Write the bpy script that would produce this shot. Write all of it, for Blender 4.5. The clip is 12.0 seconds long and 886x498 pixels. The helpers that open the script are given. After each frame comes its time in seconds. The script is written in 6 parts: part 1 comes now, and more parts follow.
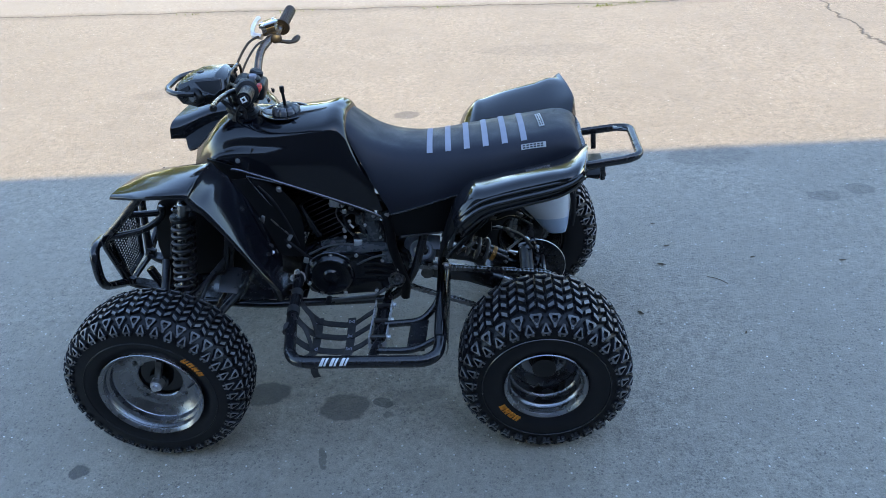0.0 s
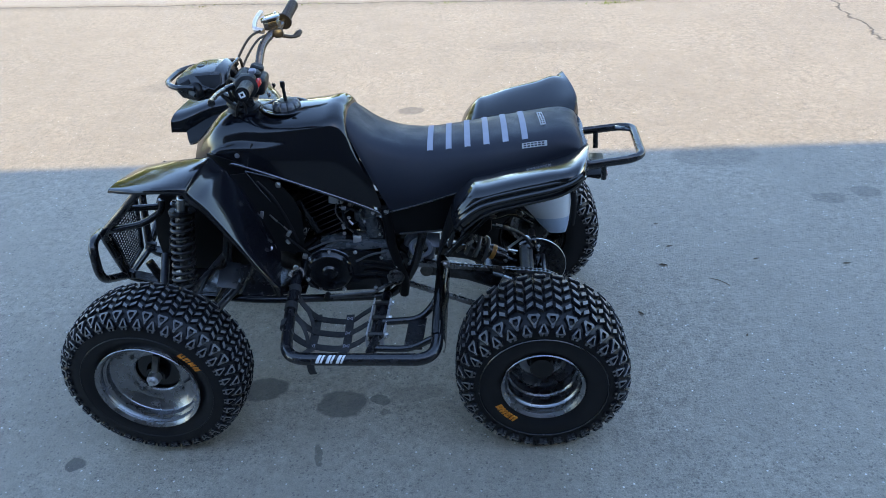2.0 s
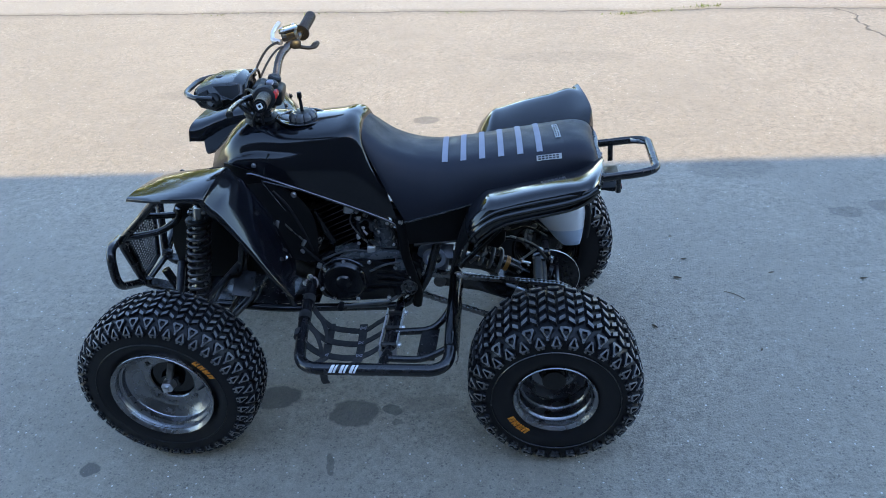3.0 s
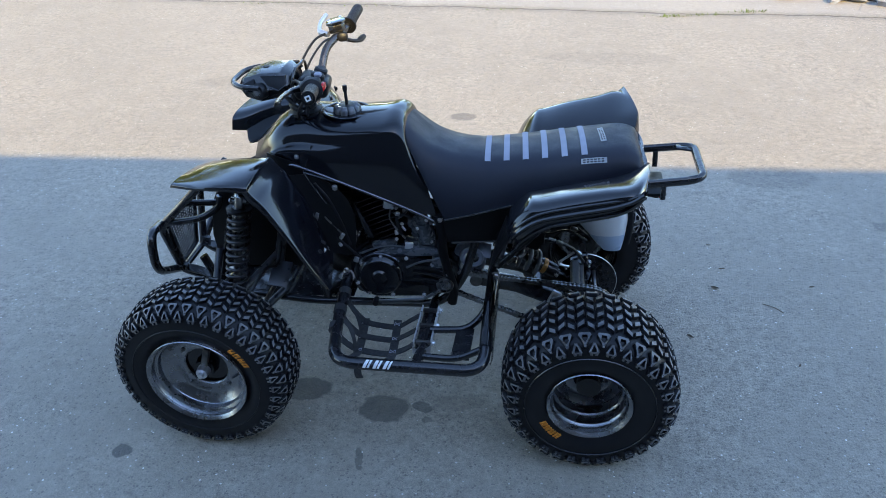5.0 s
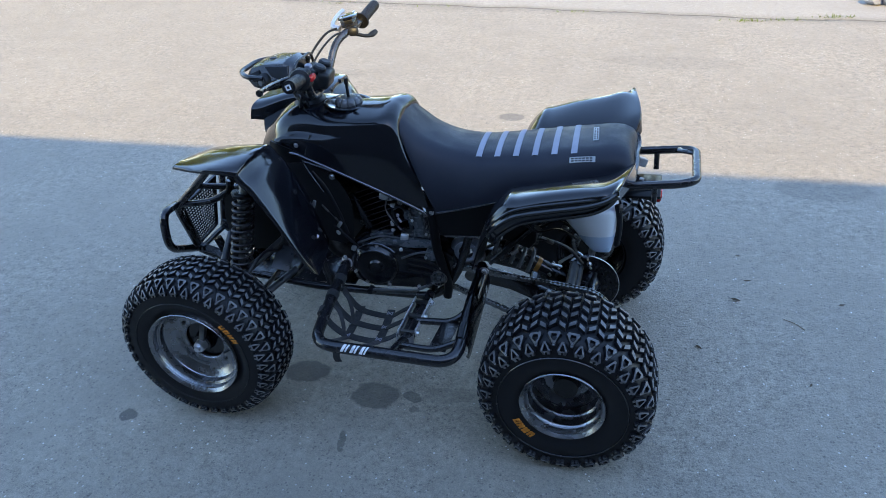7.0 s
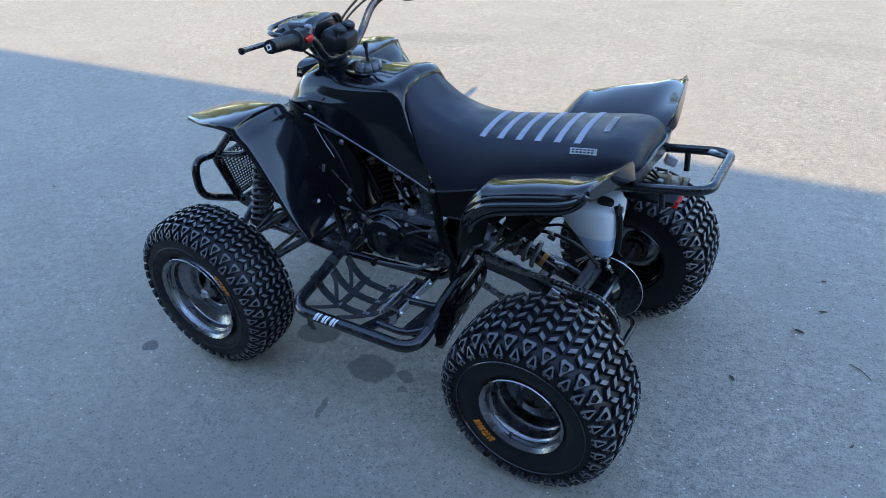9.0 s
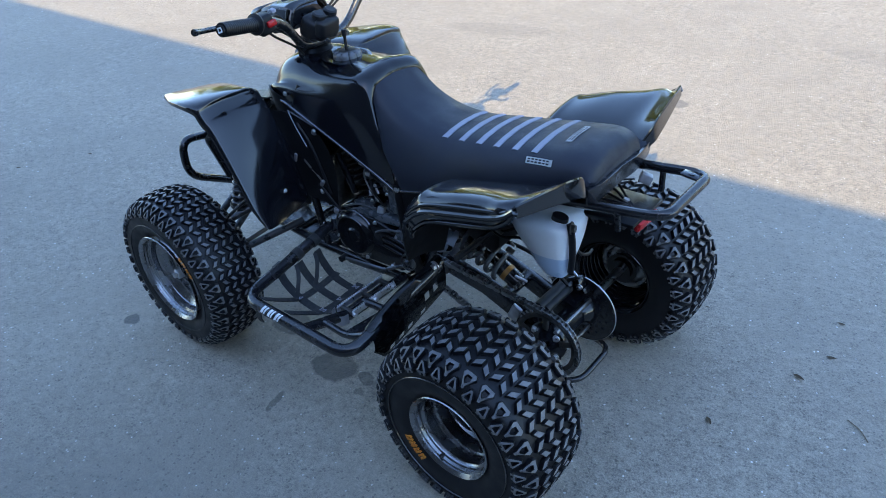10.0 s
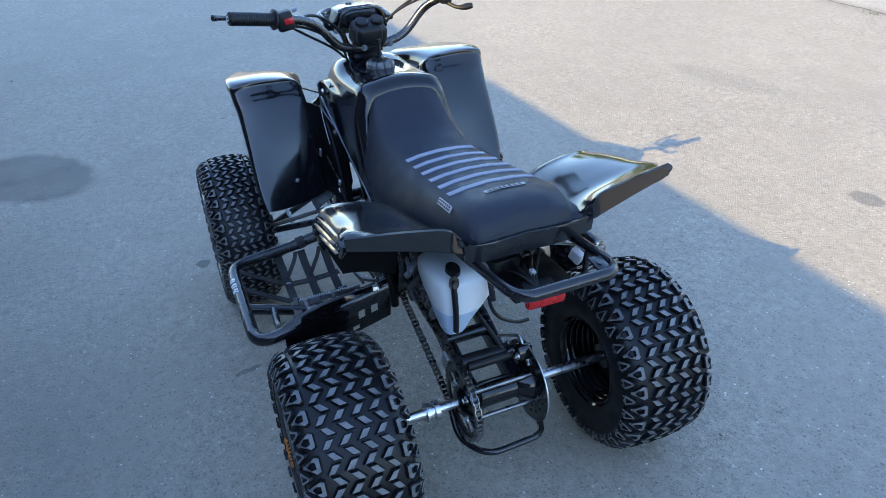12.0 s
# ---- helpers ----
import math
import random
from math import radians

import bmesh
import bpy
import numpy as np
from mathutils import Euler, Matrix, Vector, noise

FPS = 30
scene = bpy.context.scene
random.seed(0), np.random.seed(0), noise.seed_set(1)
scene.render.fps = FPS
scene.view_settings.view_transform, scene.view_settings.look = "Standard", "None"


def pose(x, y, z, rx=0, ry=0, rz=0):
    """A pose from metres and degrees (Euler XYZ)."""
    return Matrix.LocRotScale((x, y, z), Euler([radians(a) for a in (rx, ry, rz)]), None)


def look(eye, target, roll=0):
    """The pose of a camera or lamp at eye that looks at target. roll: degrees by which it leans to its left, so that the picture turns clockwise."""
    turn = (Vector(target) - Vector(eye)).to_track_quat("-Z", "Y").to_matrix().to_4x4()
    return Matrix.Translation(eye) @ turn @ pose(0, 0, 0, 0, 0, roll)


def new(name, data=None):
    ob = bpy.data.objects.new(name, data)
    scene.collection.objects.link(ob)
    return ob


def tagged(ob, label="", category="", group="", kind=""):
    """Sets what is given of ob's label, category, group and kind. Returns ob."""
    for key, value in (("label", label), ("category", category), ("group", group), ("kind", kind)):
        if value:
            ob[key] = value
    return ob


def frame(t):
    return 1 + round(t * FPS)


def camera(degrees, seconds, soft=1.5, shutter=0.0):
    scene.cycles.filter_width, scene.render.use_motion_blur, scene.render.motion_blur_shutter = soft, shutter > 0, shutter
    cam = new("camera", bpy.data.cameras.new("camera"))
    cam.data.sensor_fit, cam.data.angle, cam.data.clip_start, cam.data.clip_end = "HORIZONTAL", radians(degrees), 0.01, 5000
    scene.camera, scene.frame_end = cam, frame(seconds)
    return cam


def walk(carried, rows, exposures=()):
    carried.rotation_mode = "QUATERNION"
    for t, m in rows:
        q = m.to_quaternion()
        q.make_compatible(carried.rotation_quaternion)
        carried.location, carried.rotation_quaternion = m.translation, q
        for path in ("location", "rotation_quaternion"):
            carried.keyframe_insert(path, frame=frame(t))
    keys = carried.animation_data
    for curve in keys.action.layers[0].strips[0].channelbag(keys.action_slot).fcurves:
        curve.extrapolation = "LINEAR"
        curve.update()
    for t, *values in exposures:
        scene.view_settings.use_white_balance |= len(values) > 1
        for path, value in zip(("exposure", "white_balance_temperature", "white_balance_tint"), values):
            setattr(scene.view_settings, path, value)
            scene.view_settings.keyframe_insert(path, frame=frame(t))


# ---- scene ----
cam = camera(62.7, 12.0, soft=0.9)
PATH = [
    (0, (0.422, -2.006, 1.662), (0.281, -0.323, 0.59), -3.9),
    (0.5, (0.429, -2.003, 1.66), (0.276, -0.321, 0.587), -4.0),
    (1, (0.447, -1.991, 1.661), (0.292, -0.312, 0.585), -3.7),
    (1.5, (0.445, -1.993, 1.655), (0.29, -0.317, 0.575), -3.5),
    (2, (0.442, -1.991, 1.662), (0.284, -0.316, 0.58), -3.4),
    (2.5, (0.441, -1.993, 1.67), (0.267, -0.315, 0.596), -3.5),
    (3, (0.441, -1.991, 1.675), (0.247, -0.308, 0.612), -3.4),
    (5, (0.398, -1.979, 1.678), (0.138, -0.31, 0.607), -2.0),
    (5.5, (0.494, -1.987, 1.68), (0.18, -0.326, 0.612), -2.2),
    (6, (0.59, -1.997, 1.679), (0.216, -0.345, 0.616), -2.7),
    (6.5, (0.661, -2.004, 1.671), (0.219, -0.363, 0.616), -3.2),
    (7, (0.701, -1.957, 1.655), (0.195, -0.334, 0.601), -3.4),
    (7.2, (0.705, -1.905, 1.643), (0.165, -0.296, 0.584), -3.7),
    (8.8, (1.111, -1.667, 1.618), (0.202, -0.273, 0.508), -4.9),
    (9, (1.136, -1.645, 1.601), (0.204, -0.26, 0.5), -4.8),
    (9.5, (1.252, -1.456, 1.55), (0.234, -0.138, 0.442), -4.4),
    (10, (1.358, -1.352, 1.556), (0.24, -0.12, 0.446), -4.3),
    (10.5, (1.503, -1.296, 1.56), (0.274, -0.16, 0.464), -3.8),
    (11, (1.636, -1.159, 1.559), (0.285, -0.144, 0.49), -3.4),
    (11.5, (1.706, -0.895, 1.521), (0.23, -0.037, 0.479), -2.9),
    (12, (1.8, -0.617, 1.505), (0.21, 0.018, 0.471), -2.3),
]
EXPOSURES = [(0, 2.43, 7650, 11), (3, 2.41, 7540, 11), (5, 2.38, 7380, 11), (7.2, 2.37, 7260, 11), (9, 2.42, 7080, 11), (12, 2.41, 7000, 11)]
walk(cam, [(t, look(eye, target, roll)) for t, eye, target, roll in PATH], EXPOSURES)

# ---- world, sun, exposure ----
SUN_DIR = (Matrix.Rotation(radians(4.17), 3, "Z") @ Vector((-0.60, 1.55, -1.064))).normalized()
world = bpy.data.worlds.new("world")
scene.world = world
world.use_nodes = True
wn = world.node_tree
sky = wn.nodes.new("ShaderNodeTexSky")
sky.sky_type = "NISHITA"
sky.sun_disc = False
sky.sun_elevation = math.asin(-SUN_DIR.z)
sky.sun_rotation = math.atan2(-SUN_DIR.x, -SUN_DIR.y)
sky.air_density, sky.dust_density, sky.ozone_density = 1.0, 0.2, 5.0
back = wn.nodes["Background"]
back.inputs["Strength"].default_value = 0.15
wn.links.new(sky.outputs["Color"], back.inputs["Color"])
sun_data = bpy.data.lights.new("sun", "SUN")
sun_data.energy, sun_data.angle, sun_data.color = 1.62, radians(0.5), (1.0, 0.785, 0.375)
sun = new("sun", sun_data)
sun.matrix_world = look(-20 * SUN_DIR, (0, 0, 0))


# ---- materials ----
def material(name, base, rough=0.5, metal=0.0, vary=0.12, scale=30.0, bump=0.0, bump_scale=200.0, coat=0.0, spread=0.12, dust=0.0, spec=0.5):
    """A surface with coarse and fine variation of colour and gloss."""
    m = bpy.data.materials.new(name)
    m.use_nodes = True
    n, l = m.node_tree.nodes, m.node_tree.links
    b = n["Principled BSDF"]
    co = n.new("ShaderNodeTexCoord")
    n1 = n.new("ShaderNodeTexNoise")
    n1.inputs["Scale"].default_value, n1.inputs["Detail"].default_value = scale, 6
    n2 = n.new("ShaderNodeTexNoise")
    n2.inputs["Scale"].default_value, n2.inputs["Detail"].default_value = scale * 0.14, 3
    l.new(co.outputs["Object"], n1.inputs["Vector"])
    l.new(co.outputs["Object"], n2.inputs["Vector"])
    add = n.new("ShaderNodeMath")
    add.operation = "ADD"
    l.new(n1.outputs["Fac"], add.inputs[0])
    l.new(n2.outputs["Fac"], add.inputs[1])
    ramp = n.new("ShaderNodeMapRange")
    ramp.inputs["From Min"].default_value, ramp.inputs["From Max"].default_value = 0.7, 1.3
    ramp.inputs["To Min"].default_value, ramp.inputs["To Max"].default_value = 1 - vary, 1 + vary
    l.new(add.outputs[0], ramp.inputs["Value"])
    mul = n.new("ShaderNodeVectorMath")
    mul.operation = "SCALE"
    mul.inputs[0].default_value = base
    l.new(ramp.outputs["Result"], mul.inputs["Scale"])
    colour = mul.outputs["Vector"]
    if dust:
        mix = n.new("ShaderNodeMix")
        mix.data_type = "RGBA"
        mix.inputs["B"].default_value = (0.20, 0.18, 0.15, 1)
        fac = n.new("ShaderNodeMapRange")
        fac.inputs["From Min"].default_value, fac.inputs["From Max"].default_value = 0.45, 0.75
        fac.inputs["To Max"].default_value = dust
        l.new(n2.outputs["Fac"], fac.inputs["Value"])
        l.new(fac.outputs["Result"], mix.inputs["Factor"])
        l.new(colour, mix.inputs["A"])
        colour = mix.outputs["Result"]
    l.new(colour, b.inputs["Base Color"])
    rr = n.new("ShaderNodeMapRange")
    rr.inputs["From Min"].default_value, rr.inputs["From Max"].default_value = 0.3, 0.7
    rr.inputs["To Min"].default_value, rr.inputs["To Max"].default_value = max(0.02, rough * (1 - spread * 2)), min(1, rough * (1 + spread * 2))
    l.new(n1.outputs["Fac"], rr.inputs["Value"])
    l.new(rr.outputs["Result"], b.inputs["Roughness"])
    b.inputs["Metallic"].default_value = metal
    b.inputs["Specular IOR Level"].default_value = spec
    b.inputs["Coat Weight"].default_value = coat
    b.inputs["Coat Roughness"].default_value = 0.04
    if bump:
        n3 = n.new("ShaderNodeTexNoise")
        n3.inputs["Scale"].default_value, n3.inputs["Detail"].default_value = bump_scale, 4
        l.new(co.outputs["Object"], n3.inputs["Vector"])
        bp = n.new("ShaderNodeBump")
        bp.inputs["Strength"].default_value, bp.inputs["Distance"].default_value = bump, 0.002
        l.new(n3.outputs["Fac"], bp.inputs["Height"])
        l.new(bp.outputs["Normal"], b.inputs["Normal"])
    return m


GLOSS = material("gloss_black_plastic", (0.006, 0.0065, 0.008), 0.075, vary=0.2, scale=12, coat=0.3, spread=0.2, spec=0.7)
FENDER = material("semi_gloss_fender_plastic", (0.0055, 0.0062, 0.0085), 0.115, vary=0.2, scale=14, spread=0.15, dust=0.015, spec=0.66)
TANK = material("soft_gloss_tank_plastic", (0.0055, 0.0062, 0.0085), 0.115, vary=0.2, scale=10, spread=0.2, dust=0.012)
SATIN = material("satin_black_steel", (0.009, 0.0095, 0.012), 0.24, vary=0.25, scale=40, bump=0.04, bump_scale=400, coat=0.2, dust=0.02, spec=0.6)
MATT = material("matt_black_plastic", (0.0065, 0.007, 0.0085), 0.45, vary=0.2, scale=60, bump=0.15, bump_scale=600, dust=0.015, spec=0.32)
RUBBER = material("black_rubber", (0.0065, 0.007, 0.009), 0.46, vary=0.25, scale=25, bump=0.1, bump_scale=300, dust=0.012, spec=0.32)
# block tops: wear and dust, plus sky sheen put into the paler base
TREAD = material("worn_tread_sky_sheen", (0.108, 0.110, 0.115), 0.48, vary=0.5, scale=45, bump=0.3, bump_scale=260, dust=0.05, spec=0.75)
STEEL = material("bare_grey_steel", (0.24, 0.245, 0.25), 0.3, metal=1.0, vary=0.22, scale=30, bump=0.05, bump_scale=220)
RIM = material("silver_wheel_paint", (0.29, 0.295, 0.305), 0.27, metal=0.95, vary=0.15, scale=22, bump=0.03, bump_scale=300, dust=0.05)
ALLOY = material("cast_alloy", (0.55, 0.56, 0.58), 0.38, metal=0.9, vary=0.25, scale=50, bump=0.25, bump_scale=260, dust=0.08)
DARKALLOY = material("black_engine_paint", (0.006, 0.0066, 0.0085), 0.13, vary=0.4, scale=45, bump=0.10, bump_scale=160, dust=0.008, spec=0.5)
# black steel whose base is lifted to carry the sky's reflection
LIFTED_BLACK = material("sky_lifted_black_steel", (0.034, 0.036, 0.042), 0.32, vary=0.35, scale=40, bump=0.08, bump_scale=300, dust=0.05, spec=0.65)
# for thin black beads: the sky's highlight is put into a pale metal base
EDGE_GLINT = material("trim_edge_glint", (0.15, 0.155, 0.17), 0.2, metal=0.85, vary=0.3, scale=60)
# brightened to pass for the shaded ground seen past the engine
GAP_GREY = material("grey_blue_gap_tone", (0.20, 0.22, 0.26), 0.28, vary=0.2, scale=20)
GREYCAST = material("grey_painted_casting", (0.085, 0.095, 0.105), 0.27, metal=0.35, vary=0.25, scale=50, bump=0.1, bump_scale=240)
GUNMETAL = material("worn_gunmetal_tube", (0.095, 0.095, 0.098), 0.26, metal=0.9, vary=0.25, scale=35, dust=0.05)
GALV = material("dull_galvanised_steel", (0.42, 0.42, 0.43), 0.45, metal=0.35, vary=0.25, scale=60, dust=0.05)
CHROME = material("bright_zinc", (0.66, 0.67, 0.69), 0.32, metal=1.0, vary=0.15, scale=60)
DARKSTEEL = material("oily_steel", (0.12, 0.115, 0.11), 0.38, metal=0.9, vary=0.4, scale=70, dust=0.05)
CAPGREY = material("dark_grey_cap", (0.085, 0.088, 0.095), 0.22, vary=0.2, scale=40)
VINYL = material("black_seat_vinyl", (0.0118, 0.0146, 0.0235), 0.5, vary=0.15, scale=18, bump=0.25, bump_scale=700, spec=0.35)
STRIPE = material("grey_seat_ribs", (0.25, 0.26, 0.31), 0.7, vary=0.12, scale=60, bump=0.3, bump_scale=500)
WHITE = material("white_print", (0.70, 0.71, 0.72), 0.5, vary=0.1, scale=80)
ORANGE = material("orange_print", (0.64, 0.21, 0.022), 0.55, vary=0.2, scale=90)
RED = material("red_plastic", (0.50, 0.012, 0.014), 0.25, vary=0.15, scale=30)
MILKY = material("milky_plastic_tank", (0.62, 0.65, 0.67), 0.32, vary=0.1, scale=9, dust=0.08)
OILBLUE = material("oil_behind_plastic", (0.34, 0.44, 0.56), 0.3, vary=0.1, scale=9)
# inner parts: the dark interior's shade is put into this near black
DEEP_SHADE = material("shade_black_plastic", (0.004, 0.0042, 0.005), 0.38, vary=0.2, scale=40, bump=0.1, bump_scale=400, spec=0.22)
WEBBING = material("black_webbing", (0.020, 0.020, 0.022), 0.75, vary=0.3, scale=120, bump=0.4, bump_scale=500, dust=0.06)
COPPER = material("golden_label", (0.32, 0.14, 0.03), 0.4, metal=0.2, vary=0.2, scale=60)
GLASS = material("lamp_glass", (0.20, 0.21, 0.23), 0.12, metal=0.8, vary=0.15, scale=40)
PIPE = material("grey_exhaust_steel", (0.30, 0.29, 0.28), 0.32, metal=0.95, vary=0.35, scale=20)
STONE = material("pale_rubble_stone", (0.24, 0.25, 0.28), 0.8, vary=0.4, scale=9, bump=0.6, bump_scale=30)
WALLP = material("dark_render_wall", (0.045, 0.045, 0.048), 0.85, vary=0.15, scale=4, bump=0.3, bump_scale=60)
ROOF = material("dark_roof_sheet", (0.06, 0.06, 0.065), 0.5, vary=0.2, scale=5)
LEAF = material("dry_leaf", (0.085, 0.060, 0.035), 0.8, vary=0.4, scale=60)
WEED = material("weed_green", (0.13, 0.17, 0.035), 0.7, vary=0.35, scale=30)
PEBBLE = material("pale_grit", (0.42, 0.40, 0.37), 0.8, vary=0.4, scale=120)
FOLIAGE = material("far_foliage", (0.17, 0.20, 0.03), 0.8, vary=0.4, scale=2)
VERGE = material("rough_meadow", (0.17, 0.175, 0.075), 0.9, vary=0.5, scale=1.2, bump=0.5, bump_scale=40)
BARK = material("bark", (0.13, 0.10, 0.07), 0.9, vary=0.3, scale=8)


# ---- mesh helpers ----
def spline(pts, k, closed=False):
    """Points on a smooth curve through pts, k steps a span."""
    p = [Vector(q) for q in pts]
    n = len(p)
    out = []
    for i in range(n if closed else n - 1):
        a, b = p[i], p[(i + 1) % n]
        z = p[(i - 1) % n] if (closed or i > 0) else a + (a - b)
        c = p[(i + 2) % n] if (closed or i + 2 < n) else b + (b - a)
        for j in range(k):
            t = j / k
            out.append(0.5 * ((2 * a) + (b - z) * t + (2 * z - 5 * a + 4 * b - c) * t * t + (3 * a - z - 3 * b + c) * t ** 3))
    if not closed:
        out.append(p[-1])
    return out


def fillet(pts, r, k=5):
    """A polyline with its corners rounded to about r."""
    p = [Vector(q) for q in pts]
    out = [p[0]]
    for i in range(1, len(p) - 1):
        a, b, c = p[i - 1], p[i], p[i + 1]
        d1, d2 = (a - b), (c - b)
        q = min(r, d1.length * 0.48, d2.length * 0.48)
        s, e = b + d1.normalized() * q, b + d2.normalized() * q
        for j in range(k + 1):
            t = j / k
            out.append((1 - t) ** 2 * s + 2 * t * (1 - t) * b + t * t * e)
    out.append(p[-1])
    return out


def tube(bm, pts, r, seg=10, closed=False):
    """A round bar swept along pts; r a number or one for each point."""
    p = [Vector(q) for q in pts]
    n = len(p)
    rad = r if isinstance(r, (list, tuple)) else [r] * n
    rings, up = [], None
    for i in range(n):
        a = p[(i - 1) % n] if (closed or i) else p[i]
        b = p[(i + 1) % n] if (closed or i < n - 1) else p[i]
        d = (b - a).normalized()
        if up is None:
            up = d.orthogonal().normalized()
        up = (up - d * up.dot(d)).normalized()
        side = d.cross(up)
        rings.append([bm.verts.new(p[i] + (up * math.cos(w) + side * math.sin(w)) * rad[i]) for w in (2 * math.pi * j / seg for j in range(seg))])
    for i in range(n if closed else n - 1):
        u, v = rings[i], rings[(i + 1) % n]
        for j in range(seg):
            bm.faces.new((u[j], u[(j + 1) % seg], v[(j + 1) % seg], v[j]))
    if not closed:
        bm.faces.new(rings[0][::-1])
        bm.faces.new(rings[-1])
    return bm


def cyl(bm, a, b, r, r2=None, seg=16):
    return tube(bm, [a, b], [r, r if r2 is None else r2], seg)


def lathe(bm, prof, origin, axis, seg=32, closed=False):
    """prof: (radius, distance along the axis)."""
    axis = Vector(axis).normalized()
    u = axis.orthogonal().normalized()
    v = axis.cross(u)
    o = Vector(origin)
    rings = []
    for r, d in prof:
        if r < 1e-5:
            rings.append([bm.verts.new(o + axis * d)])
        else:
            rings.append([bm.verts.new(o + axis * d + (u * math.cos(w) + v * math.sin(w)) * r) for w in (2 * math.pi * j / seg for j in range(seg))])
    for i in range(len(rings) if closed else len(rings) - 1):
        a, b = rings[i], rings[(i + 1) % len(rings)]
        for j in range(seg):
            k = (j + 1) % seg
            if len(a) == 1 and len(b) > 1:
                bm.faces.new((a[0], b[k], b[j]))
            elif len(b) == 1 and len(a) > 1:
                bm.faces.new((a[j], a[k], b[0]))
            elif len(a) > 1:
                bm.faces.new((a[j], a[k], b[k], b[j]))
    return bm


def merge(bm, other, m=None):
    if m is not None:
        bmesh.ops.transform(other, matrix=m, verts=other.verts)
    me = bpy.data.meshes.new("tmp")
    other.to_mesh(me)
    other.free()
    bm.from_mesh(me)
    bpy.data.meshes.remove(me)
    return bm


def box(bm, c, size, rot=(0, 0, 0), bevel=0.004, seg=2):
    t = bmesh.new()
    bmesh.ops.create_cube(t, size=1)
    bmesh.ops.scale(t, vec=size, verts=t.verts)
    if bevel:
        bmesh.ops.bevel(t, geom=t.edges[:], offset=min(bevel, min(size) * 0.45), segments=seg, profile=0.5, affect="EDGES")
    return merge(bm, t, pose(*c, *rot))


def prism(bm, outline, lo, hi, axis="y", bevel=0.004):
    """An outline in the two other axes (x before y before z), between lo and hi along the axis."""
    t = bmesh.new()
    put = {"x": lambda a, b, d: (d, a, b), "y": lambda a, b, d: (a, d, b), "z": lambda a, b, d: (a, b, d)}[axis]
    low = [t.verts.new(put(a, b, lo)) for a, b in outline]
    high = [t.verts.new(put(a, b, hi)) for a, b in outline]
    n = len(low)
    t.faces.new(low)
    t.faces.new(high[::-1])
    for i in range(n):
        t.faces.new((low[i], high[i], high[(i + 1) % n], low[(i + 1) % n]))
    bmesh.ops.recalc_face_normals(t, faces=t.faces)
    if bevel:
        rim = [e for e in t.edges if len(e.link_faces) == 2 and (len(e.link_faces[0].verts) == n or len(e.link_faces[1].verts) == n)]
        bmesh.ops.bevel(t, geom=rim, offset=bevel, segments=2, profile=0.5, affect="EDGES")
    return merge(bm, t)


def sheet(bm, ctrl, nu=4, nv=4, thick=0.004):
    """A smooth moulded sheet through a grid of points, with thickness."""
    rows = [spline(r, nv) for r in ctrl]
    cols = list(zip(*rows))
    grid = list(zip(*[spline(c, nu) for c in cols]))
    t = bmesh.new()
    vs = [[t.verts.new(p) for p in r] for r in grid]
    for i in range(len(vs) - 1):
        for j in range(len(vs[0]) - 1):
            t.faces.new((vs[i][j], vs[i][j + 1], vs[i + 1][j + 1], vs[i + 1][j]))
    bmesh.ops.remove_doubles(t, verts=t.verts, dist=1e-5)
    bmesh.ops.recalc_face_normals(t, faces=t.faces)
    if thick:
        bmesh.ops.solidify(t, geom=t.faces[:], thickness=thick)
    return merge(bm, t)


def loft(bm, rings, k=1, cap=True, smooth_ring=0):
    """A closed skin through rings of points."""
    if smooth_ring:
        rings = [spline(r, smooth_ring, True) for r in rings]
    else:
        rings = [[Vector(q) for q in r] for r in rings]
    if k > 1:
        rings = list(zip(*[spline(c, k) for c in zip(*rings)]))
    t = bmesh.new()
    vs = [[t.verts.new(p) for p in r] for r in rings]
    n = len(vs[0])
    for i in range(len(vs) - 1):
        for j in range(n):
            t.faces.new((vs[i][j], vs[i][(j + 1) % n], vs[i + 1][(j + 1) % n], vs[i + 1][j]))
    if cap:
        t.faces.new(vs[0])
        t.faces.new(vs[-1])
    bmesh.ops.recalc_face_normals(t, faces=t.faces)
    return merge(bm, t)


def coil(bm, a, b, r, wire, turns, seg=8, per=14):
    a, b = Vector(a), Vector(b)
    d = (b - a).normalized()
    u = d.orthogonal().normalized()
    v = d.cross(u)
    n = int(turns * per)
    pts = [a + (b - a) * (i / n) + (u * math.cos(2 * math.pi * i / per) + v * math.sin(2 * math.pi * i / per)) * r for i in range(n + 1)]
    return tube(bm, pts, wire, seg)


def band(curve, half_width, across, thick=0.003):
    """A flat strap along a curve; across says where its width lies."""
    bm = B()
    a = Vector(across).normalized()
    rows = []
    for k, p in enumerate(curve):
        d = (curve[min(k + 1, len(curve) - 1)] - curve[max(k - 1, 0)]).normalized()
        n = d.cross(a).normalized()
        w = n.cross(d).normalized()
        rows.append([bm.verts.new(p + w * (m * half_width) + n * (h * thick)) for m, h in ((-1, -0.5), (1, -0.5), (1, 0.5), (-1, 0.5))])
    for r0, r1 in zip(rows, rows[1:]):
        for k in range(4):
            bm.faces.new((r0[k], r0[(k + 1) % 4], r1[(k + 1) % 4], r1[k]))
    bm.faces.new(rows[0][::-1])
    bm.faces.new(rows[-1])
    return bm


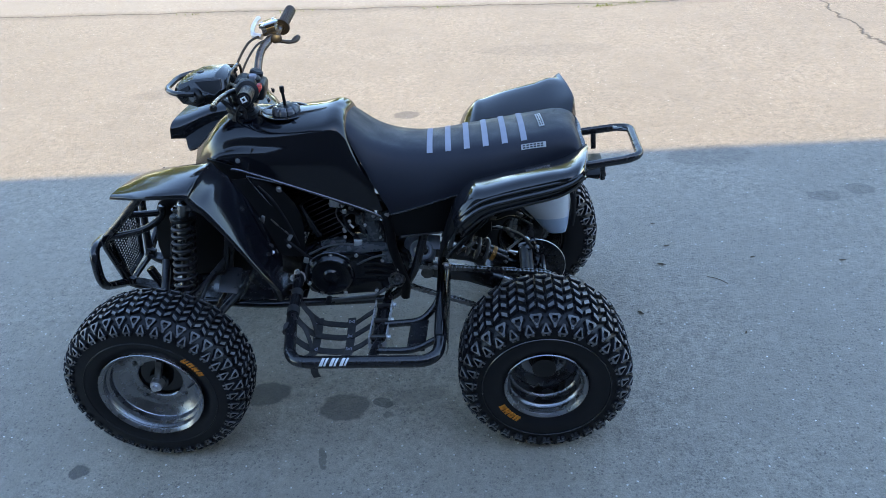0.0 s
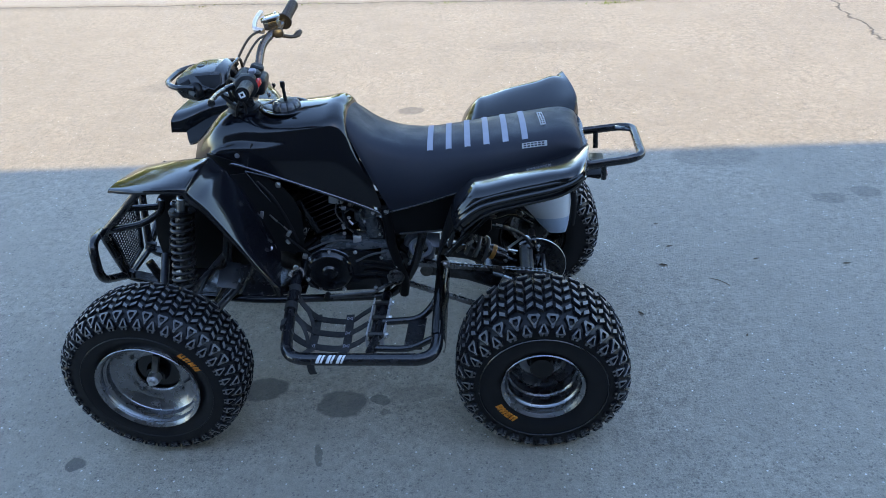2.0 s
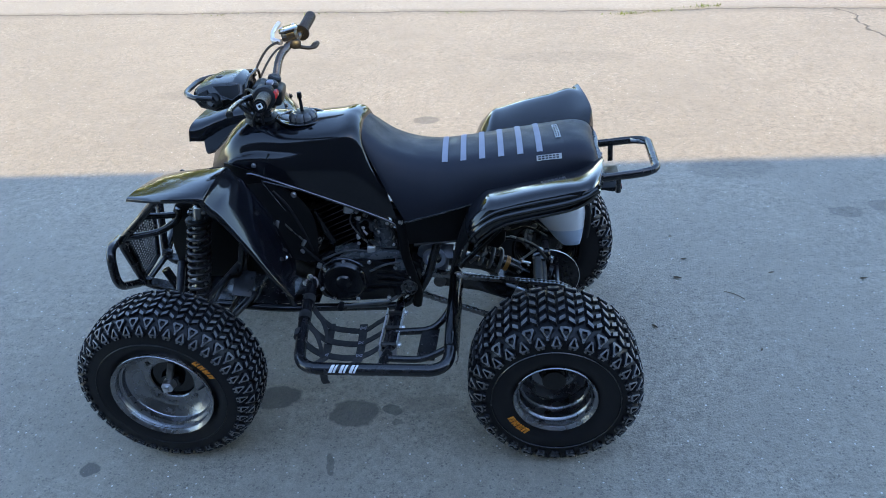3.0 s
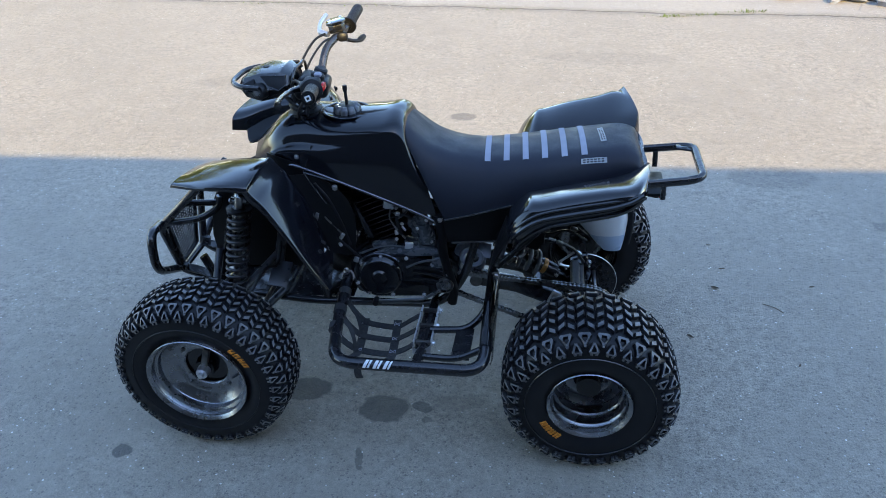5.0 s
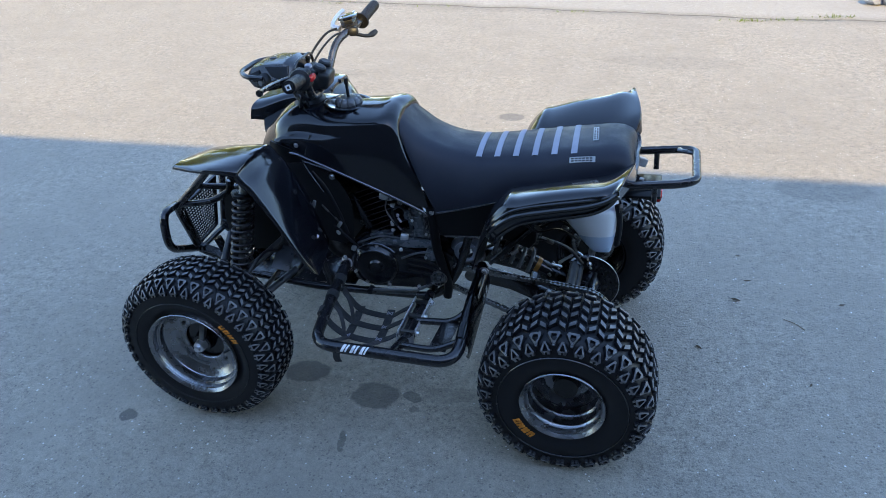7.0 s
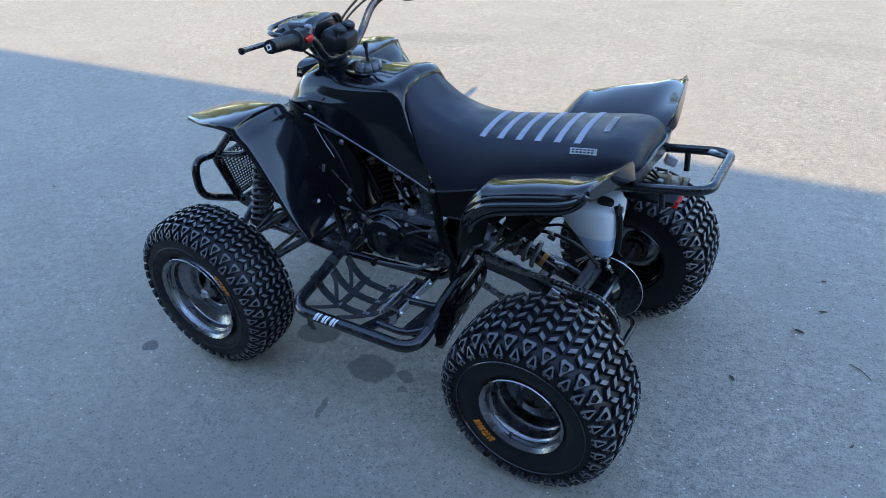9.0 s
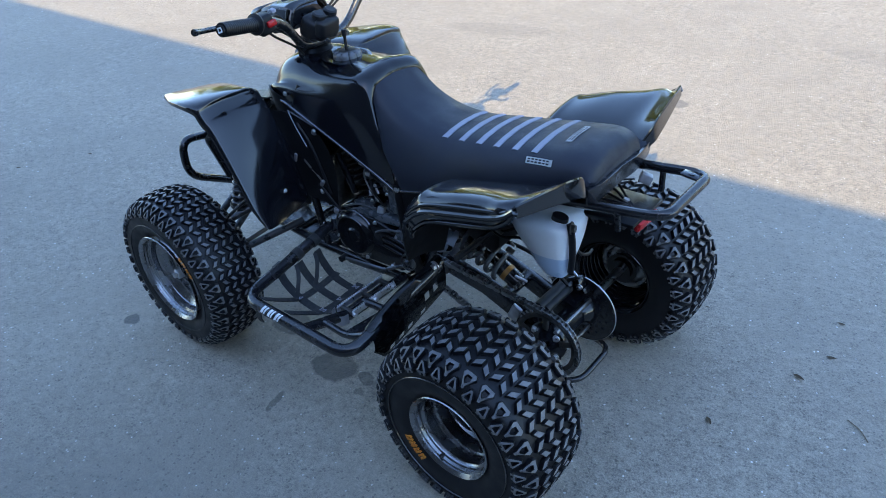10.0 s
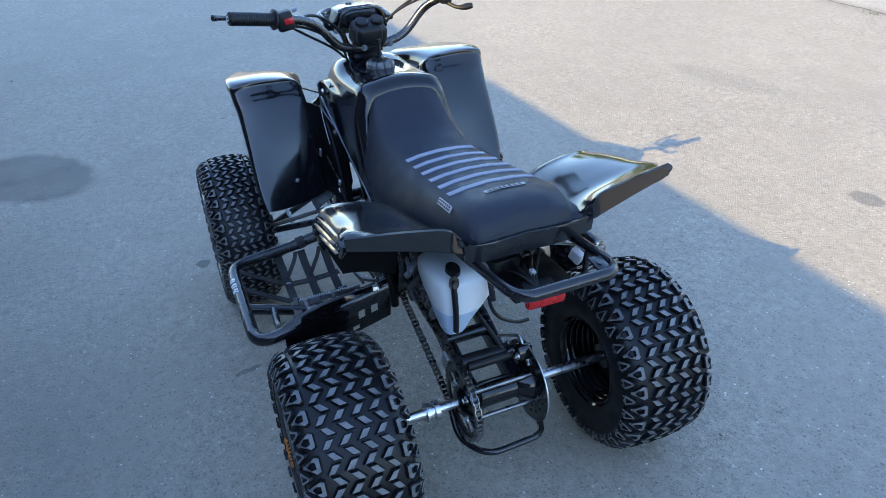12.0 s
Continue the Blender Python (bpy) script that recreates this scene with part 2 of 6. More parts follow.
def hexbolt(bm, c, axis, r=0.008, h=0.007):
    axis = Vector(axis).normalized()
    c = Vector(c)
    cyl(bm, c, c + axis * h * 0.35, r * 1.5, seg=12)
    cyl(bm, c + axis * h * 0.35, c + axis * h * 1.35, r, r * 0.9, seg=6)
    return bm


SPLAY = [False]


def splay(p):
    """The body's taper: wider towards the nose, narrower towards the tail."""
    a = abs(p.y)
    s = (0.073 * p.x + 0.018) * min(1.0, a / 0.25)
    return Vector((0.997 * p.x + 0.073 * a - 0.036, math.copysign(max(0.0, 0.997 * a - s), p.y) + 0.004 + 0.012 * p.x, p.z))


def part(name, bm, mat, parent=None, label="", sharp=38):
    """One mesh object under a thing or under a part."""
    me = bpy.data.meshes.new(name)
    if SPLAY[0]:
        for v in bm.verts:
            v.co = splay(v.co)
    bmesh.ops.recalc_face_normals(bm, faces=bm.faces)
    bm.to_mesh(me)
    bm.free()
    me.materials.append(mat)
    me.shade_smooth()
    me.set_sharp_from_angle(angle=radians(sharp))
    ob = new(name, me)
    ob.parent = parent
    if label:
        tagged(ob, label=label)
    return ob


def empty(name, parent=None, m=None):
    ob = new(name)
    ob.parent = parent
    ob.empty_display_size = 0.05
    if m is not None:
        ob.matrix_basis = m
    return ob


B = bmesh.new


# ---- quad bike ----
quad = tagged(empty("quad_bike"), "black sport quad bike with knobbly tyres parked on grey asphalt", "quad bike")


def on_tyre(prof, s, lift):
    """A point of the tyre's section: s from -1 (outer) to 1 (inner), lifted off the rubber."""
    n = len(prof) - 1
    f = (s + 1) / 2 * n
    i = min(n - 1, max(0, int(f)))
    a, b = Vector(prof[i]), Vector(prof[i + 1])
    p = a + (b - a) * (f - i)
    d = (b - a).normalized()
    q = p + Vector((d.y, -d.x)) * -lift
    return q


def tread_blocks(bm, prof, pitches, lift):
    def solid(poly, th0, k=1.0):
        n = len(poly)
        ct, cs = sum(t for t, s in poly) / n, sum(s for t, s in poly) / n
        rings = []
        for h, shrink in ((-0.003, 1.10), (lift * k * 0.80, 1.0), (lift * k, 0.84)):
            ring = []
            for th, s in poly:
                y, r = on_tyre(prof, cs + (s - cs) * shrink, h)
                a = th0 + ct + (th - ct) * shrink
                ring.append(bm.verts.new((r * math.sin(a), y, r * math.cos(a))))
            rings.append(ring)
        low, mid, top = rings
        f = bm.faces.new(top)
        f.material_index = 1
        for i in range(n):
            j = (i + 1) % n
            bm.faces.new((mid[i], low[i], low[j], mid[j]))
            bm.faces.new((top[i], mid[i], mid[j], top[j]))

    def hollow(tri, th0, k=0.42):
        """A block with cut corners, a worn rim paled for sky sheen, and a sunken middle."""
        cx, cs = sum(t for t, s in tri) / 3, sum(s for t, s in tri) / 3
        six = []
        for i in range(3):
            (t0, s0), (t1, s1) = tri[i], tri[(i + 1) % 3]
            six += [(t0 + (t1 - t0) * f, s0 + (s1 - s0) * f) for f in (0.17, 0.83)]
        rings = []
        for h, m in ((-0.003, 1.10), (lift * 0.80, 1.02), (lift, 0.92), (lift, 0.46), (lift * 0.30, 0.38)):
            ring = []
            for t, s in six:
                y, r = on_tyre(prof, cs + (s - cs) * m, h)
                a = th0 + cx + (t - cx) * m
                ring.append(bm.verts.new((r * math.sin(a), y, r * math.cos(a))))
            rings.append(ring)
        for m, (u, v) in enumerate(zip(rings, rings[1:])):
            for i in range(6):
                j = (i + 1) % 6
                f = bm.faces.new((v[i], u[i], u[j], v[j]))
                f.material_index = 1 if m == 2 else 0
        bm.faces.new(rings[-1])

    w = 2 * math.pi / pitches
    for k in range(pitches):
        a = k * w
        # herringbone: a column leaning one way, then one leaning the other, four short bars in each
        for h, lean in ((0.0, 1), (0.5, -1)):
            for m in range(4):
                c = (m - 1.5) * 0.124 + 0.012 * lean
                t0, t1, d = (h + 0.05) * w, (h + 0.43) * w, 0.026 * lean
                solid([(t0, c - d - 0.029), (t1, c + d - 0.029), (t1, c + d + 0.029), (t0, c - d + 0.029)], a)
        # interlocking hollow arrow heads on each shoulder
        for g in (-1, 1):
            o = a + (0.5 * w if g > 0 else 0)
            hollow([(-0.04 * w, g * 0.284), (0.84 * w, g * 0.284), (0.40 * w, g * 0.480)], o)
            solid([(0.28 * w, g * 0.430), (0.52 * w, g * 0.430), (0.46 * w, g * 0.480), (0.34 * w, g * 0.480)], o, 0.9)
            hollow([(0.49 * w, g * 0.556), (1.31 * w, g * 0.556), (0.90 * w, g * 0.372)], o)
            solid([(0.60 * w, g * 0.535), (0.80 * w, g * 0.535), (0.86 * w, g * 0.600), (0.66 * w, g * 0.600)], o, 0.75)
            solid([(1.00 * w, g * 0.535), (1.20 * w, g * 0.535), (1.14 * w, g * 0.600), (0.94 * w, g * 0.600)], o, 0.75)
    return bm


def wheel(parent, x, y, z, prof, rim_prof, spin, outward, front):
    """Steel wheel with a knobbly tyre; its outer face looks to local -y."""
    w = empty("front_wheel" if front else "rear_wheel", parent, pose(x, y, z, 0, 0, 0 if outward < 0 else 180))
    big = max(r for _, r in prof)
    bm = B()
    inner = [(0.5 * (prof[0][0]) * 0.9, prof[0][1] - 0.004), (-0.5 * prof[0][0] * 0.9, prof[0][1] - 0.004)]
    dense = [tuple(v) for v in spline([(a, b, 0) for a, b in prof], 3)]
    lathe(bm, [(r, yy) for yy, r, _ in dense] + [(r, yy) for yy, r in inner[::-1]], (0, 0, 0), (0, 1, 0), 72, True)
    part("tyre", bm, RUBBER, w, "black rubber tyre", 50)
    bm = tread_blocks(B(), prof, 39 if front else 30, 0.010 if front else 0.012)
    tr = part("tread", bm, RUBBER, w, "chunky tread blocks with hollow arrow heads and worn tops paled for sky sheen", 25)
    tr.data.materials.append(TREAD)
    # raised ring on the outer sidewall
    s_r = prof[1][1] + (0.012 if front else 0.034)
    bm = B()
    tube(bm, [(s_r * math.cos(a), prof[1][0] - (0.0012 if front else 0.0026), s_r * math.sin(a)) for a in (2 * math.pi * i / 60 for i in range(60))], 0.0022, 6, True)
    part("sidewall_rib", bm, RUBBER if front else SATIN, w)
    # rim: a rolled barrel and dished centre with thickness
    bm = B()
    back = [(r - 0.0035 if r > 0.05 else r, d + 0.0035) for r, d in rim_prof[::-1]]
    lathe(bm, rim_prof + back, (0, 0, 0), (0, 1, 0), 64, True)
    rim = part("rim", bm, RIM, w, "bare grey steel rim with rolled lip", 30)
    disc_d = rim_prof[-1][1]
    if not front:
        # stepped inner barrel, open towards the axle; its shade is put into the black
        steps = [(0.0935, -0.010)]
        for k in range(6):
            r0, y0 = 0.0960 + 0.0030 * k, 0.002 + 0.0165 * k
            steps += [(r0, y0), (r0 + 0.0012, y0 + 0.006), (r0 - 0.0004, y0 + 0.010), (r0 + 0.0010, y0 + 0.0145)]
        steps += [(0.1150, 0.104), (0.1205, 0.112), (0.1222, 0.1100), (0.1190, 0.1040)]
        part("inner_barrel", lathe(B(), steps, (0, 0, 0), (0, 1, 0), 56, False), DARKALLOY, w, "inner barrel with turned steps, blackened for its shade", 20)
    bm = B()
    if front:
        cyl(bm, (0, disc_d + 0.055, 0), (0, disc_d + 0.012, 0), 0.068, seg=40)
        cyl(bm, (0, disc_d + 0.02, 0), (0, disc_d - 0.012, 0), 0.036, 0.028, seg=28)
        part("hub", bm, DARKALLOY, w, "black wheel hub")
        bm = B()
        cyl(bm, (0, disc_d - 0.010, 0), (0, disc_d - 0.034, 0), 0.020, 0.017, seg=20)
        hexbolt(bm, (0, disc_d - 0.032, 0), (0, -1, 0), 0.010, 0.010)
        part("axle_nut", bm, CHROME, w, "bright castle nut")
        bm = B()
        box(bm, (0.012, disc_d - 0.010, 0.045), (0.020, 0.018, 0.075), (0, 18, 0), 0.005)
        part("hub_arm", bm, DARKSTEEL, w)
        nuts = [(0.083 * math.sin(a), 0.083 * math.cos(a)) for a in (radians(45 + 90 * i) for i in range(4))]
    else:
        cyl(bm, (0, disc_d + 0.03, 0), (0, disc_d - 0.014, 0), 0.050, 0.042, seg=32)
        cyl(bm, (0, disc_d - 0.014, 0), (0, disc_d - 0.034, 0), 0.026, 0.022, seg=24)
        part("hub", bm, DARKALLOY, w, "black wheel hub")
        bm = B()
        hexbolt(bm, (0, disc_d - 0.033, 0), (0, -1, 0), 0.013, 0.010)
        part("axle_nut", bm, STEEL, w, "bright axle nut")
        nuts = [(0.058 * math.sin(a), 0.058 * math.cos(a)) for a in (radians(20 + 90 * i) for i in range(4))]
    for a, b in nuts:
        part("wheel_nut", hexbolt(B(), (a, disc_d - 0.001, b), (0, -1, 0), 0.0050, 0.006), STEEL, w)
    # valve
    va = radians(200 if not front else 75)
    vr = rim_prof[6][0] - 0.004
    bm = B()
    cyl(bm, (vr * math.sin(va), rim_prof[6][1], vr * math.cos(va)), ((vr - 0.018) * math.sin(va), rim_prof[6][1] - 0.02, (vr - 0.018) * math.cos(va)), 0.005, 0.0035, seg=8)
    part("valve", bm, RUBBER, w)
    # orange print on the sidewall: four slanted bars in place of the maker's name
    rp = prof[1][1] + (0.004 if front else -0.004)
    bm = B()
    for i in range(4):
        t0 = spin + (i - 1.5) * (0.019 / rp)
        for c, hgt in ((-0.0045, 0.018), (0.0045, 0.018)):
            t = t0 + c / rp
            for q, lean in ((0, 0.004),):
                pts = []
                for dt, dr in ((-0.0024, -0.5), (0.0024, -0.5), (0.0024, 0.5), (-0.0024, 0.5)):
                    rr = rp + dr * hgt
                    a = t + (dt + dr * lean) / rp
                    d = prof[1][0] - 0.004 + abs(rr - rp) * 0.10
                    pts.append((rr * math.sin(a), d, rr * math.cos(a)))
                lo = [bm.verts.new(p) for p in pts]
                hi = [bm.verts.new((p[0], p[1] + 0.006, p[2])) for p in pts]
                bm.faces.new(lo)
                for k in range(4):
                    bm.faces.new((lo[k], lo[(k + 1) % 4], hi[(k + 1) % 4], hi[k]))
        # a cross stroke makes each pair of bars one letter-like block
        pts = []
        dr0 = (-0.34, 0.34, 0.0, 0.30)[i]
        for dt, dr in ((-0.005, -0.13), (0.005, -0.13), (0.005, 0.13), (-0.005, 0.13)):
            rr = rp + (dr0 + dr) * 0.018
            a = t0 + dt / rp
            pts.append((rr * math.sin(a), prof[1][0] - 0.0045 + abs(rr - rp) * 0.10, rr * math.cos(a)))
        lo = [bm.verts.new(p) for p in pts]
        hi = [bm.verts.new((p[0], p[1] + 0.006, p[2])) for p in pts]
        bm.faces.new(lo)
        for k in range(4):
            bm.faces.new((lo[k], lo[(k + 1) % 4], hi[(k + 1) % 4], hi[k]))
    part("sidewall_print", bm, ORANGE, w, "orange block print on the sidewall")
    return w


# tyre sections: (across, radius) from the outer bead to the inner bead
def section(half):
    return half + [(-a, r) for a, r in half[:-1][::-1]]


FRONT_TYRE = section([(-0.078, 0.142), (-0.093, 0.176), (-0.093, 0.205), (-0.086, 0.230), (-0.068, 0.246), (-0.036, 0.253), (0.0, 0.255)])
REAR_TYRE = section([(-0.104, 0.113), (-0.117, 0.143), (-0.118, 0.180), (-0.113, 0.208), (-0.096, 0.226), (-0.052, 0.234), (0.0, 0.236)])
FRONT_RIM = [(0.141, -0.084), (0.1475, -0.0885), (0.1490, -0.0865), (0.1455, -0.081), (0.1405, -0.079), (0.1380, -0.073), (0.1400, -0.069), (0.1385, -0.065), (0.1325, -0.061), (0.1305, -0.048), (0.1325, -0.044), (0.1305, -0.040), (0.1250, -0.036), (0.112, -0.026), (0.102, -0.020), (0.096, -0.018), (0.080, -0.019), (0.068, -0.018)]
FRONT_RIM = [(r, d - 0.008) for r, d in FRONT_RIM]
REAR_RIM = [(0.110, -0.112), (0.1155, -0.117), (0.1172, -0.1145), (0.1145, -0.107), (0.1105, -0.104), (0.1080, -0.097), (0.1102, -0.092), (0.1090, -0.088), (0.1040, -0.083), (0.1022, -0.062), (0.1048, -0.057), (0.1035, -0.052), (0.0985, -0.047), (0.0962, -0.022), (0.0988, -0.017), (0.0972, -0.012), (0.0915, -0.006), (0.0880, 0.006), (0.0800, 0.014), (0.0700, 0.012), (0.0600, 0.016), (0.0400, 0.014)]
REAR_RIM = [(r, d + 0.004) for r, d in REAR_RIM]
AXLE_F, AXLE_R = (-0.553, 0.262), (0.556, 0.245)
for s in (-1, 1):
    wheel(quad, AXLE_F[0], -0.447 if s < 0 else 0.408, AXLE_F[1], FRONT_TYRE, FRONT_RIM, radians(55), s, True)
    wheel(quad, AXLE_R[0], -0.394 if s < 0 else 0.378, AXLE_R[1], REAR_TYRE, REAR_RIM, radians(228), s, False)

SPLAY[0] = True

# tank and side cover: rings of points from the nose to the seat, each from the lower left over the top to the lower right
def cover_ring(x0, zl, zs, zt, wl, ws, wt, dx=0.0):
    """x0 at the lower edge; dx shifts the top; lower, shoulder and top heights and half widths."""
    half = [(x0, -wl, zl), (x0 + dx * 0.35, -(wl + ws) / 2 - 0.006, (zl + zs) / 2), (x0 + dx * 0.72, -ws - 0.003, zs - 0.042), (x0 + dx * 0.90, -ws + 0.008, zs - 0.014), (x0 + dx, -ws + 0.032, zt - 0.010), (x0 + dx, -wt * 0.45, zt), (x0 + dx, 0.0, zt + 0.002)]
    return half + [(a, -b, c) for a, b, c in half[:-1][::-1]]


bm = B()
sheet(bm, [
    cover_ring(-0.446, 0.742, 0.764, 0.778, 0.078, 0.064, 0.040, 0.01),
    cover_ring(-0.408, 0.745, 0.794, 0.818, 0.100, 0.088, 0.062, 0.012),
    cover_ring(-0.375, 0.750, 0.842, 0.866, 0.128, 0.108, 0.075, 0.035),
    cover_ring(-0.315, 0.748, 0.864, 0.884, 0.140, 0.116, 0.082, 0.05),
    cover_ring(-0.225, 0.728, 0.866, 0.876, 0.150, 0.124, 0.090, 0.05),
    cover_ring(-0.110, 0.696, 0.876, 0.884, 0.155, 0.130, 0.094, 0.05),
    cover_ring(-0.020, 0.660, 0.880, 0.892, 0.158, 0.132, 0.094, 0.02),
    cover_ring(0.060, 0.628, 0.854, 0.876, 0.160, 0.128, 0.092, -0.030),
    cover_ring(0.120, 0.606, 0.810, 0.846, 0.157, 0.119, 0.088, -0.083),
], 4, 3, 0.004)
tank = part("tank_cover", bm, TANK, quad, "gloss black fuel tank and side cover", 40)
# seam between the nose and the tank side
for s in (-1, 1):
    tube(bm := B(), spline([(-0.236, s * 0.131, 0.822), (-0.250, s * 0.1405, 0.785), (-0.262, s * 0.147, 0.745)], 5), 0.0022, 6)
    part("cover_seam", bm, MATT, tank)
    part("cover_bolt", hexbolt(B(), (-0.281, s * 0.1440, 0.792), (0, s, 0), 0.0050, 0.004), CHROME, tank)
# recess and filler cap
lathe(bm := B(), [(0.071, 0.000), (0.073, 0.003), (0.070, 0.004), (0.060, 0.001), (0.046, -0.001)], (-0.152, 0, 0.878), (0.02, 0, 1), 48)
part("filler_well", bm, TANK, tank)
SPLAY[0] = False
cap = empty("fuel_cap", quad, pose(-0.183, 0.004, 0.860) @ Matrix.Scale(0.79, 4))
lathe(bm := B(), [(0.0, 0.048), (0.030, 0.047), (0.040, 0.044), (0.043, 0.038), (0.044, 0.0), (0.0, 0.0)], (0, 0, 0), (0, 0, 1), 40)
part("cap_body", bm, MATT, cap)
for i in range(10):
    a = 2 * math.pi * (i + 0.5) / 10
    u, v = Vector((math.cos(a), math.sin(a), 0)), Vector((-math.sin(a), math.cos(a), 0))
    rings = []
    for z, r0, w0 in ((0.002, 0.0500, 0.0135), (0.012, 0.0530, 0.0140), (0.034, 0.0520, 0.0135), (0.043, 0.0470, 0.0115), (0.047, 0.0400, 0.0080)):
        rings.append([u * (r0 * k - (0.004 if abs(m) == 1 else 0)) + v * (w0 * m) + Vector((0, 0, z)) for m, k in ((-1, 0.72), (-1, 1), (-0.6, 1), (0.6, 1), (1, 1), (1, 0.72))])
    part("cap_lobe", loft(B(), rings, 1, True), CAPGREY, cap, "rounded dark grey grip lobe")
bm = B()
cyl(bm, (0, 0, 0.045), (-0.002, 0, 0.102), 0.0065, 0.0055, 12)
lathe(bm, [(0.0, 0.0), (0.0085, 0.0), (0.0092, 0.008), (0.0085, 0.022), (0.0, 0.024)], (-0.002, 0, 0.098), (0, 0, 1), 12)
part("vent_stem", bm, MATT, cap, "upright breather stem")

SPLAY[0] = True
# front fenders: a top leaf and a flap that drops behind the wheel
for s in (-1, 1):
    def q(x, y, z):
        return (x, s * y, z)
    back = 0.045 if s < 0 else 0.0
    leaf = [
        [q(-0.604 + back, 0.142, 0.738), q(-0.600 + back, 0.160, 0.784 - 0.2 * back), q(-0.592 + 0.6 * back, 0.250, 0.797), q(-0.572, 0.330, 0.806), q(-0.577, 0.340, 0.796)],
        [q(-0.560 + 0.6 * back, 0.146, 0.752), q(-0.540 + 0.6 * back, 0.168, 0.794 - 0.1 * back), q(-0.500, 0.250, 0.816), q(-0.484, 0.372, 0.820), q(-0.486, 0.382, 0.808)],
        [q(-0.475, 0.186, 0.784), q(-0.450, 0.208, 0.816), q(-0.412, 0.300, 0.834), q(-0.405, 0.390, 0.830), q(-0.408, 0.400, 0.814)],
        [q(-0.385, 0.196, 0.795), q(-0.345, 0.222, 0.828), q(-0.342, 0.320, 0.838), q(-0.354, 0.392, 0.828), q(-0.362, 0.402, 0.808)],
    ]
    flap = [
        [q(-0.353, 0.190, 0.789), q(-0.333, 0.208, 0.818), q(-0.335, 0.322, 0.826), q(-0.345, 0.391, 0.814), q(-0.354, 0.401, 0.796)],
        [q(-0.336, 0.190, 0.770), q(-0.318, 0.208, 0.797), q(-0.320, 0.322, 0.804), q(-0.332, 0.390, 0.794), q(-0.342, 0.400, 0.777)],
        [q(-0.318, 0.190, 0.750), q(-0.296, 0.208, 0.770), q(-0.298, 0.325, 0.776), q(-0.312, 0.388, 0.768), q(-0.322, 0.398, 0.754)],
        [q(-0.272, 0.190, 0.672), q(-0.252, 0.208, 0.686), q(-0.250, 0.320, 0.684), q(-0.258, 0.390, 0.675), q(-0.268, 0.400, 0.668)],
        [q(-0.238, 0.190, 0.580), q(-0.218, 0.208, 0.584), q(-0.208, 0.316, 0.575), q(-0.200, 0.392, 0.565), q(-0.208, 0.404, 0.560)],
        [q(-0.214, 0.190, 0.506), q(-0.194, 0.208, 0.502), q(-0.178, 0.312, 0.490), q(-0.166, 0.382, 0.496), q(-0.174, 0.396, 0.506)],
    ]
    fender = part("front_fender", sheet(B(), leaf + flap, 4, 4, 0.004), FENDER, quad, "gloss black front fender", 45)
    part("fender_bolt", hexbolt(B(), q(-0.199, 0.282, 0.562), (1, -0.2 * s, -0.2), 0.0050, 0.004), CHROME, fender)
    bm = sheet(B(), [[q(-0.556, 0.150, 0.748), q(-0.475, 0.190, 0.780), q(-0.385, 0.200, 0.790)], [q(-0.540, 0.120, 0.715), q(-0.460, 0.120, 0.735), q(-0.385, 0.130, 0.755)], [q(-0.500, 0.070, 0.735), q(-0.440, 0.080, 0.750), q(-0.380, 0.120, 0.765)]], 3, 3, 0.004)
    part("nose_gusset", bm, MATT, fender)
    # upright inner wall under the leaf
    bm = sheet(B(), [[q(-0.600, 0.146, 0.752), q(-0.556, 0.150, 0.756), q(-0.475, 0.190, 0.788), q(-0.385, 0.200, 0.800)], [q(-0.598, 0.144, 0.740), q(-0.556, 0.148, 0.738), q(-0.475, 0.185, 0.722), q(-0.385, 0.190, 0.708)]], 3, 3, 0.004)
    part("fender_wall", bm, FENDER, fender)
    # inner panel that closes the flap against the body
    bm = sheet(B(), [
        [q(-0.375, 0.125, 0.795), q(-0.372, 0.120, 0.74), q(-0.330, 0.115, 0.62), q(-0.260, 0.115, 0.50)],
        [q(-0.330, 0.146, 0.790), q(-0.300, 0.150, 0.72), q(-0.255, 0.150, 0.61), q(-0.215, 0.150, 0.48)],
        [q(-0.225, 0.138, 0.745), q(-0.190, 0.142, 0.68), q(-0.170, 0.142, 0.59), q(-0.165, 0.142, 0.45)],
    ], 4, 4, 0.004)
    part("inner_panel", bm, DEEP_SHADE, quad, "black inner splash panel")
    bm = sheet(B(), [
        [q(-0.350, 0.214, 0.752), q(-0.292, 0.216, 0.680), q(-0.254, 0.218, 0.590), q(-0.230, 0.220, 0.508)],
        [q(-0.330, 0.175, 0.745), q(-0.276, 0.175, 0.680), q(-0.240, 0.180, 0.590), q(-0.220, 0.180, 0.490)],
        [q(-0.240, 0.146, 0.738), q(-0.165, 0.142, 0.680), q(-0.130, 0.138, 0.590), q(-0.140, 0.136, 0.450)],
    ], 4, 4, 0.004)
    part("leg_shield", bm, DEEP_SHADE, quad, "black panel between fender and frame")

# seat: rings across, from the tank to the tail
def seat_ring(xb, xt, zb, zt, wb, wt, far=0.0):
    def half(wb, wt):
        return [(xb, -wb, zb), (xb * 0.6 + xt * 0.4, -wb - 0.004, zb * 0.6 + zt * 0.4), (xt, -wt - 0.008, zt - 0.030), (xt, -wt + 0.010, zt - 0.008), (xt, -wt * 0.5, zt), (xt, 0, zt + 0.003)]
    return half(wb + 0.15 * far, wt + 0.8 * far) + [(a, -b, c) for a, b, c in half(wb + far, wt + far)[:-1][::-1]]


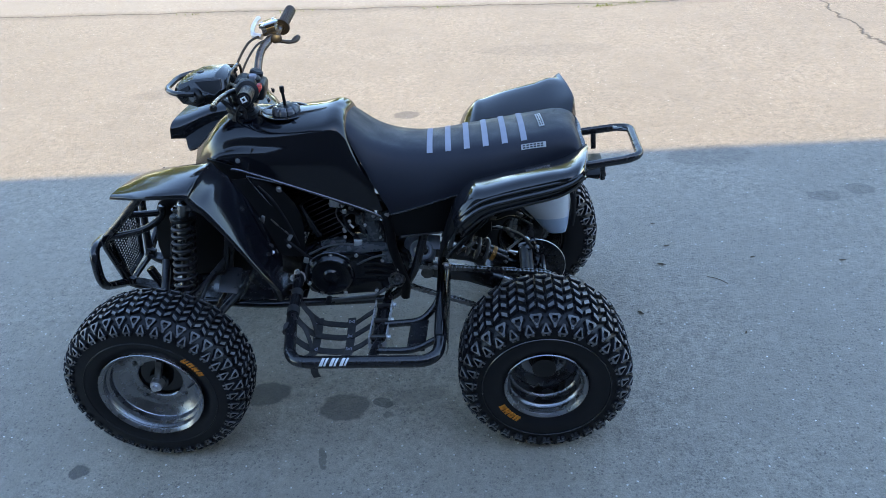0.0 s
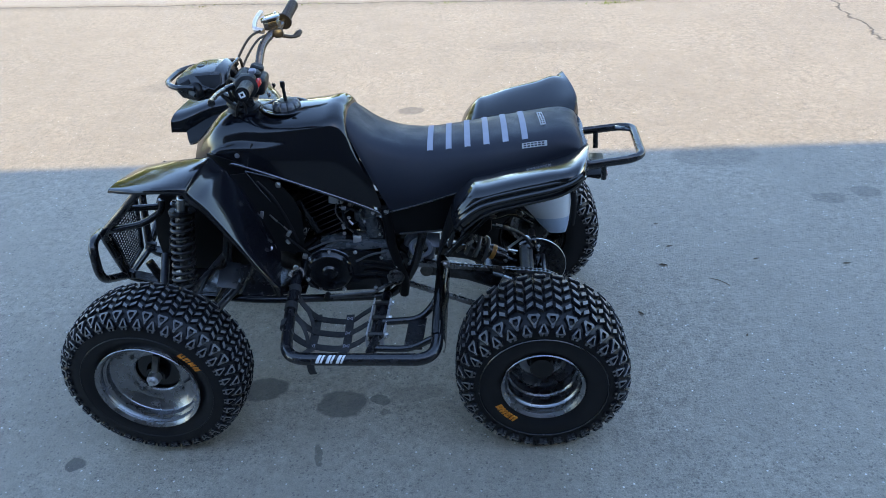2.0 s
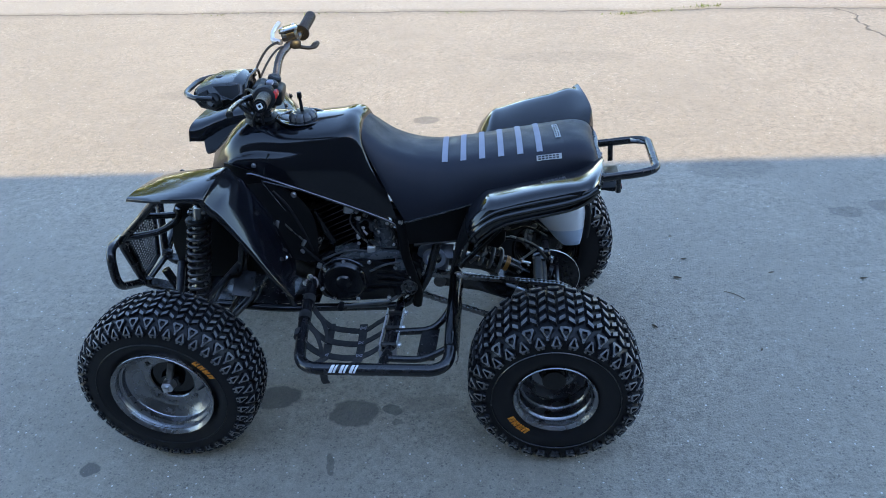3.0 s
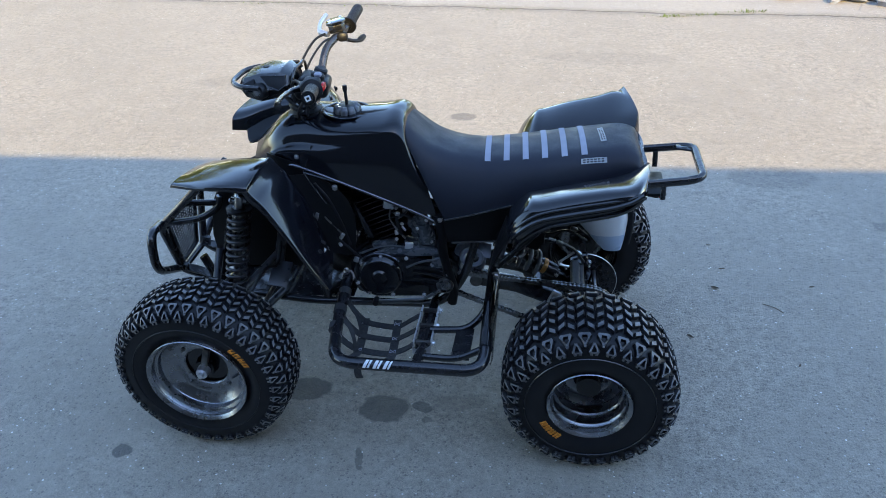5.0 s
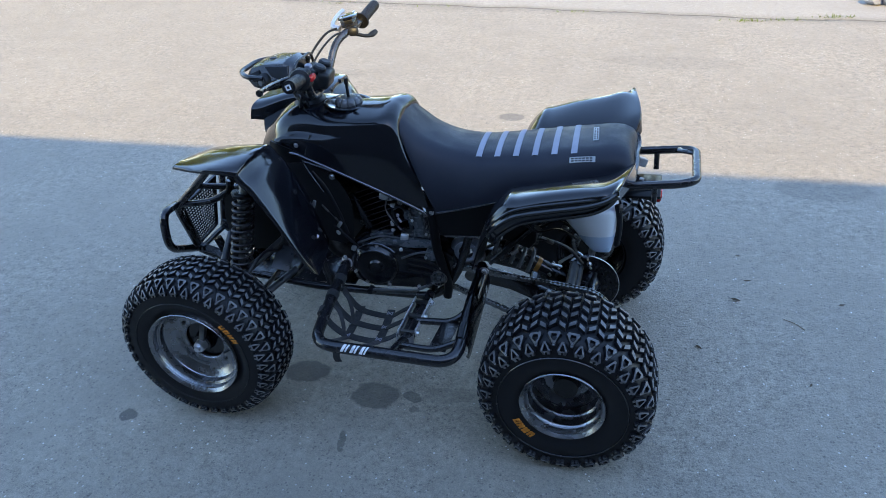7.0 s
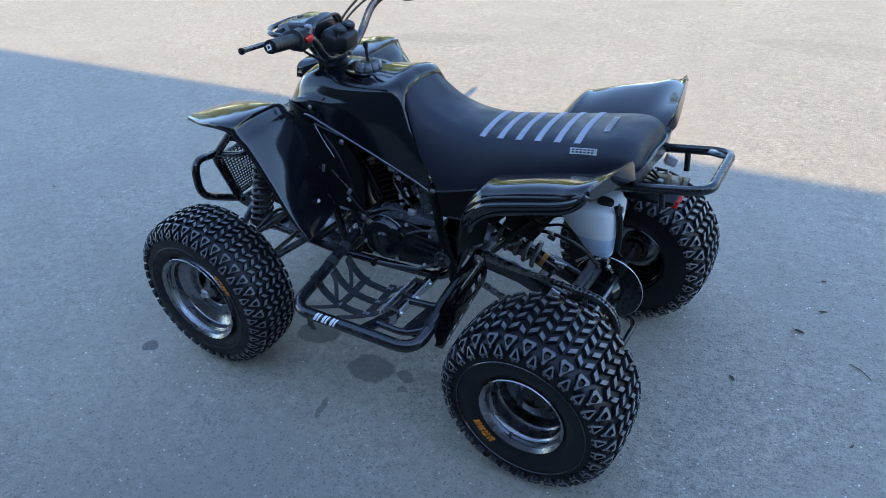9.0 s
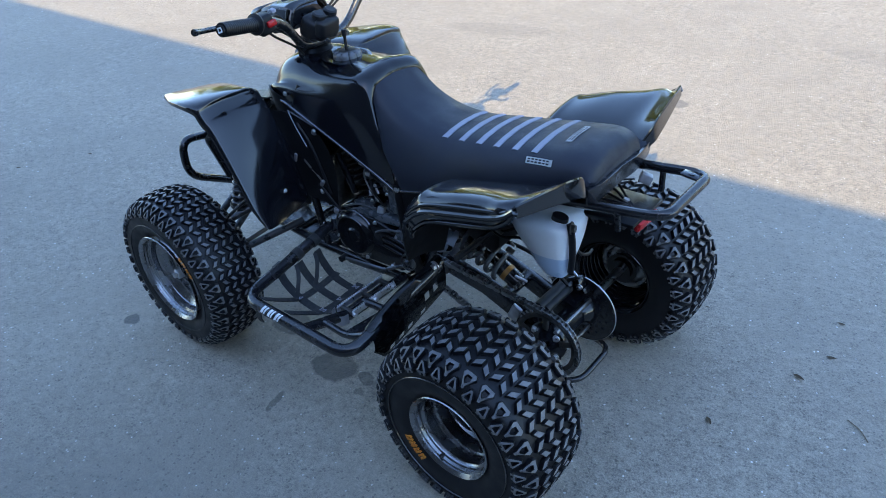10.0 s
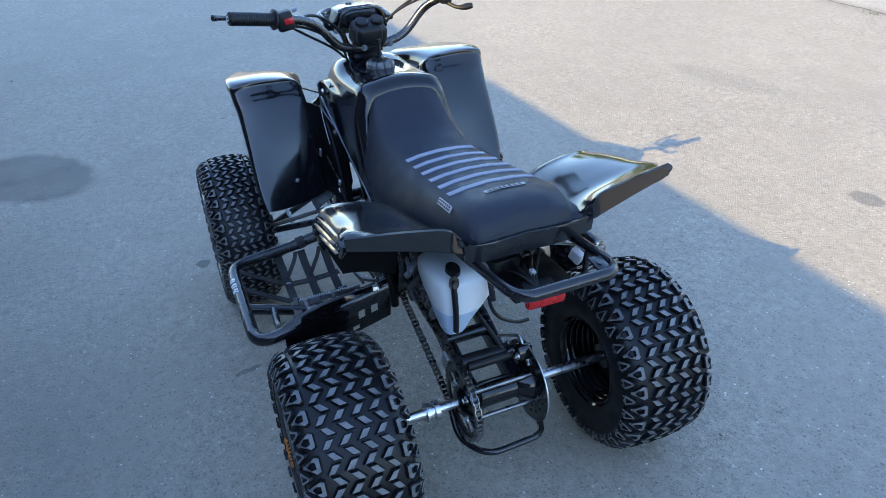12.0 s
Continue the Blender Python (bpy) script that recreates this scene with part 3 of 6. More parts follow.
SEAT = [
    seat_ring(0.140, 0.030, 0.604, 0.868, 0.160, 0.096, 0.000),
    seat_ring(0.146, 0.052, 0.604, 0.848, 0.164, 0.102, 0.004),
    seat_ring(0.165, 0.105, 0.608, 0.806, 0.166, 0.106, 0.010),
    seat_ring(0.215, 0.175, 0.622, 0.780, 0.167, 0.106, 0.016),
    seat_ring(0.280, 0.260, 0.640, 0.772, 0.168, 0.106, 0.022),
    seat_ring(0.370, 0.360, 0.666, 0.781, 0.168, 0.112, 0.028),
    seat_ring(0.470, 0.465, 0.694, 0.794, 0.168, 0.118, 0.034),
    seat_ring(0.580, 0.575, 0.720, 0.809, 0.164, 0.124, 0.038),
    seat_ring(0.650, 0.648, 0.740, 0.818, 0.158, 0.122, 0.040),
    seat_ring(0.696, 0.690, 0.752, 0.808, 0.150, 0.116, 0.040),
    seat_ring(0.708, 0.706, 0.760, 0.788, 0.140, 0.108, 0.036),
]
seat = part("seat", loft(B(), SEAT, 4, True), VINYL, quad, "black vinyl seat with grey ribs", 50)


SPLAY[0] = False
bpy.context.view_layer.update()


def on_seat(x, y):
    """The place and normal of the seat's cover below or beside a point."""
    hit, place, normal, _ = seat.ray_cast((x, y, 1.2), (0, 0, -1))
    return place, normal


for i in range(6):
    x0 = 0.236 + 0.0546 * i
    bm, rows = B(), []
    for k in range(49):
        near, far = -0.082 - 0.0012 * i, 0.102 + 0.006 * i
        y = near + (far - near) * k / 48
        x = x0 - 0.05 * (y - 0.014)
        row = []
        for dx, lift in ((-0.0090, -0.003), (-0.0082, 0.0022), (0.0, 0.0028), (0.0082, 0.0022), (0.0090, -0.003)):
            place, normal = on_seat(x + dx, y)
            row.append(bm.verts.new(place + normal * lift))
        rows.append(row)
    for r0, r1 in zip(rows, rows[1:]):
        for m in range(4):
            bm.faces.new((r0[m], r0[m + 1], r1[m + 1], r1[m]))
    part("seat_rib", bm, STRIPE, seat, "grey raised rib")


def badge(name, corners, n):
    """A pale label on the seat, with a dark line of blocks in place of the maker's name; corners in plan, in turn."""
    a, b, c, d = (Vector((*p, 0)) for p in corners)

    def at(u, v, lift):
        p = a.lerp(b, u).lerp(d.lerp(c, u), v)
        place, normal = on_seat(p.x, p.y)
        return place + normal * lift

    bm = B()
    grid = [[bm.verts.new(at(u / 8, v / 3, 0.0022)) for v in range(4)] for u in range(9)]
    for r0, r1 in zip(grid, grid[1:]):
        for m in range(3):
            bm.faces.new((r0[m], r0[m + 1], r1[m + 1], r1[m]))
    bmesh.ops.solidify(bm, geom=bm.faces[:], thickness=0.002)
    base = part(name, bm, WHITE, seat, "pale woven label")
    bm = B()
    for i in range(n):
        f0, f1 = 0.07 + 0.86 * i / n, 0.07 + 0.86 * (i + 0.70) / n
        for g0, g1 in ((0.18, 0.40), (0.58, 0.82)):
            bm.faces.new([bm.verts.new(at(f, g, 0.0030)) for f, g in ((f0, g0), (f1, g0), (f1, g1), (f0, g1))])
    part("label_print", bm, VINYL, base)


badge("side_label", ((0.504, -0.1000), (0.574, -0.1000), (0.575, -0.1082), (0.505, -0.1082)), 6)
badge("rear_label", ((0.560, -0.026), (0.552, 0.074), (0.568, 0.075), (0.576, -0.025)), 7)
SPLAY[0] = True

# side panels under the seat
for s in (-1, 1):
    prism(bm := B(), [(0.130, 0.598), (0.300, 0.648), (0.420, 0.680), (0.470, 0.690), (0.420, 0.640), (0.350, 0.560), (0.318, 0.526), (0.150, 0.518)], s * 0.150, s * 0.158, "y", 0.003)
    part("side_panel", bm, DEEP_SHADE, quad, "black side panel below the seat")
    tube(bm := B(), [(0.165, s * 0.154, 0.517), (0.312, s * 0.154, 0.525)], 0.005, 8)
    part("panel_bead", bm, EDGE_GLINT, quad)
    tube(bm := B(), spline([(0.142, s * 0.168, 0.600), (0.215, s * 0.172, 0.619), (0.300, s * 0.173, 0.643), (0.400, s * 0.173, 0.672)], 4), 0.0034, 8)
    part("seat_bead", bm, EDGE_GLINT, quad)
    # trim bead from the nose to the seat's lower corner, highlight set into its tone
    tube(bm := B(), spline([(-0.345, s * 0.132, 0.765), (-0.290, s * 0.146, 0.765), (-0.225, s * 0.151, 0.742), (-0.10, s * 0.154, 0.690), (0.02, s * 0.157, 0.638), (0.10, s * 0.158, 0.598), (0.128, s * 0.158, 0.572)], 6), 0.0050, 12)
    part("frame_rail", bm, EDGE_GLINT, quad, "black trim bead with its highlight in the metal tone")
    part("rail_bolt", hexbolt(B(), (0.128, s * 0.162, 0.600), (0, s, 0.3), 0.0065, 0.006), CHROME, quad)
    tube(bm := B(), spline([(0.124, s * 0.152, 0.610), (0.132, s * 0.152, 0.54), (0.136, s * 0.150, 0.47), (0.150, s * 0.146, 0.40), (0.164, s * 0.138, 0.33), (0.158, s * 0.13, 0.275)], 5), 0.0150, 12)
    part("rear_down_tube", bm, DEEP_SHADE, quad, "dull black frame tube")

# thin folded edges of the triangular panel beside the frame bolt, their highlight in the tone
for s in (-1, 1):
    def q(x, y, z):
        return (x, s * y, z)
    for p in ([q(-0.262, 0.163, 0.751), q(-0.200, 0.158, 0.728), q(-0.134, 0.150, 0.702)], [q(-0.262, 0.163, 0.751), q(-0.238, 0.165, 0.706), q(-0.206, 0.164, 0.650)]):
        part("panel_edge", tube(B(), spline(p, 4), 0.0022, 8), EDGE_GLINT, quad)

# rear fenders and tail
for s in (-1, 1):
    def q(x, y, z):
        return (x, s * y, z)
    nose = [
        [q(0.330, 0.165, 0.612), q(0.328, 0.215, 0.640), q(0.326, 0.290, 0.668), q(0.326, 0.362, 0.682), q(0.331, 0.386, 0.662)],
        [q(0.352, 0.165, 0.644), q(0.348, 0.215, 0.676), q(0.344, 0.290, 0.706), q(0.343, 0.372, 0.716), q(0.347, 0.398, 0.690)],
        [q(0.386, 0.165, 0.676), q(0.382, 0.215, 0.712), q(0.379, 0.295, 0.745), q(0.380, 0.378, 0.756), q(0.386, 0.404, 0.724)],
        [q(0.412, 0.165, 0.683), q(0.410, 0.215, 0.719), q(0.408, 0.295, 0.752), q(0.408, 0.382, 0.764), q(0.412, 0.408, 0.733)],
    ]
    # dull apron that closes the arch in front of the wheel
    apron = [
        [q(0.329, 0.165, 0.610), q(0.327, 0.215, 0.638), q(0.325, 0.290, 0.666), q(0.325, 0.362, 0.680), q(0.330, 0.386, 0.660)],
        [q(0.306, 0.170, 0.540), q(0.304, 0.215, 0.566), q(0.300, 0.275, 0.590), q(0.300, 0.336, 0.604), q(0.301, 0.362, 0.594)],
        [q(0.286, 0.175, 0.462), q(0.283, 0.210, 0.475), q(0.280, 0.250, 0.490), q(0.277, 0.290, 0.500), q(0.276, 0.325, 0.505)],
    ]
    deck = [
        [q(0.482, 0.165, 0.700), q(0.482, 0.220, 0.736), q(0.482, 0.300, 0.770), q(0.484, 0.392, 0.786), q(0.488, 0.416, 0.755)],
        [q(0.572, 0.163, 0.724), q(0.572, 0.215, 0.752), q(0.574, 0.300, 0.786), q(0.574, 0.400, 0.806), q(0.576, 0.424, 0.776)],
        [q(0.640, 0.165, 0.742), q(0.642, 0.220, 0.772), q(0.640, 0.310, 0.802), q(0.630, 0.410, 0.820), q(0.626, 0.432, 0.796)],
        [q(0.690, 0.160, 0.756), q(0.700, 0.205, 0.790), q(0.702, 0.240, 0.814), q(0.684, 0.330, 0.826), q(0.658, 0.434, 0.830)],
    ]
    f = part("rear_fender", sheet(B(), nose + deck, 4, 4, 0.004), FENDER, quad, "gloss black rear fender with upturned tail", 45)
    part("fender_apron", sheet(B(), apron, 4, 4, 0.004), DEEP_SHADE, f, "dull black arch apron")
    # folded edge under the tail
    bm = sheet(B(), [
        [q(0.691, 0.160, 0.756), q(0.701, 0.205, 0.788), q(0.703, 0.240, 0.814), q(0.685, 0.330, 0.826), q(0.659, 0.434, 0.830)],
        [q(0.694, 0.160, 0.728), q(0.706, 0.205, 0.758), q(0.709, 0.240, 0.770), q(0.690, 0.330, 0.790), q(0.662, 0.434, 0.806)],
    ], 2, 4, 0.004)
    part("fender_lip", bm, GLOSS, f)
    # swage line along the outer edge
    edge = [(0.330, 0.388, 0.660), (0.347, 0.400, 0.690), (0.401, 0.411, 0.734), (0.488, 0.419, 0.759), (0.577, 0.427, 0.780), (0.627, 0.435, 0.800), (0.656, 0.438, 0.822)]
    for dx, dy, dz, r in ((0.0, 0.0, -0.002, 0.0065), (0.0, -0.006, 0.014, 0.0045), (0.018, -0.002, -0.022, 0.0060)):
        tube(bm := B(), spline([q(x + dx * k, y + dy, z + dz * k) for (x, y, z), k in zip(edge, (1, 1, 1, 1, 0.9, 0.5, 0.1))], 5), r, 8)
        part("fender_bead", bm, GLOSS, f)
    fade = (1, 1, 1, 1, 0.9, 0.5, 0.1)
    bm = sheet(B(), [[q(x, y - 0.002, z) for x, y, z in edge], [q(x + 0.018 * k, y - 0.004, z - 0.024 * k) for (x, y, z), k in zip(edge, fade)]], 2, 3, 0.003)
    part("fender_skirt", bm, GLOSS, f)
    # inner wall of the wheel arch
    bm = sheet(B(), [
        [q(0.300, 0.170, 0.560), q(0.390, 0.170, 0.676), q(0.480, 0.168, 0.696), q(0.570, 0.165, 0.720), q(0.690, 0.140, 0.752)],
        [q(0.310, 0.160, 0.520), q(0.400, 0.158, 0.600), q(0.480, 0.155, 0.640), q(0.560, 0.150, 0.670), q(0.680, 0.132, 0.722)],
    ], 3, 4, 0.003)
    part("arch_liner", bm, MATT, f)
bm = sheet(B(), [
    [(0.660, -0.170, 0.752), (0.695, -0.110, 0.764), (0.706, 0, 0.768), (0.695, 0.110, 0.764), (0.660, 0.200, 0.754)],
    [(0.700, -0.190, 0.768), (0.716, -0.120, 0.770), (0.722, 0, 0.772), (0.716, 0.120, 0.770), (0.696, 0.225, 0.770)],
    [(0.704, -0.190, 0.762), (0.720, -0.120, 0.764), (0.726, 0, 0.766), (0.720, 0.120, 0.764), (0.700, 0.225, 0.764)],
    [(0.702, -0.188, 0.730), (0.716, -0.120, 0.727), (0.722, 0, 0.727), (0.716, 0.120, 0.727), (0.698, 0.222, 0.732)],
], 3, 5, 0.004)
part("tail_cover", bm, SATIN, quad, "black tail panel behind the seat")

# grab bar
grab = empty("grab_bar", quad)
tube(bm := B(), fillet([(0.560, -0.150, 0.700), (0.878, -0.158, 0.738), (0.878, 0.172, 0.742), (0.560, 0.160, 0.705)], 0.065, 7), 0.0125, 12)
part("hoop", bm, SATIN, grab, "black tubular hoop")
bm = box(B(), (0.846, 0.128, 0.744), (0.048, 0.040, 0.006), (0, 6, 0), 0.002)
cyl(bm, (0.846, 0.124, 0.746), (0.846, 0.124, 0.7495), 0.0065, seg=12)
part("bracket_plate", bm, SATIN, grab)
for s in (-1, 1):
    tube(bm := B(), [(0.765, s * 0.158, 0.722), (0.768, s * 0.150, 0.672)], 0.008, 8)
    part("stay", bm, SATIN, grab)
# tail light
tail = empty("tail_light", quad)
box(bm := B(), (0.764, 0.006, 0.652), (0.040, 0.100, 0.038), (0, 12, 0), 0.008)
part("lamp_housing", bm, MATT, tail)
box(bm := B(), (0.788, 0.010, 0.645), (0.018, 0.124, 0.026), (0, 12, 0), 0.007)
part("red_lens", bm, RED, tail, "red tail lamp lens")
# under-tail clutter: silencer body, clamps, wiring
ex = empty("exhaust", quad)
lathe(bm := B(), [(0.0, 0.0), (0.022, 0.0), (0.046, 0.02), (0.050, 0.06), (0.050, 0.19), (0.046, 0.212), (0.026, 0.222), (0.024, 0.24), (0.018, 0.24), (0.018, 0.22), (0.0, 0.22)], (0.400, 0.105, 0.620), (1, 0.05, 0.06), 32)
part("silencer", bm, PIPE, ex, "grey steel silencer with printed band")
bm = B()
for i in range(7):
    box(bm, (0.600 + 0.013 * i, 0.060, 0.712 + 0.001 * i), (0.008, 0.014, 0.003), (12, -6, 0), 0)
part("silencer_print", bm, WHITE, ex, "pale line of unreadable print")
tube(bm := B(), spline([(-0.120, 0.06, 0.560), (-0.235, 0.03, 0.540), (-0.265, 0.0, 0.42), (-0.215, 0.02, 0.33), (-0.10, 0.10, 0.31), (0.10, 0.155, 0.36), (0.28, 0.150, 0.50), (0.40, 0.11, 0.60), (0.475, 0.085, 0.65)], 6), [0.020 + 0.026 * math.exp(-((i - 14) / 9.0) ** 2) for i in range(49)], 16)
part("exhaust_pipe", bm, DARKSTEEL, ex, "dark expansion pipe")
bm = B()
for k in range(5):
    tube(bm, spline([(0.60 + 0.02 * k, -0.06 + 0.02 * k, 0.69), (0.68, -0.05 + 0.03 * k, 0.675 + 0.006 * k), (0.74, -0.03 + 0.012 * k, 0.682), (0.775, 0.0, 0.665)], 5), 0.0035, 6)
part("tail_wiring", bm, MATT, quad)
box(bm := B(), (0.715, 0.012, 0.660), (0.150, 0.210, 0.010), (0, -2, 0), 0.004)
part("undertray", bm, DEEP_SHADE, quad, "black tray under the tail")
for c, size, rot, mat in (((0.664, 0.030, 0.690), (0.006, 0.010, 0.034), (0, 0, 0), CHROME), ((0.722, 0.160, 0.690), (0.030, 0.028, 0.026), (0, 20, 25), GALV), ((0.738, 0.008, 0.676), (0.014, 0.016, 0.024), (0, 10, 0), GALV), ((0.726, -0.018, 0.674), (0.018, 0.012, 0.018), (0, -10, 20), DARKSTEEL)):
    part("tail_bracket", box(B(), c, size, rot, 0.003), mat, quad)
box(bm := B(), (0.640, -0.030, 0.672), (0.080, 0.090, 0.040), (0, 5, 0), 0.006)
part("electrics_box", bm, MATT, quad)

# milky bottle behind the left fender
bottle = empty("oil_bottle", quad)
ring = lambda x0, x1, y0, y1, z: [(x0, y0, z), (x0, y1, z), (x1, y1, z), (x1, y0, z)]
low_rings = [ring(0.610, 0.655, -0.212, -0.160, 0.526), ring(0.588, 0.658, -0.216, -0.136, 0.552), ring(0.568, 0.660, -0.216, -0.100, 0.580)]
top_rings = [ring(0.568, 0.660, -0.216, -0.100, 0.580), ring(0.540, 0.660, -0.220, -0.062, 0.616), ring(0.522, 0.658, -0.220, -0.048, 0.655), ring(0.545, 0.640, -0.204, -0.062, 0.670)]
loft(bm := B(), top_rings, 3, True, 5)
part("bottle_body", bm, MILKY, bottle, "milky white plastic bottle", 60)
loft(bm := B(), low_rings, 3, True, 5)
part("filled_part", bm, OILBLUE, bottle, "lower part darkened by blue oil", 60)
cyl(bm := B(), (0.632, -0.180, 0.656), (0.636, -0.180, 0.680), 0.022, 0.020, 20)
part("bottle_cap", bm, MATT, bottle)
tube(bm := B(), spline([(0.668, -0.204, 0.676), (0.676, -0.205, 0.640), (0.678, -0.204, 0.590), (0.674, -0.202, 0.545)], 5), 0.0085, 10)
part("strap", bm, RUBBER, bottle, "black rubber strap")
part("strap_pin", hexbolt(B(), (0.672, -0.204, 0.668), (1, 0, 0.1), 0.011, 0.008), DARKSTEEL, bottle)


# ---- handlebar, headlight ----
SPLAY[0] = False
bars = empty("handlebar", quad, pose(-0.310, 0, 0) @ pose(0, 0.004, 0, 0, 0, 5.2) @ pose(0.285, 0, 0))
half_bar = [(-0.245, 0.0, 0.918), (-0.245, 0.055, 0.918), (-0.238, 0.105, 0.935), (-0.226, 0.165, 1.000), (-0.210, 0.225, 1.030), (-0.184, 0.310, 1.048), (-0.172, 0.405, 1.066)]
right_bar = [(-0.250, 0.060, 0.918), (-0.256, 0.120, 0.938), (-0.244, 0.178, 1.000), (-0.214, 0.228, 1.030)] + half_bar[5:]
pts = [(a, -b, c) for a, b, c in half_bar[::-1]] + right_bar
part("bar_tube", tube(B(), spline(pts, 5), 0.0122, 14), GUNMETAL, bars, "worn gunmetal handlebar tube", 60)
for s in (-1, 1):
    g0, g1 = Vector((-0.188, s * 0.290, 1.044)), Vector((-0.171, s * 0.412, 1.067))
    d = (g1 - g0).normalized()
    bm = B()
    prof = [(0.0, 0.0), (0.026, 0.0), (0.027, 0.006), (0.018, 0.009)]
    length = (g1 - g0).length
    for i in range(16):
        u = 0.012 + (length - 0.018) * i / 16
        prof += [(0.0168, u), (0.0176, u + 0.002), (0.0176, u + 0.005)]
    prof += [(0.017, length), (0.0, length)]
    lathe(bm, prof, g0, d, 20)
    grip = part("grip", bm, RUBBER, bars, "ribbed black rubber grip", 30)
    bm = cyl(B(), g1 - d * 0.002, g1 + d * 0.004, 0.0125, 0.011, 18)
    part("bar_end", bm, MATT, grip)
    u = d.orthogonal().normalized()
    v = d.cross(u)
    bm = B()
    for k0, k1 in ((0.0095, 0.0045),):
        o = [g1 + d * 0.0048 + (u * math.cos(a) + v * math.sin(a)) * k0 for a in (radians(90 * i + 20) for i in range(4))]
        n = [g1 + d * 0.0048 + (u * math.cos(a) + v * math.sin(a)) * k1 for a in (radians(90 * i + 20) for i in range(4))]
        ov, nv = [bm.verts.new(p) for p in o], [bm.verts.new(p) for p in n]
        for i in range(4):
            bm.faces.new((ov[i], ov[(i + 1) % 4], nv[(i + 1) % 4], nv[i]))
    part("bar_end_mark", bm, WHITE, grip, "white diamond mark")
# left switch box and clutch lever
box(bm := B(), (-0.196, -0.262, 1.036), (0.046, 0.048, 0.050), (12, 0, -14), 0.010, 3)
sw = part("switch_box", bm, MATT, bars, "black switch box")
box(bm := B(), (-0.168, -0.258, 1.040), (0.012, 0.026, 0.016), (12, 0, -14), 0.004)
part("red_button", bm, RED, sw, "red stop button")
box(bm := B(), (-0.182, -0.236, 1.064), (0.018, 0.014, 0.010), (12, 0, -14), 0.003)
part("slide_switch", bm, STRIPE, sw)
lev = spline([(-0.222, -0.235, 1.030), (-0.246, -0.270, 1.034), (-0.254, -0.330, 1.042), (-0.250, -0.400, 1.052), (-0.238, -0.440, 1.060)], 5)
tube(bm := B(), lev, [0.008] * 6 + [0.0065] * 12 + [0.0068, 0.0088, 0.0088][:3], 10)
part("clutch_lever", bm, GUNMETAL, bars, "grey alloy clutch lever")
box(bm := B(), (-0.222, -0.228, 1.028), (0.034, 0.030, 0.024), (10, 0, -10), 0.006)
part("lever_perch", bm, MATT, bars)
# right master cylinder, brake lever, thumb throttle
RESERVOIR = pose(-0.220, 0.264, 1.052, -4, -10, 14)
HEX = [(-0.030, -0.026), (-0.012, -0.043), (0.018, -0.043), (0.032, -0.026), (0.032, 0.030), (0.018, 0.043), (-0.014, 0.043), (-0.030, 0.028)]
bm = prism(B(), [(a * 0.86, b * 0.86) for a, b in HEX], -0.016, 0.010, "z", 0.004)
bmesh.ops.transform(bm, matrix=RESERVOIR, verts=bm.verts)
mc = part("master_cylinder", bm, SATIN, bars, "black brake reservoir")
bm = prism(B(), HEX, 0.010, 0.019, "z", 0.003)
bmesh.ops.transform(bm, matrix=RESERVOIR, verts=bm.verts)
lid = part("reservoir_lid", bm, GLOSS, mc, "glossy dark lid")
for a, b in ((-0.018, -0.030), (0.020, 0.030)):
    part("lid_screw", hexbolt(B(), RESERVOIR @ Vector((a, b, 0.018)), (0.1, 0, 1), 0.004, 0.003), CHROME, mc)
tube(bm := B(), spline([(-0.240, 0.225, 1.036), (-0.268, 0.240, 1.040), (-0.278, 0.290, 1.047), (-0.276, 0.335, 1.054), (-0.270, 0.365, 1.059)], 5), [0.009] * 6 + [0.0075] * 12 + [0.0075, 0.0085, 0.008], 10)
part("brake_lever", bm, ALLOY, bars, "bare alloy brake lever")
box(bm := B(), (-0.196, 0.226, 1.028), (0.032, 0.032, 0.028), (-10, 0, 14), 0.008)
thr = part("throttle_box", bm, MATT, bars)
tube(bm := B(), spline([(-0.190, 0.226, 1.020), (-0.156, 0.248, 1.008), (-0.138, 0.285, 1.012)], 4), [0.006] * 5 + [0.008, 0.010, 0.010, 0.008], 8)
part("thumb_lever", bm, RUBBER, thr)
# clamp cover and key dial between the bars
box(bm := B(), (-0.262, 0.0, 0.948), (0.078, 0.104, 0.072), (0, 22, 0), 0.022, 4)
clampo = part("clamp_cover", bm, MATT, bars, "black bar clamp cover")
box(bm := B(), (-0.222, -0.012, 0.955), (0.038, 0.078, 0.054), (0, 14, 0), 0.014, 4)
part("dial_case", bm, MATT, clampo)
for y in (-0.030, 0.018):
    lathe(bm := B(), [(0.0, 0.014), (0.014, 0.014), (0.019, 0.010), (0.020, 0.0), (0.0, 0.0)], (-0.232, y, 0.986), (0.4, 0, 1), 24)
    part("dial", bm, RUBBER, clampo)
for y in (-0.04, 0.04):
    part("clamp_bolt", hexbolt(B(), (-0.199, y, 0.926), (1, 0, 0.3), 0.006, 0.005), SATIN, clampo)
SPLAY[0] = True
# steering stem and boot
tube(bm := B(), [(-0.265, 0, 0.92), (-0.285, 0, 0.84), (-0.42, 0, 0.46)], 0.017, 14)
part("steering_stem", bm, SATIN, quad)
lathe(bm := B(), [(0.040, 0.0), (0.050, 0.012), (0.040, 0.022), (0.046, 0.034), (0.034, 0.046), (0.038, 0.056), (0.0, 0.060)], (-0.275, 0, 0.868), (-0.1, 0, 1), 24)
part("stem_boot", bm, RUBBER, quad)
SPLAY[0] = False
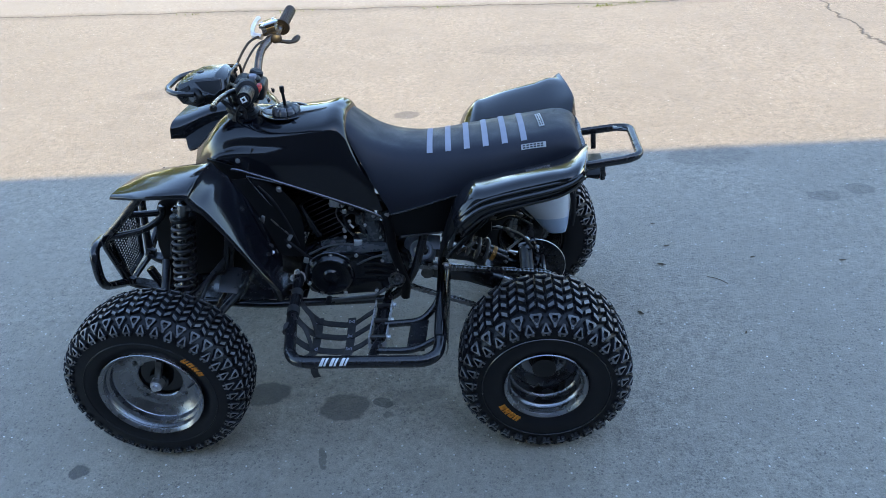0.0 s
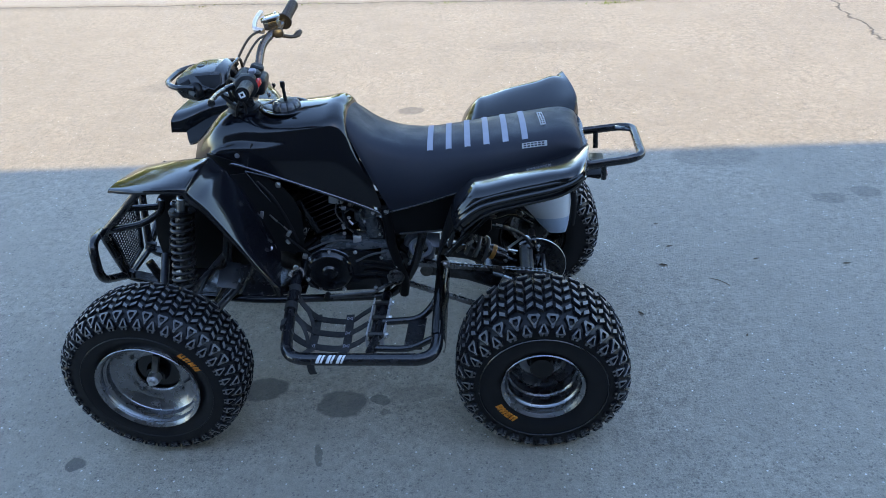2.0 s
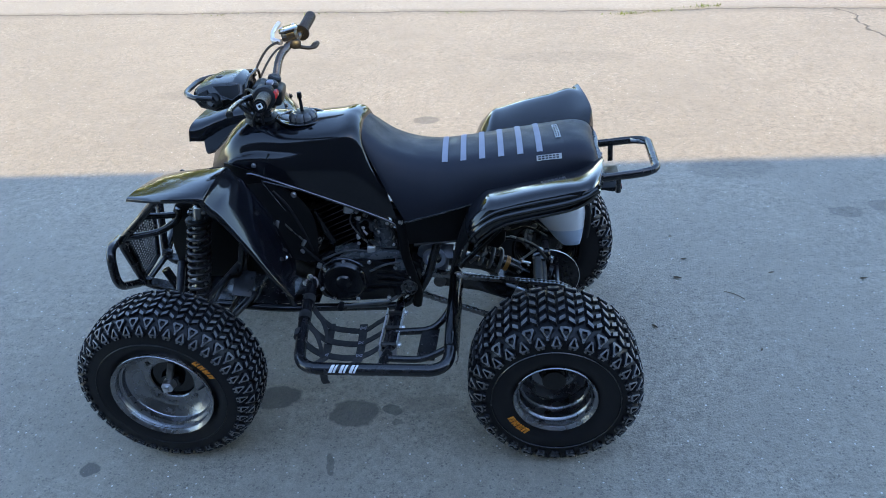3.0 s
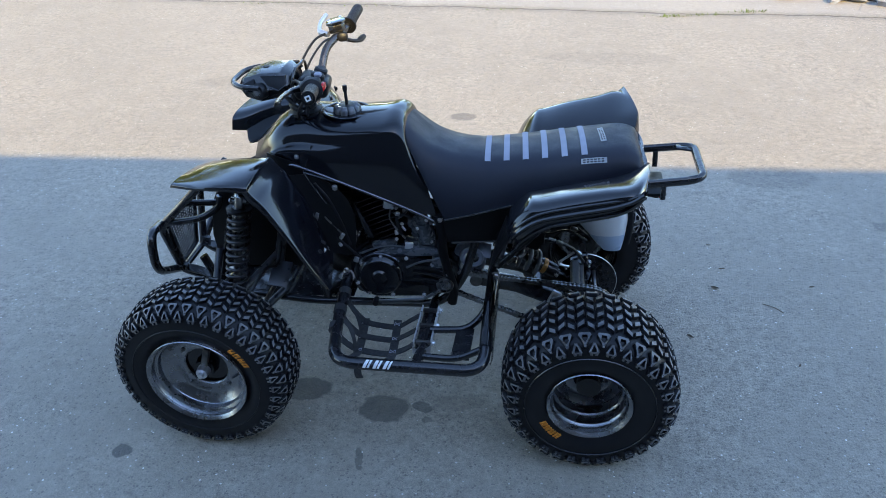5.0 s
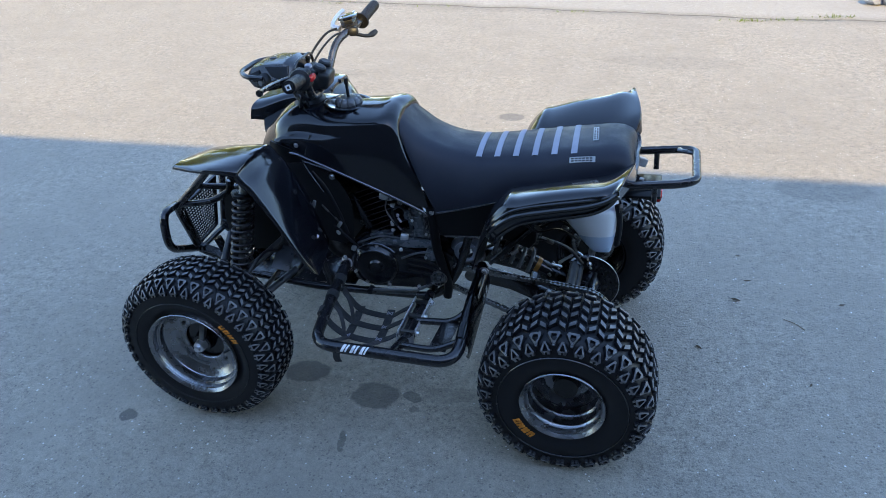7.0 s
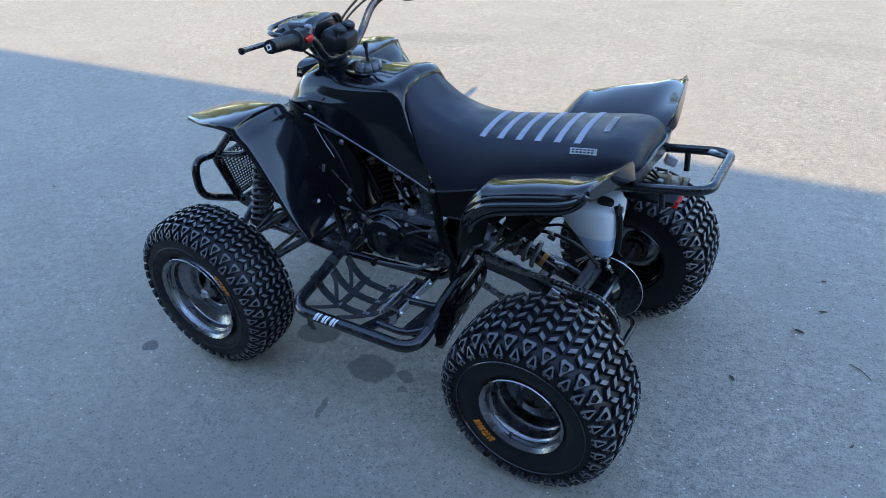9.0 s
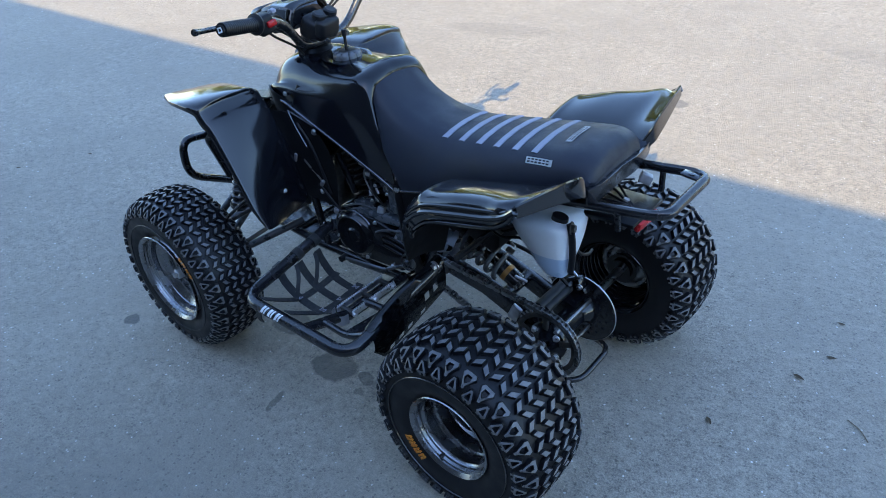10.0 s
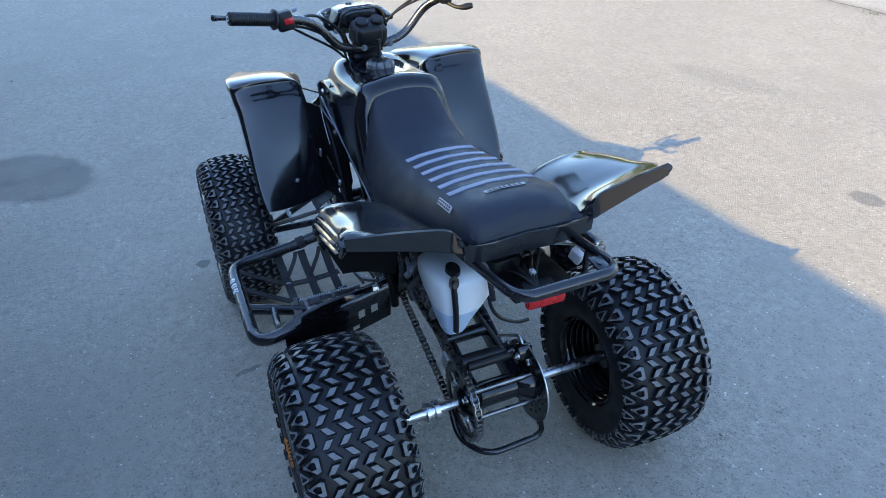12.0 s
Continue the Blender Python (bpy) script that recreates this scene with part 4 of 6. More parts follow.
# cables
for k, (p, r) in enumerate([
    ([(-0.215, 0.225, 1.03), (-0.250, 0.17, 1.026), (-0.282, 0.09, 0.985), (-0.305, 0.04, 0.92), (-0.31, 0.02, 0.85)], 0.0034),
    ([(-0.240, 0.235, 1.040), (-0.278, 0.18, 1.030), (-0.312, 0.10, 0.975), (-0.325, 0.05, 0.90), (-0.325, 0.03, 0.84)], 0.0038),
    ([(-0.225, -0.225, 1.028), (-0.262, -0.16, 1.022), (-0.292, -0.10, 0.985), (-0.300, -0.06, 0.93), (-0.295, -0.05, 0.86)], 0.0042),
    ([(-0.205, -0.250, 1.020), (-0.238, -0.18, 0.992), (-0.262, -0.11, 0.945), (-0.290, -0.07, 0.90), (-0.300, -0.06, 0.86)], 0.0040),
    ([(-0.212, -0.240, 1.010), (-0.240, -0.19, 0.975), (-0.250, -0.12, 0.928), (-0.262, -0.08, 0.89)], 0.0036),
]):
    part("cable", tube(B(), spline(p, 6), r, 8), RUBBER, bars)

lamp = empty("headlight", quad)


def pod(x, z0, z1, w, wt):
    zm = z0 + 0.42 * (z1 - z0)
    return [(x, -w * 0.72, z0), (x, w * 0.72, z0), (x, w, zm), (x, wt, z1 - 0.005), (x, wt * 0.6, z1), (x, -wt * 0.6, z1), (x, -wt, z1 - 0.005), (x, -w, zm)]


loft(bm := B(), [pod(-0.480, 0.950, 0.982, 0.058, 0.040), pod(-0.462, 0.936, 0.996, 0.078, 0.054), pod(-0.415, 0.926, 1.012, 0.086, 0.060), pod(-0.352, 0.940, 1.016, 0.080, 0.058), pod(-0.326, 0.960, 1.002, 0.060, 0.044)], 1, True)
part("lamp_shell", bm, SATIN, lamp, "black faceted headlight shell", 16)
VENT = [(-0.407, 1.004), (-0.334, 1.006), (-0.330, 0.984), (-0.350, 0.970), (-0.384, 0.980)]
for s in (-1, 1):
    def lean(bm):
        for v in bm.verts:
            v.co.y += s * (1.004 - v.co.z) * 0.72
        return bm
    lathe(bm := B(), [(0.0, 0.010), (0.010, 0.009), (0.015, 0.004), (0.016, 0.0), (0.016, -0.02), (0.0, -0.02)], (-0.413, s * 0.084, 0.963), (-0.40, s * 0.90, 0.02), 28)
    part("lamp_lens", bm, GLASS, lamp, "round clear lamp lens")
    lathe(bm := B(), [(0.015, 0.006), (0.021, 0.004), (0.024, -0.004), (0.023, -0.02), (0.015, -0.02)], (-0.413, s * 0.084, 0.963), (-0.40, s * 0.90, 0.02), 28, True)
    part("lamp_bezel", bm, MATT, lamp)
    part("vent", lean(prism(B(), VENT, s * 0.056, s * 0.0665, "y", 0.002)), DEEP_SHADE, lamp)
    part("vent_edge", lean(tube(B(), [(x, s * 0.0668, z) for x, z in VENT], 0.0017, 6, True)), SATIN, lamp)
    part("vent", lean(prism(B(), [(-0.455, 0.984), (-0.428, 0.993), (-0.420, 0.978), (-0.444, 0.968)], s * 0.052, s * 0.0645, "y", 0.002)), DEEP_SHADE, lamp)
lathe(bm := B(), [(0.0, 0.003), (0.009, 0.0025), (0.011, 0.0), (0.0, 0.0)], (-0.406, -0.012, 1.0125), (0, 0, 1), 16)
part("warning_lamp", bm, MATT, lamp)
tube(bm := B(), fillet([(-0.405, -0.094, 0.976), (-0.455, -0.098, 0.979), (-0.502, -0.056, 0.979), (-0.502, 0.056, 0.979), (-0.455, 0.100, 0.979), (-0.345, 0.100, 0.972)], 0.03), 0.0078, 10)
part("guard_tube", bm, SATIN, lamp, "black tube guard")
tube(bm := B(), fillet([(-0.318, -0.074, 0.955), (-0.312, -0.058, 1.016), (-0.312, 0.058, 1.016), (-0.318, 0.074, 0.955)], 0.03), 0.0042, 10)
part("guard_hoop", bm, SATIN, lamp)
for s in (-1, 1):
    tube(bm := B(), [(-0.350, s * 0.06, 0.955), (-0.305, s * 0.045, 0.890)], 0.009, 8)
    part("lamp_stay", bm, SATIN, lamp)

# ---- front bumper ----
SPLAY[0] = False
bump = empty("front_bumper", quad)
for s in (-1, 1):
    def q(x, y, z):
        return (x, s * y - 0.012, z)
    top = [q(-0.600, 0.170, 0.710), q(-0.676, 0.152, 0.636)] if s < 0 else [q(-0.730, 0.150, 0.586)]
    tube(bm := B(), fillet(top + [q(-0.779, 0.146, 0.541), q(-0.779, 0.084, 0.340), q(-0.640, 0.060, 0.285)], 0.03), 0.0125, 12)
    part("upright", bm, SATIN, bump)
    tube(bm := B(), fillet([q(-0.777, 0.146, 0.552), q(-0.750, 0.256, 0.580), q(-0.762, 0.256, 0.446), q(-0.779, 0.090, 0.350)], 0.055, 6), 0.0135, 12)
    part("side_loop", bm, SATIN, bump, "rounded side loop")
    tube(bm := B(), fillet([q(-0.770, 0.146, 0.552), q(-0.640, 0.140, 0.574), q(-0.590, 0.112, 0.600), q(-0.580, 0.108, 0.640)], 0.04), 0.0110, 10)
    part("upper_brace", bm, SATIN, bump)
    tube(bm := B(), [q(-0.676, 0.152, 0.634), q(-0.596, 0.112, 0.618)], 0.0105, 10)
    part("cross_tube", bm, SATIN, bump)
    bm = band([Vector(q(-0.778, 0.078, 0.346)), Vector(q(-0.740, 0.078, 0.340)), Vector(q(-0.640, 0.082, 0.312)), Vector(q(-0.585, 0.084, 0.300))], 0.019, (0, 1, 0), 0.005)
    part("lower_strap", bm, SATIN, bump, "flat black strap")
    bm = box(B(), q(-0.772, 0.086, 0.352), (0.034, 0.020, 0.034), (0, 20, 0), 0.004)
    part("strap_clamp", bm, SATIN, bump)
tube(bm := B(), [(-0.779, -0.096, 0.340), (-0.779, 0.072, 0.340)], 0.0105, 10)
part("lower_tube", bm, SATIN, bump)
# perforated plate behind the uprights
bm = B()
g00, g01, g10, g11 = Vector((-0.762, -0.148, 0.548)), Vector((-0.768, 0.066, 0.548)), Vector((-0.774, -0.092, 0.368)), Vector((-0.780, 0.030, 0.372))
NU, NV = 13, 16
def on_plate(u, v):
    return g00.lerp(g01, u).lerp(g10.lerp(g11, u), v)
for i in range(NU):
    for j in range(NV):
        a, c = i / NU, j / NV
        rim = [bm.verts.new(on_plate(a + du / NU, c + dv / NV)) for du, dv in ((0, 0), (1, 0), (1, 1), (0, 1))]
        hole = [bm.verts.new(on_plate(a + du / NU, c + dv / NV)) for du, dv in ((0.20, 0.24), (0.80, 0.24), (0.80, 0.76), (0.20, 0.76))]
        for k in range(4):
            bm.faces.new((rim[k], rim[(k + 1) % 4], hole[(k + 1) % 4], hole[k]))
bmesh.ops.remove_doubles(bm, verts=bm.verts, dist=1e-5)
bmesh.ops.solidify(bm, geom=bm.faces[:], thickness=0.0012)
part("grille", bm, SATIN, bump, "black perforated metal grille")
tube(bm := B(), [g00, g01, g11, g10], 0.0075, 8, True)
part("grille_frame", bm, SATIN, bump)
SPLAY[0] = True

# ---- front suspension ----
for s in (-1, 1):
    def q(x, y, z):
        return (x, s * y, z)
    a, b = Vector(q(-0.466, 0.170, 0.660)), Vector(q(-0.512, 0.220, 0.365))
    d = (b - a).normalized()
    sh = empty("front_shock", quad)
    cyl(bm := B(), a + d * 0.02, b, 0.011, seg=14)
    cyl(bm, a + d * 0.02, a + d * 0.15, 0.020, seg=16)
    cyl(bm, a - d * 0.015, a + d * 0.025, 0.016, seg=14)
    part("damper", bm, STEEL, sh)
    part("spring", coil(B(), a + d * 0.035, b - d * 0.03, 0.031, 0.0052, 10.5, 8, 16), LIFTED_BLACK, sh, "black coil spring", 70)
    for c in (a + d * 0.022, b - d * 0.034):
        lathe(bm := B(), [(0.012, 0.0), (0.037, 0.0), (0.039, 0.004), (0.037, 0.010), (0.012, 0.012)], c, d, 24, True)
        part("spring_seat", bm, MATT, sh)
    bm = B()
    cyl(bm, a + Vector((-0.022, 0, 0)), a + Vector((0.022, 0, 0)), 0.011, seg=12)
    hexbolt(bm, a + Vector((0.022, 0, 0)), (1, 0, 0), 0.008)
    hexbolt(bm, a + Vector((-0.022, 0, 0)), (-1, 0, 0), 0.008)
    part("shock_bolt", bm, STEEL, sh)
    low_arm = B()
    for x in (-0.385, -0.640):
        tube(low_arm, [q(x, 0.085, 0.300), q(-0.555, 0.352, 0.225)], 0.0125, 10)
    tube(low_arm, [q(-0.480, 0.245, 0.258), q(-0.600, 0.235, 0.260)], 0.010, 8)
    part("lower_arm", low_arm, LIFTED_BLACK, quad, "black tubular suspension arm")
    up_arm = B()
    for x in (-0.400, -0.600):
        tube(up_arm, [q(x, 0.095, 0.432), q(-0.550, 0.345, 0.345)], 0.0120, 10)
    part("upper_arm", up_arm, LIFTED_BLACK, quad, "black tubular suspension arm")
    tube(bm := B(), [q(-0.395, 0.03, 0.350), q(-0.470, 0.355, 0.285)], 0.0075, 8)
    part("tie_rod", bm, DARKSTEEL, quad)
    bm = box(B(), q(-0.555, 0.362, 0.285), (0.050, 0.030, 0.150), (s * 6, 0, 0), 0.010)
    cyl(bm, q(-0.555, 0.36, 0.262), q(-0.555, 0.40, 0.262), 0.075, seg=32)
    part("knuckle", bm, DARKALLOY, quad)
    tube(bm := B(), spline([q(-0.530, 0.375, 0.33), q(-0.440, 0.345, 0.42), q(-0.400, 0.25, 0.47), q(-0.390, 0.16, 0.43), q(-0.38, 0.10, 0.50)], 6), 0.005, 8)
    part("brake_hose", bm, RUBBER, quad)
    box(bm := B(), q(-0.395, 0.105, 0.43), (0.030, 0.020, 0.20), (0, 14, 0), 0.004)
    part("shock_tower", bm, LIFTED_BLACK, quad)
    tube(bm := B(), [q(-0.475, 0.150, 0.668), q(-0.420, 0.09, 0.735)], 0.011, 8)
    part("shock_mount", bm, SATIN, quad)

# front shroud between the suspension arms, and a bent plate beside it
for s in (-1, 1):
    prism(bm := B(), [(-0.545, 0.660), (-0.572, 0.640), (-0.592, 0.600), (-0.612, 0.490), (-0.606, 0.400), (-0.560, 0.372), (-0.330, 0.380), (-0.270, 0.480), (-0.330, 0.690), (-0.430, 0.715)], s * 0.084, s * 0.092, "y", 0.003)
    part("front_shroud", bm, DEEP_SHADE, quad, "black front shroud behind the shock")
    box(bm := B(), (-0.385, s * 0.158, 0.392), (0.062, 0.086, 0.004), (s * -34, 10, 0), 0.0015)
    part("bent_plate", bm, LIFTED_BLACK, quad, "black plate with the sky's reflection in its lifted tone")

# ---- frame ----
for s in (-1, 1):
    def q(x, y, z):
        return (x, s * y, z)
    tube(bm := B(), fillet([q(-0.665, 0.085, 0.400), q(-0.620, 0.088, 0.275), q(-0.300, 0.110, 0.255), q(0.120, 0.120, 0.262), q(0.195, 0.115, 0.36), q(0.250, 0.12, 0.560), q(0.360, 0.125, 0.655), q(0.640, 0.125, 0.712)], 0.05), 0.0135, 10)
    part("lower_rail", bm, SATIN, quad, "black frame tube")
    tube(bm := B(), fillet([q(-0.620, 0.088, 0.30), q(-0.520, 0.095, 0.62), q(-0.400, 0.09, 0.74), q(-0.20, 0.08, 0.70), q(0.20, 0.10, 0.60)], 0.05), 0.0125, 10)
    part("upper_rail", bm, SATIN, quad, "black frame tube")
    tube(bm := B(), [q(-0.350, 0.085, 0.715), q(-0.255, 0.105, 0.26)], 0.0125, 10)
    part("down_tube", bm, SATIN, quad)
    tube(bm := B(), [q(0.300, 0.135, 0.420), q(0.560, 0.125, 0.690)], 0.010, 10)
    part("tail_stay", bm, SATIN, quad)
    part("frame_bolt", hexbolt(B(), q(-0.178, 0.150, 0.697), (0, s, 0), 0.0064, 0.006), CHROME, quad)
for c, size, rot in (((-0.172, -0.158, 0.535), (0.012, 0.010, 0.022), (0, 35, 0)), ((-0.233, -0.190, 0.620), (0.011, 0.006, 0.028), (0, 18, 0)), ((-0.180, -0.158, 0.505), (0.010, 0.008, 0.016), (0, -30, 0)), ((-0.137, -0.152, 0.447), (0.016, 0.010, 0.018), (0, 20, 0))):
    part("cable_clip", box(B(), c, size, rot, 0.003), ALLOY, quad)
part("cable", tube(B(), spline([(-0.214, -0.176, 0.612), (-0.196, -0.170, 0.584), (-0.178, -0.162, 0.556), (-0.172, -0.158, 0.540)], 5), 0.0028, 6), STEEL, quad)
for p in ([(-0.235, -0.160, 0.715), (-0.200, -0.156, 0.660), (-0.170, -0.154, 0.580), (-0.150, -0.150, 0.500)], [(-0.215, -0.158, 0.560), (-0.180, -0.156, 0.520), (-0.140, -0.150, 0.470), (-0.120, -0.14, 0.44)]):
    part("cable", tube(B(), spline(p, 6), 0.0042, 8), RUBBER, quad)
box(bm := B(), (-0.40, 0, 0.262), (0.46, 0.19, 0.006), (0, -1, 0), 0.002)
part("skid_plate", bm, SATIN, quad, "black front skid plate")
for x in (-0.62, -0.40, -0.22, 0.10):
    tube(bm := B(), [(x, -0.11, 0.268), (x, 0.11, 0.268)], 0.011, 8)
    part("cross_member", bm, SATIN, quad)
box(bm := B(), (-0.330, 0.0, 0.60), (0.10, 0.13, 0.14), (0, 10, 0), 0.012)
part("electrics_case", bm, DEEP_SHADE, quad)
# added near-black sheet that closes the bay behind the cylinder
box(bm := B(), (-0.180, 0.075, 0.570), (0.190, 0.008, 0.300), (0, 8, 0), 0.003)
part("bay_dark_sheet", bm, DEEP_SHADE, quad, "dull black added sheet beside the cylinder")

# ---- engine ----
eng = empty("engine", quad)
prism(bm := B(), [(-0.175, 0.340), (-0.160, 0.440), (-0.100, 0.480), (0.020, 0.490), (0.120, 0.462), (0.180, 0.420), (0.185, 0.340), (0.120, 0.292), (-0.090, 0.288)], -0.115, 0.135, "y", 0.012)
part("crankcase", bm, DARKALLOY, eng, "black engine case")
prism(bm := B(), [(-0.158, 0.365), (-0.140, 0.430), (-0.090, 0.464), (0.010, 0.468), (0.070, 0.450), (0.120, 0.440), (0.165, 0.405), (0.160, 0.345), (0.105, 0.310), (-0.085, 0.304), (-0.140, 0.325)], -0.152, -0.115, "y", 0.010)
part("side_cover", bm, DARKALLOY, eng, "black side cover with bright bolts")
lathe(bm := B(), [(0.0, 0.020), (0.020, 0.020), (0.026, 0.014), (0.060, 0.018), (0.070, 0.010), (0.074, 0.0)], (-0.066, -0.150, 0.388), (0, -1, 0), 40)
part("flywheel_cover", bm, DARKALLOY, eng)
# part-circle arcs of pale metal stand in for highlights on the cover's rims
tube(bm := B(), [(-0.066 + 0.081 * math.cos(a), -0.1525, 0.388 + 0.081 * math.sin(a)) for a in (radians(40 + 200 * i / 24) for i in range(25))], 0.0032, 8)
part("cover_rim_glint", bm, EDGE_GLINT, eng)
tube(bm := B(), [(-0.066 + 0.064 * math.cos(a), -0.168, 0.388 + 0.064 * math.sin(a)) for a in (radians(50 + 110 * i / 16) for i in range(17))], 0.0026, 8)
part("cover_rim_glint", bm, EDGE_GLINT, eng)
tube(bm := B(), fillet([(-0.150, -0.150, 0.365), (-0.134, -0.150, 0.426), (-0.088, -0.150, 0.458), (0.010, -0.150, 0.462), (0.068, -0.150, 0.445), (0.118, -0.150, 0.434), (0.158, -0.150, 0.403), (0.154, -0.150, 0.349), (0.103, -0.150, 0.316)], 0.02, 4), 0.0040, 8)
part("cover_flange", bm, DARKALLOY, eng)
for a, b in [(-0.140, 0.360), (-0.122, 0.432), (-0.060, 0.458), (0.020, 0.455), (0.100, 0.432), (0.145, 0.398), (0.135, 0.348), (0.070, 0.318), (-0.030, 0.316), (-0.105, 0.322)]:
    part("case_bolt", hexbolt(B(), (a, -0.152, b), (0, -1, 0), 0.0045, 0.006), CHROME, eng)
lathe(bm := B(), [(0.0, 0.016), (0.010, 0.016), (0.012, 0.010), (0.019, 0.008), (0.022, 0.014), (0.0265, 0.012), (0.028, 0.0)], (0.138, -0.150, 0.358), (0, -1, 0.15), 28)
part("sprocket_boss", bm, STEEL, eng)
part("sprocket_nut", hexbolt(B(), (0.138, -0.164, 0.360), (0, -1, 0.15), 0.0095, 0.010), STEEL, eng)
prism(bm := B(), [(0.095, 0.418), (0.100, 0.455), (0.136, 0.462), (0.150, 0.424)], -0.156, -0.120, "y", 0.004)
part("case_boss", bm, GREYCAST, eng, "bare grey casting boss")
bm = B()
for i in range(3):
    tube(bm, spline([(0.04, -0.152, 0.43 - 0.022 * i), (0.09, -0.157, 0.425 - 0.022 * i), (0.13, -0.154, 0.41 - 0.02 * i)], 4), 0.006, 8)
part("case_rib", bm, DARKALLOY, eng)
# cylinder with cooling fins, leaning forward
base, tip = Vector((-0.025, 0, 0.475)), Vector((-0.105, 0, 0.660))
d = (tip - base).normalized()
tilt = math.degrees(math.atan2(d.x, d.z))
box(bm := B(), (base + tip) / 2, (0.105, 0.115, 0.19), (0, tilt, 0), 0.012)
part("cylinder", bm, DARKALLOY, eng)
for i in range(9):
    c = base + d * (0.030 + 0.0175 * i)
    box(bm := B(), c, (0.150, 0.190 - 0.004 * (i % 2), 0.0045), (0, tilt, 0), 0.0018, 1)
    part("cooling_fin", bm, DEEP_SHADE, eng)
box(bm := B(), (-0.115, -0.104, 0.560), (0.020, 0.014, 0.130), (0, tilt, 0), 0.004)
part("cylinder_stud", bm, DARKALLOY, eng)
bm = B()
cyl(bm, tip, tip + d * 0.028, 0.016, 0.013, 12)
tube(bm, spline([tip + d * 0.02, tip + d * 0.05 + Vector((0.02, 0, 0)), (-0.06, 0.03, 0.72), (0.02, 0.04, 0.70)], 5), 0.006, 8)
part("spark_plug_lead", bm, RUBBER, eng)
# carburettor and inlet
bm = B()
cyl(bm, (-0.035, -0.02, 0.585), (0.030, -0.02, 0.572), 0.026, seg=18)
part("inlet_rubber", bm, RUBBER, eng)
cyl(bm := B(), (0.090, -0.02, 0.560), (0.150, -0.01, 0.560), 0.034, seg=18)
part("airbox_boot", bm, RUBBER, eng)
bm = box(B(), (0.048, -0.078, 0.560), (0.046, 0.060, 0.050), (0, 6, 0), 0.010)
cyl(bm, (0.048, -0.078, 0.580), (0.044, -0.078, 0.628), 0.019, 0.015, 18)
cyl(bm, (0.050, -0.078, 0.540), (0.052, -0.078, 0.498), 0.023, 0.018, 18)
cyl(bm, (0.040, -0.105, 0.575), (0.040, -0.122, 0.575), 0.009, seg=12)
cyl(bm, (0.064, -0.105, 0.555), (0.064, -0.120, 0.555), 0.007, seg=12)
part("carburettor", bm, GREYCAST, eng, "dull grey carburettor")
for c, size, rot in (((-0.028, -0.110, 0.622), (0.034, 0.020, 0.026), (0, 15, 10)), ((-0.006, -0.112, 0.618), (0.020, 0.016, 0.012), (0, -10, 0)), ((0.022, -0.115, 0.606), (0.016, 0.014, 0.020), (0, 30, 0)), ((0.034, -0.118, 0.618), (0.014, 0.012, 0.016), (0, 20, 0)), ((0.070, -0.110, 0.530), (0.014, 0.012, 0.012), (0, 0, 0))):
    part("cable_clip", box(B(), c, size, rot, 0.004), ALLOY, eng)
for c in ((0.056, -0.122, 0.546), (0.010, -0.118, 0.560), (0.098, -0.122, 0.500), (0.085, -0.120, 0.575), (-0.010, -0.118, 0.505)):
    part("carburettor_screw", hexbolt(B(), c, (0, -1, 0), 0.0038, 0.005), CHROME, eng)
for p in ([(-0.022, -0.118, 0.612), (-0.026, -0.122, 0.580), (-0.005, -0.124, 0.540), (0.018, -0.122, 0.510)], [(0.030, -0.120, 0.612), (0.012, -0.124, 0.590), (-0.002, -0.122, 0.580)]):
    part("throttle_cable", tube(B(), spline(p, 6), 0.0030, 6), STEEL, eng)
for k in range(3):
    lathe(bm := B(), [(0.022, 0.0), (0.0235, 0.0), (0.0235, 0.004), (0.022, 0.004)], (0.088 + 0.010 * k, -0.100, 0.528 - 0.006 * k), (1, 0, -0.4), 20, True)
    part("hose_clamp", bm, STEEL, eng)
cyl(bm := B(), (0.078, -0.100, 0.532), (0.125, -0.100, 0.512), 0.0215, seg=18)
part("intake_hose", bm, RUBBER, eng)
for p in ([(0.040, -0.128, 0.585), (0.02, -0.135, 0.60), (-0.005, -0.12, 0.58), (0.005, -0.12, 0.53), (0.03, -0.11, 0.49)], [(0.078, -0.085, 0.56), (0.10, -0.115, 0.55), (0.115, -0.12, 0.50), (0.10, -0.115, 0.46)], [(0.055, -0.05, 0.64), (0.09, -0.10, 0.63), (0.12, -0.11, 0.57), (0.12, -0.10, 0.50)]):
    part("hose", tube(B(), spline(p, 6), 0.005, 8), RUBBER, eng)
bm = box(B(), (0.060, -0.088, 0.482), (0.100, 0.044, 0.014), (0, 3, 0), 0.005)
box(bm, (-0.050, -0.100, 0.482), (0.080, 0.036, 0.012), (0, -8, 0), 0.004)
cyl(bm, (0.08, -0.108, 0.490), (0.115, -0.108, 0.478), 0.010, seg=12)
part("oil_pump", bm, GREYCAST, eng, "dull grey oil pump")
prism(bm := B(), [(-0.075, 0.462), (-0.030, 0.482), (0.020, 0.478), (0.070, 0.486), (0.135, 0.474), (0.138, 0.462), (-0.070, 0.450)], -0.146, -0.090, "y", 0.005)
part("case_deck", bm, GREYCAST, eng, "bare grey top of the engine case")
bm = cyl(B(), (0.082, -0.104, 0.492), (0.074, -0.104, 0.560), 0.026, 0.024, 20)
cyl(bm, (0.074, -0.104, 0.560), (0.068, -0.104, 0.612), 0.020, 0.014, 18)
part("float_bowl", bm, GREYCAST, eng)
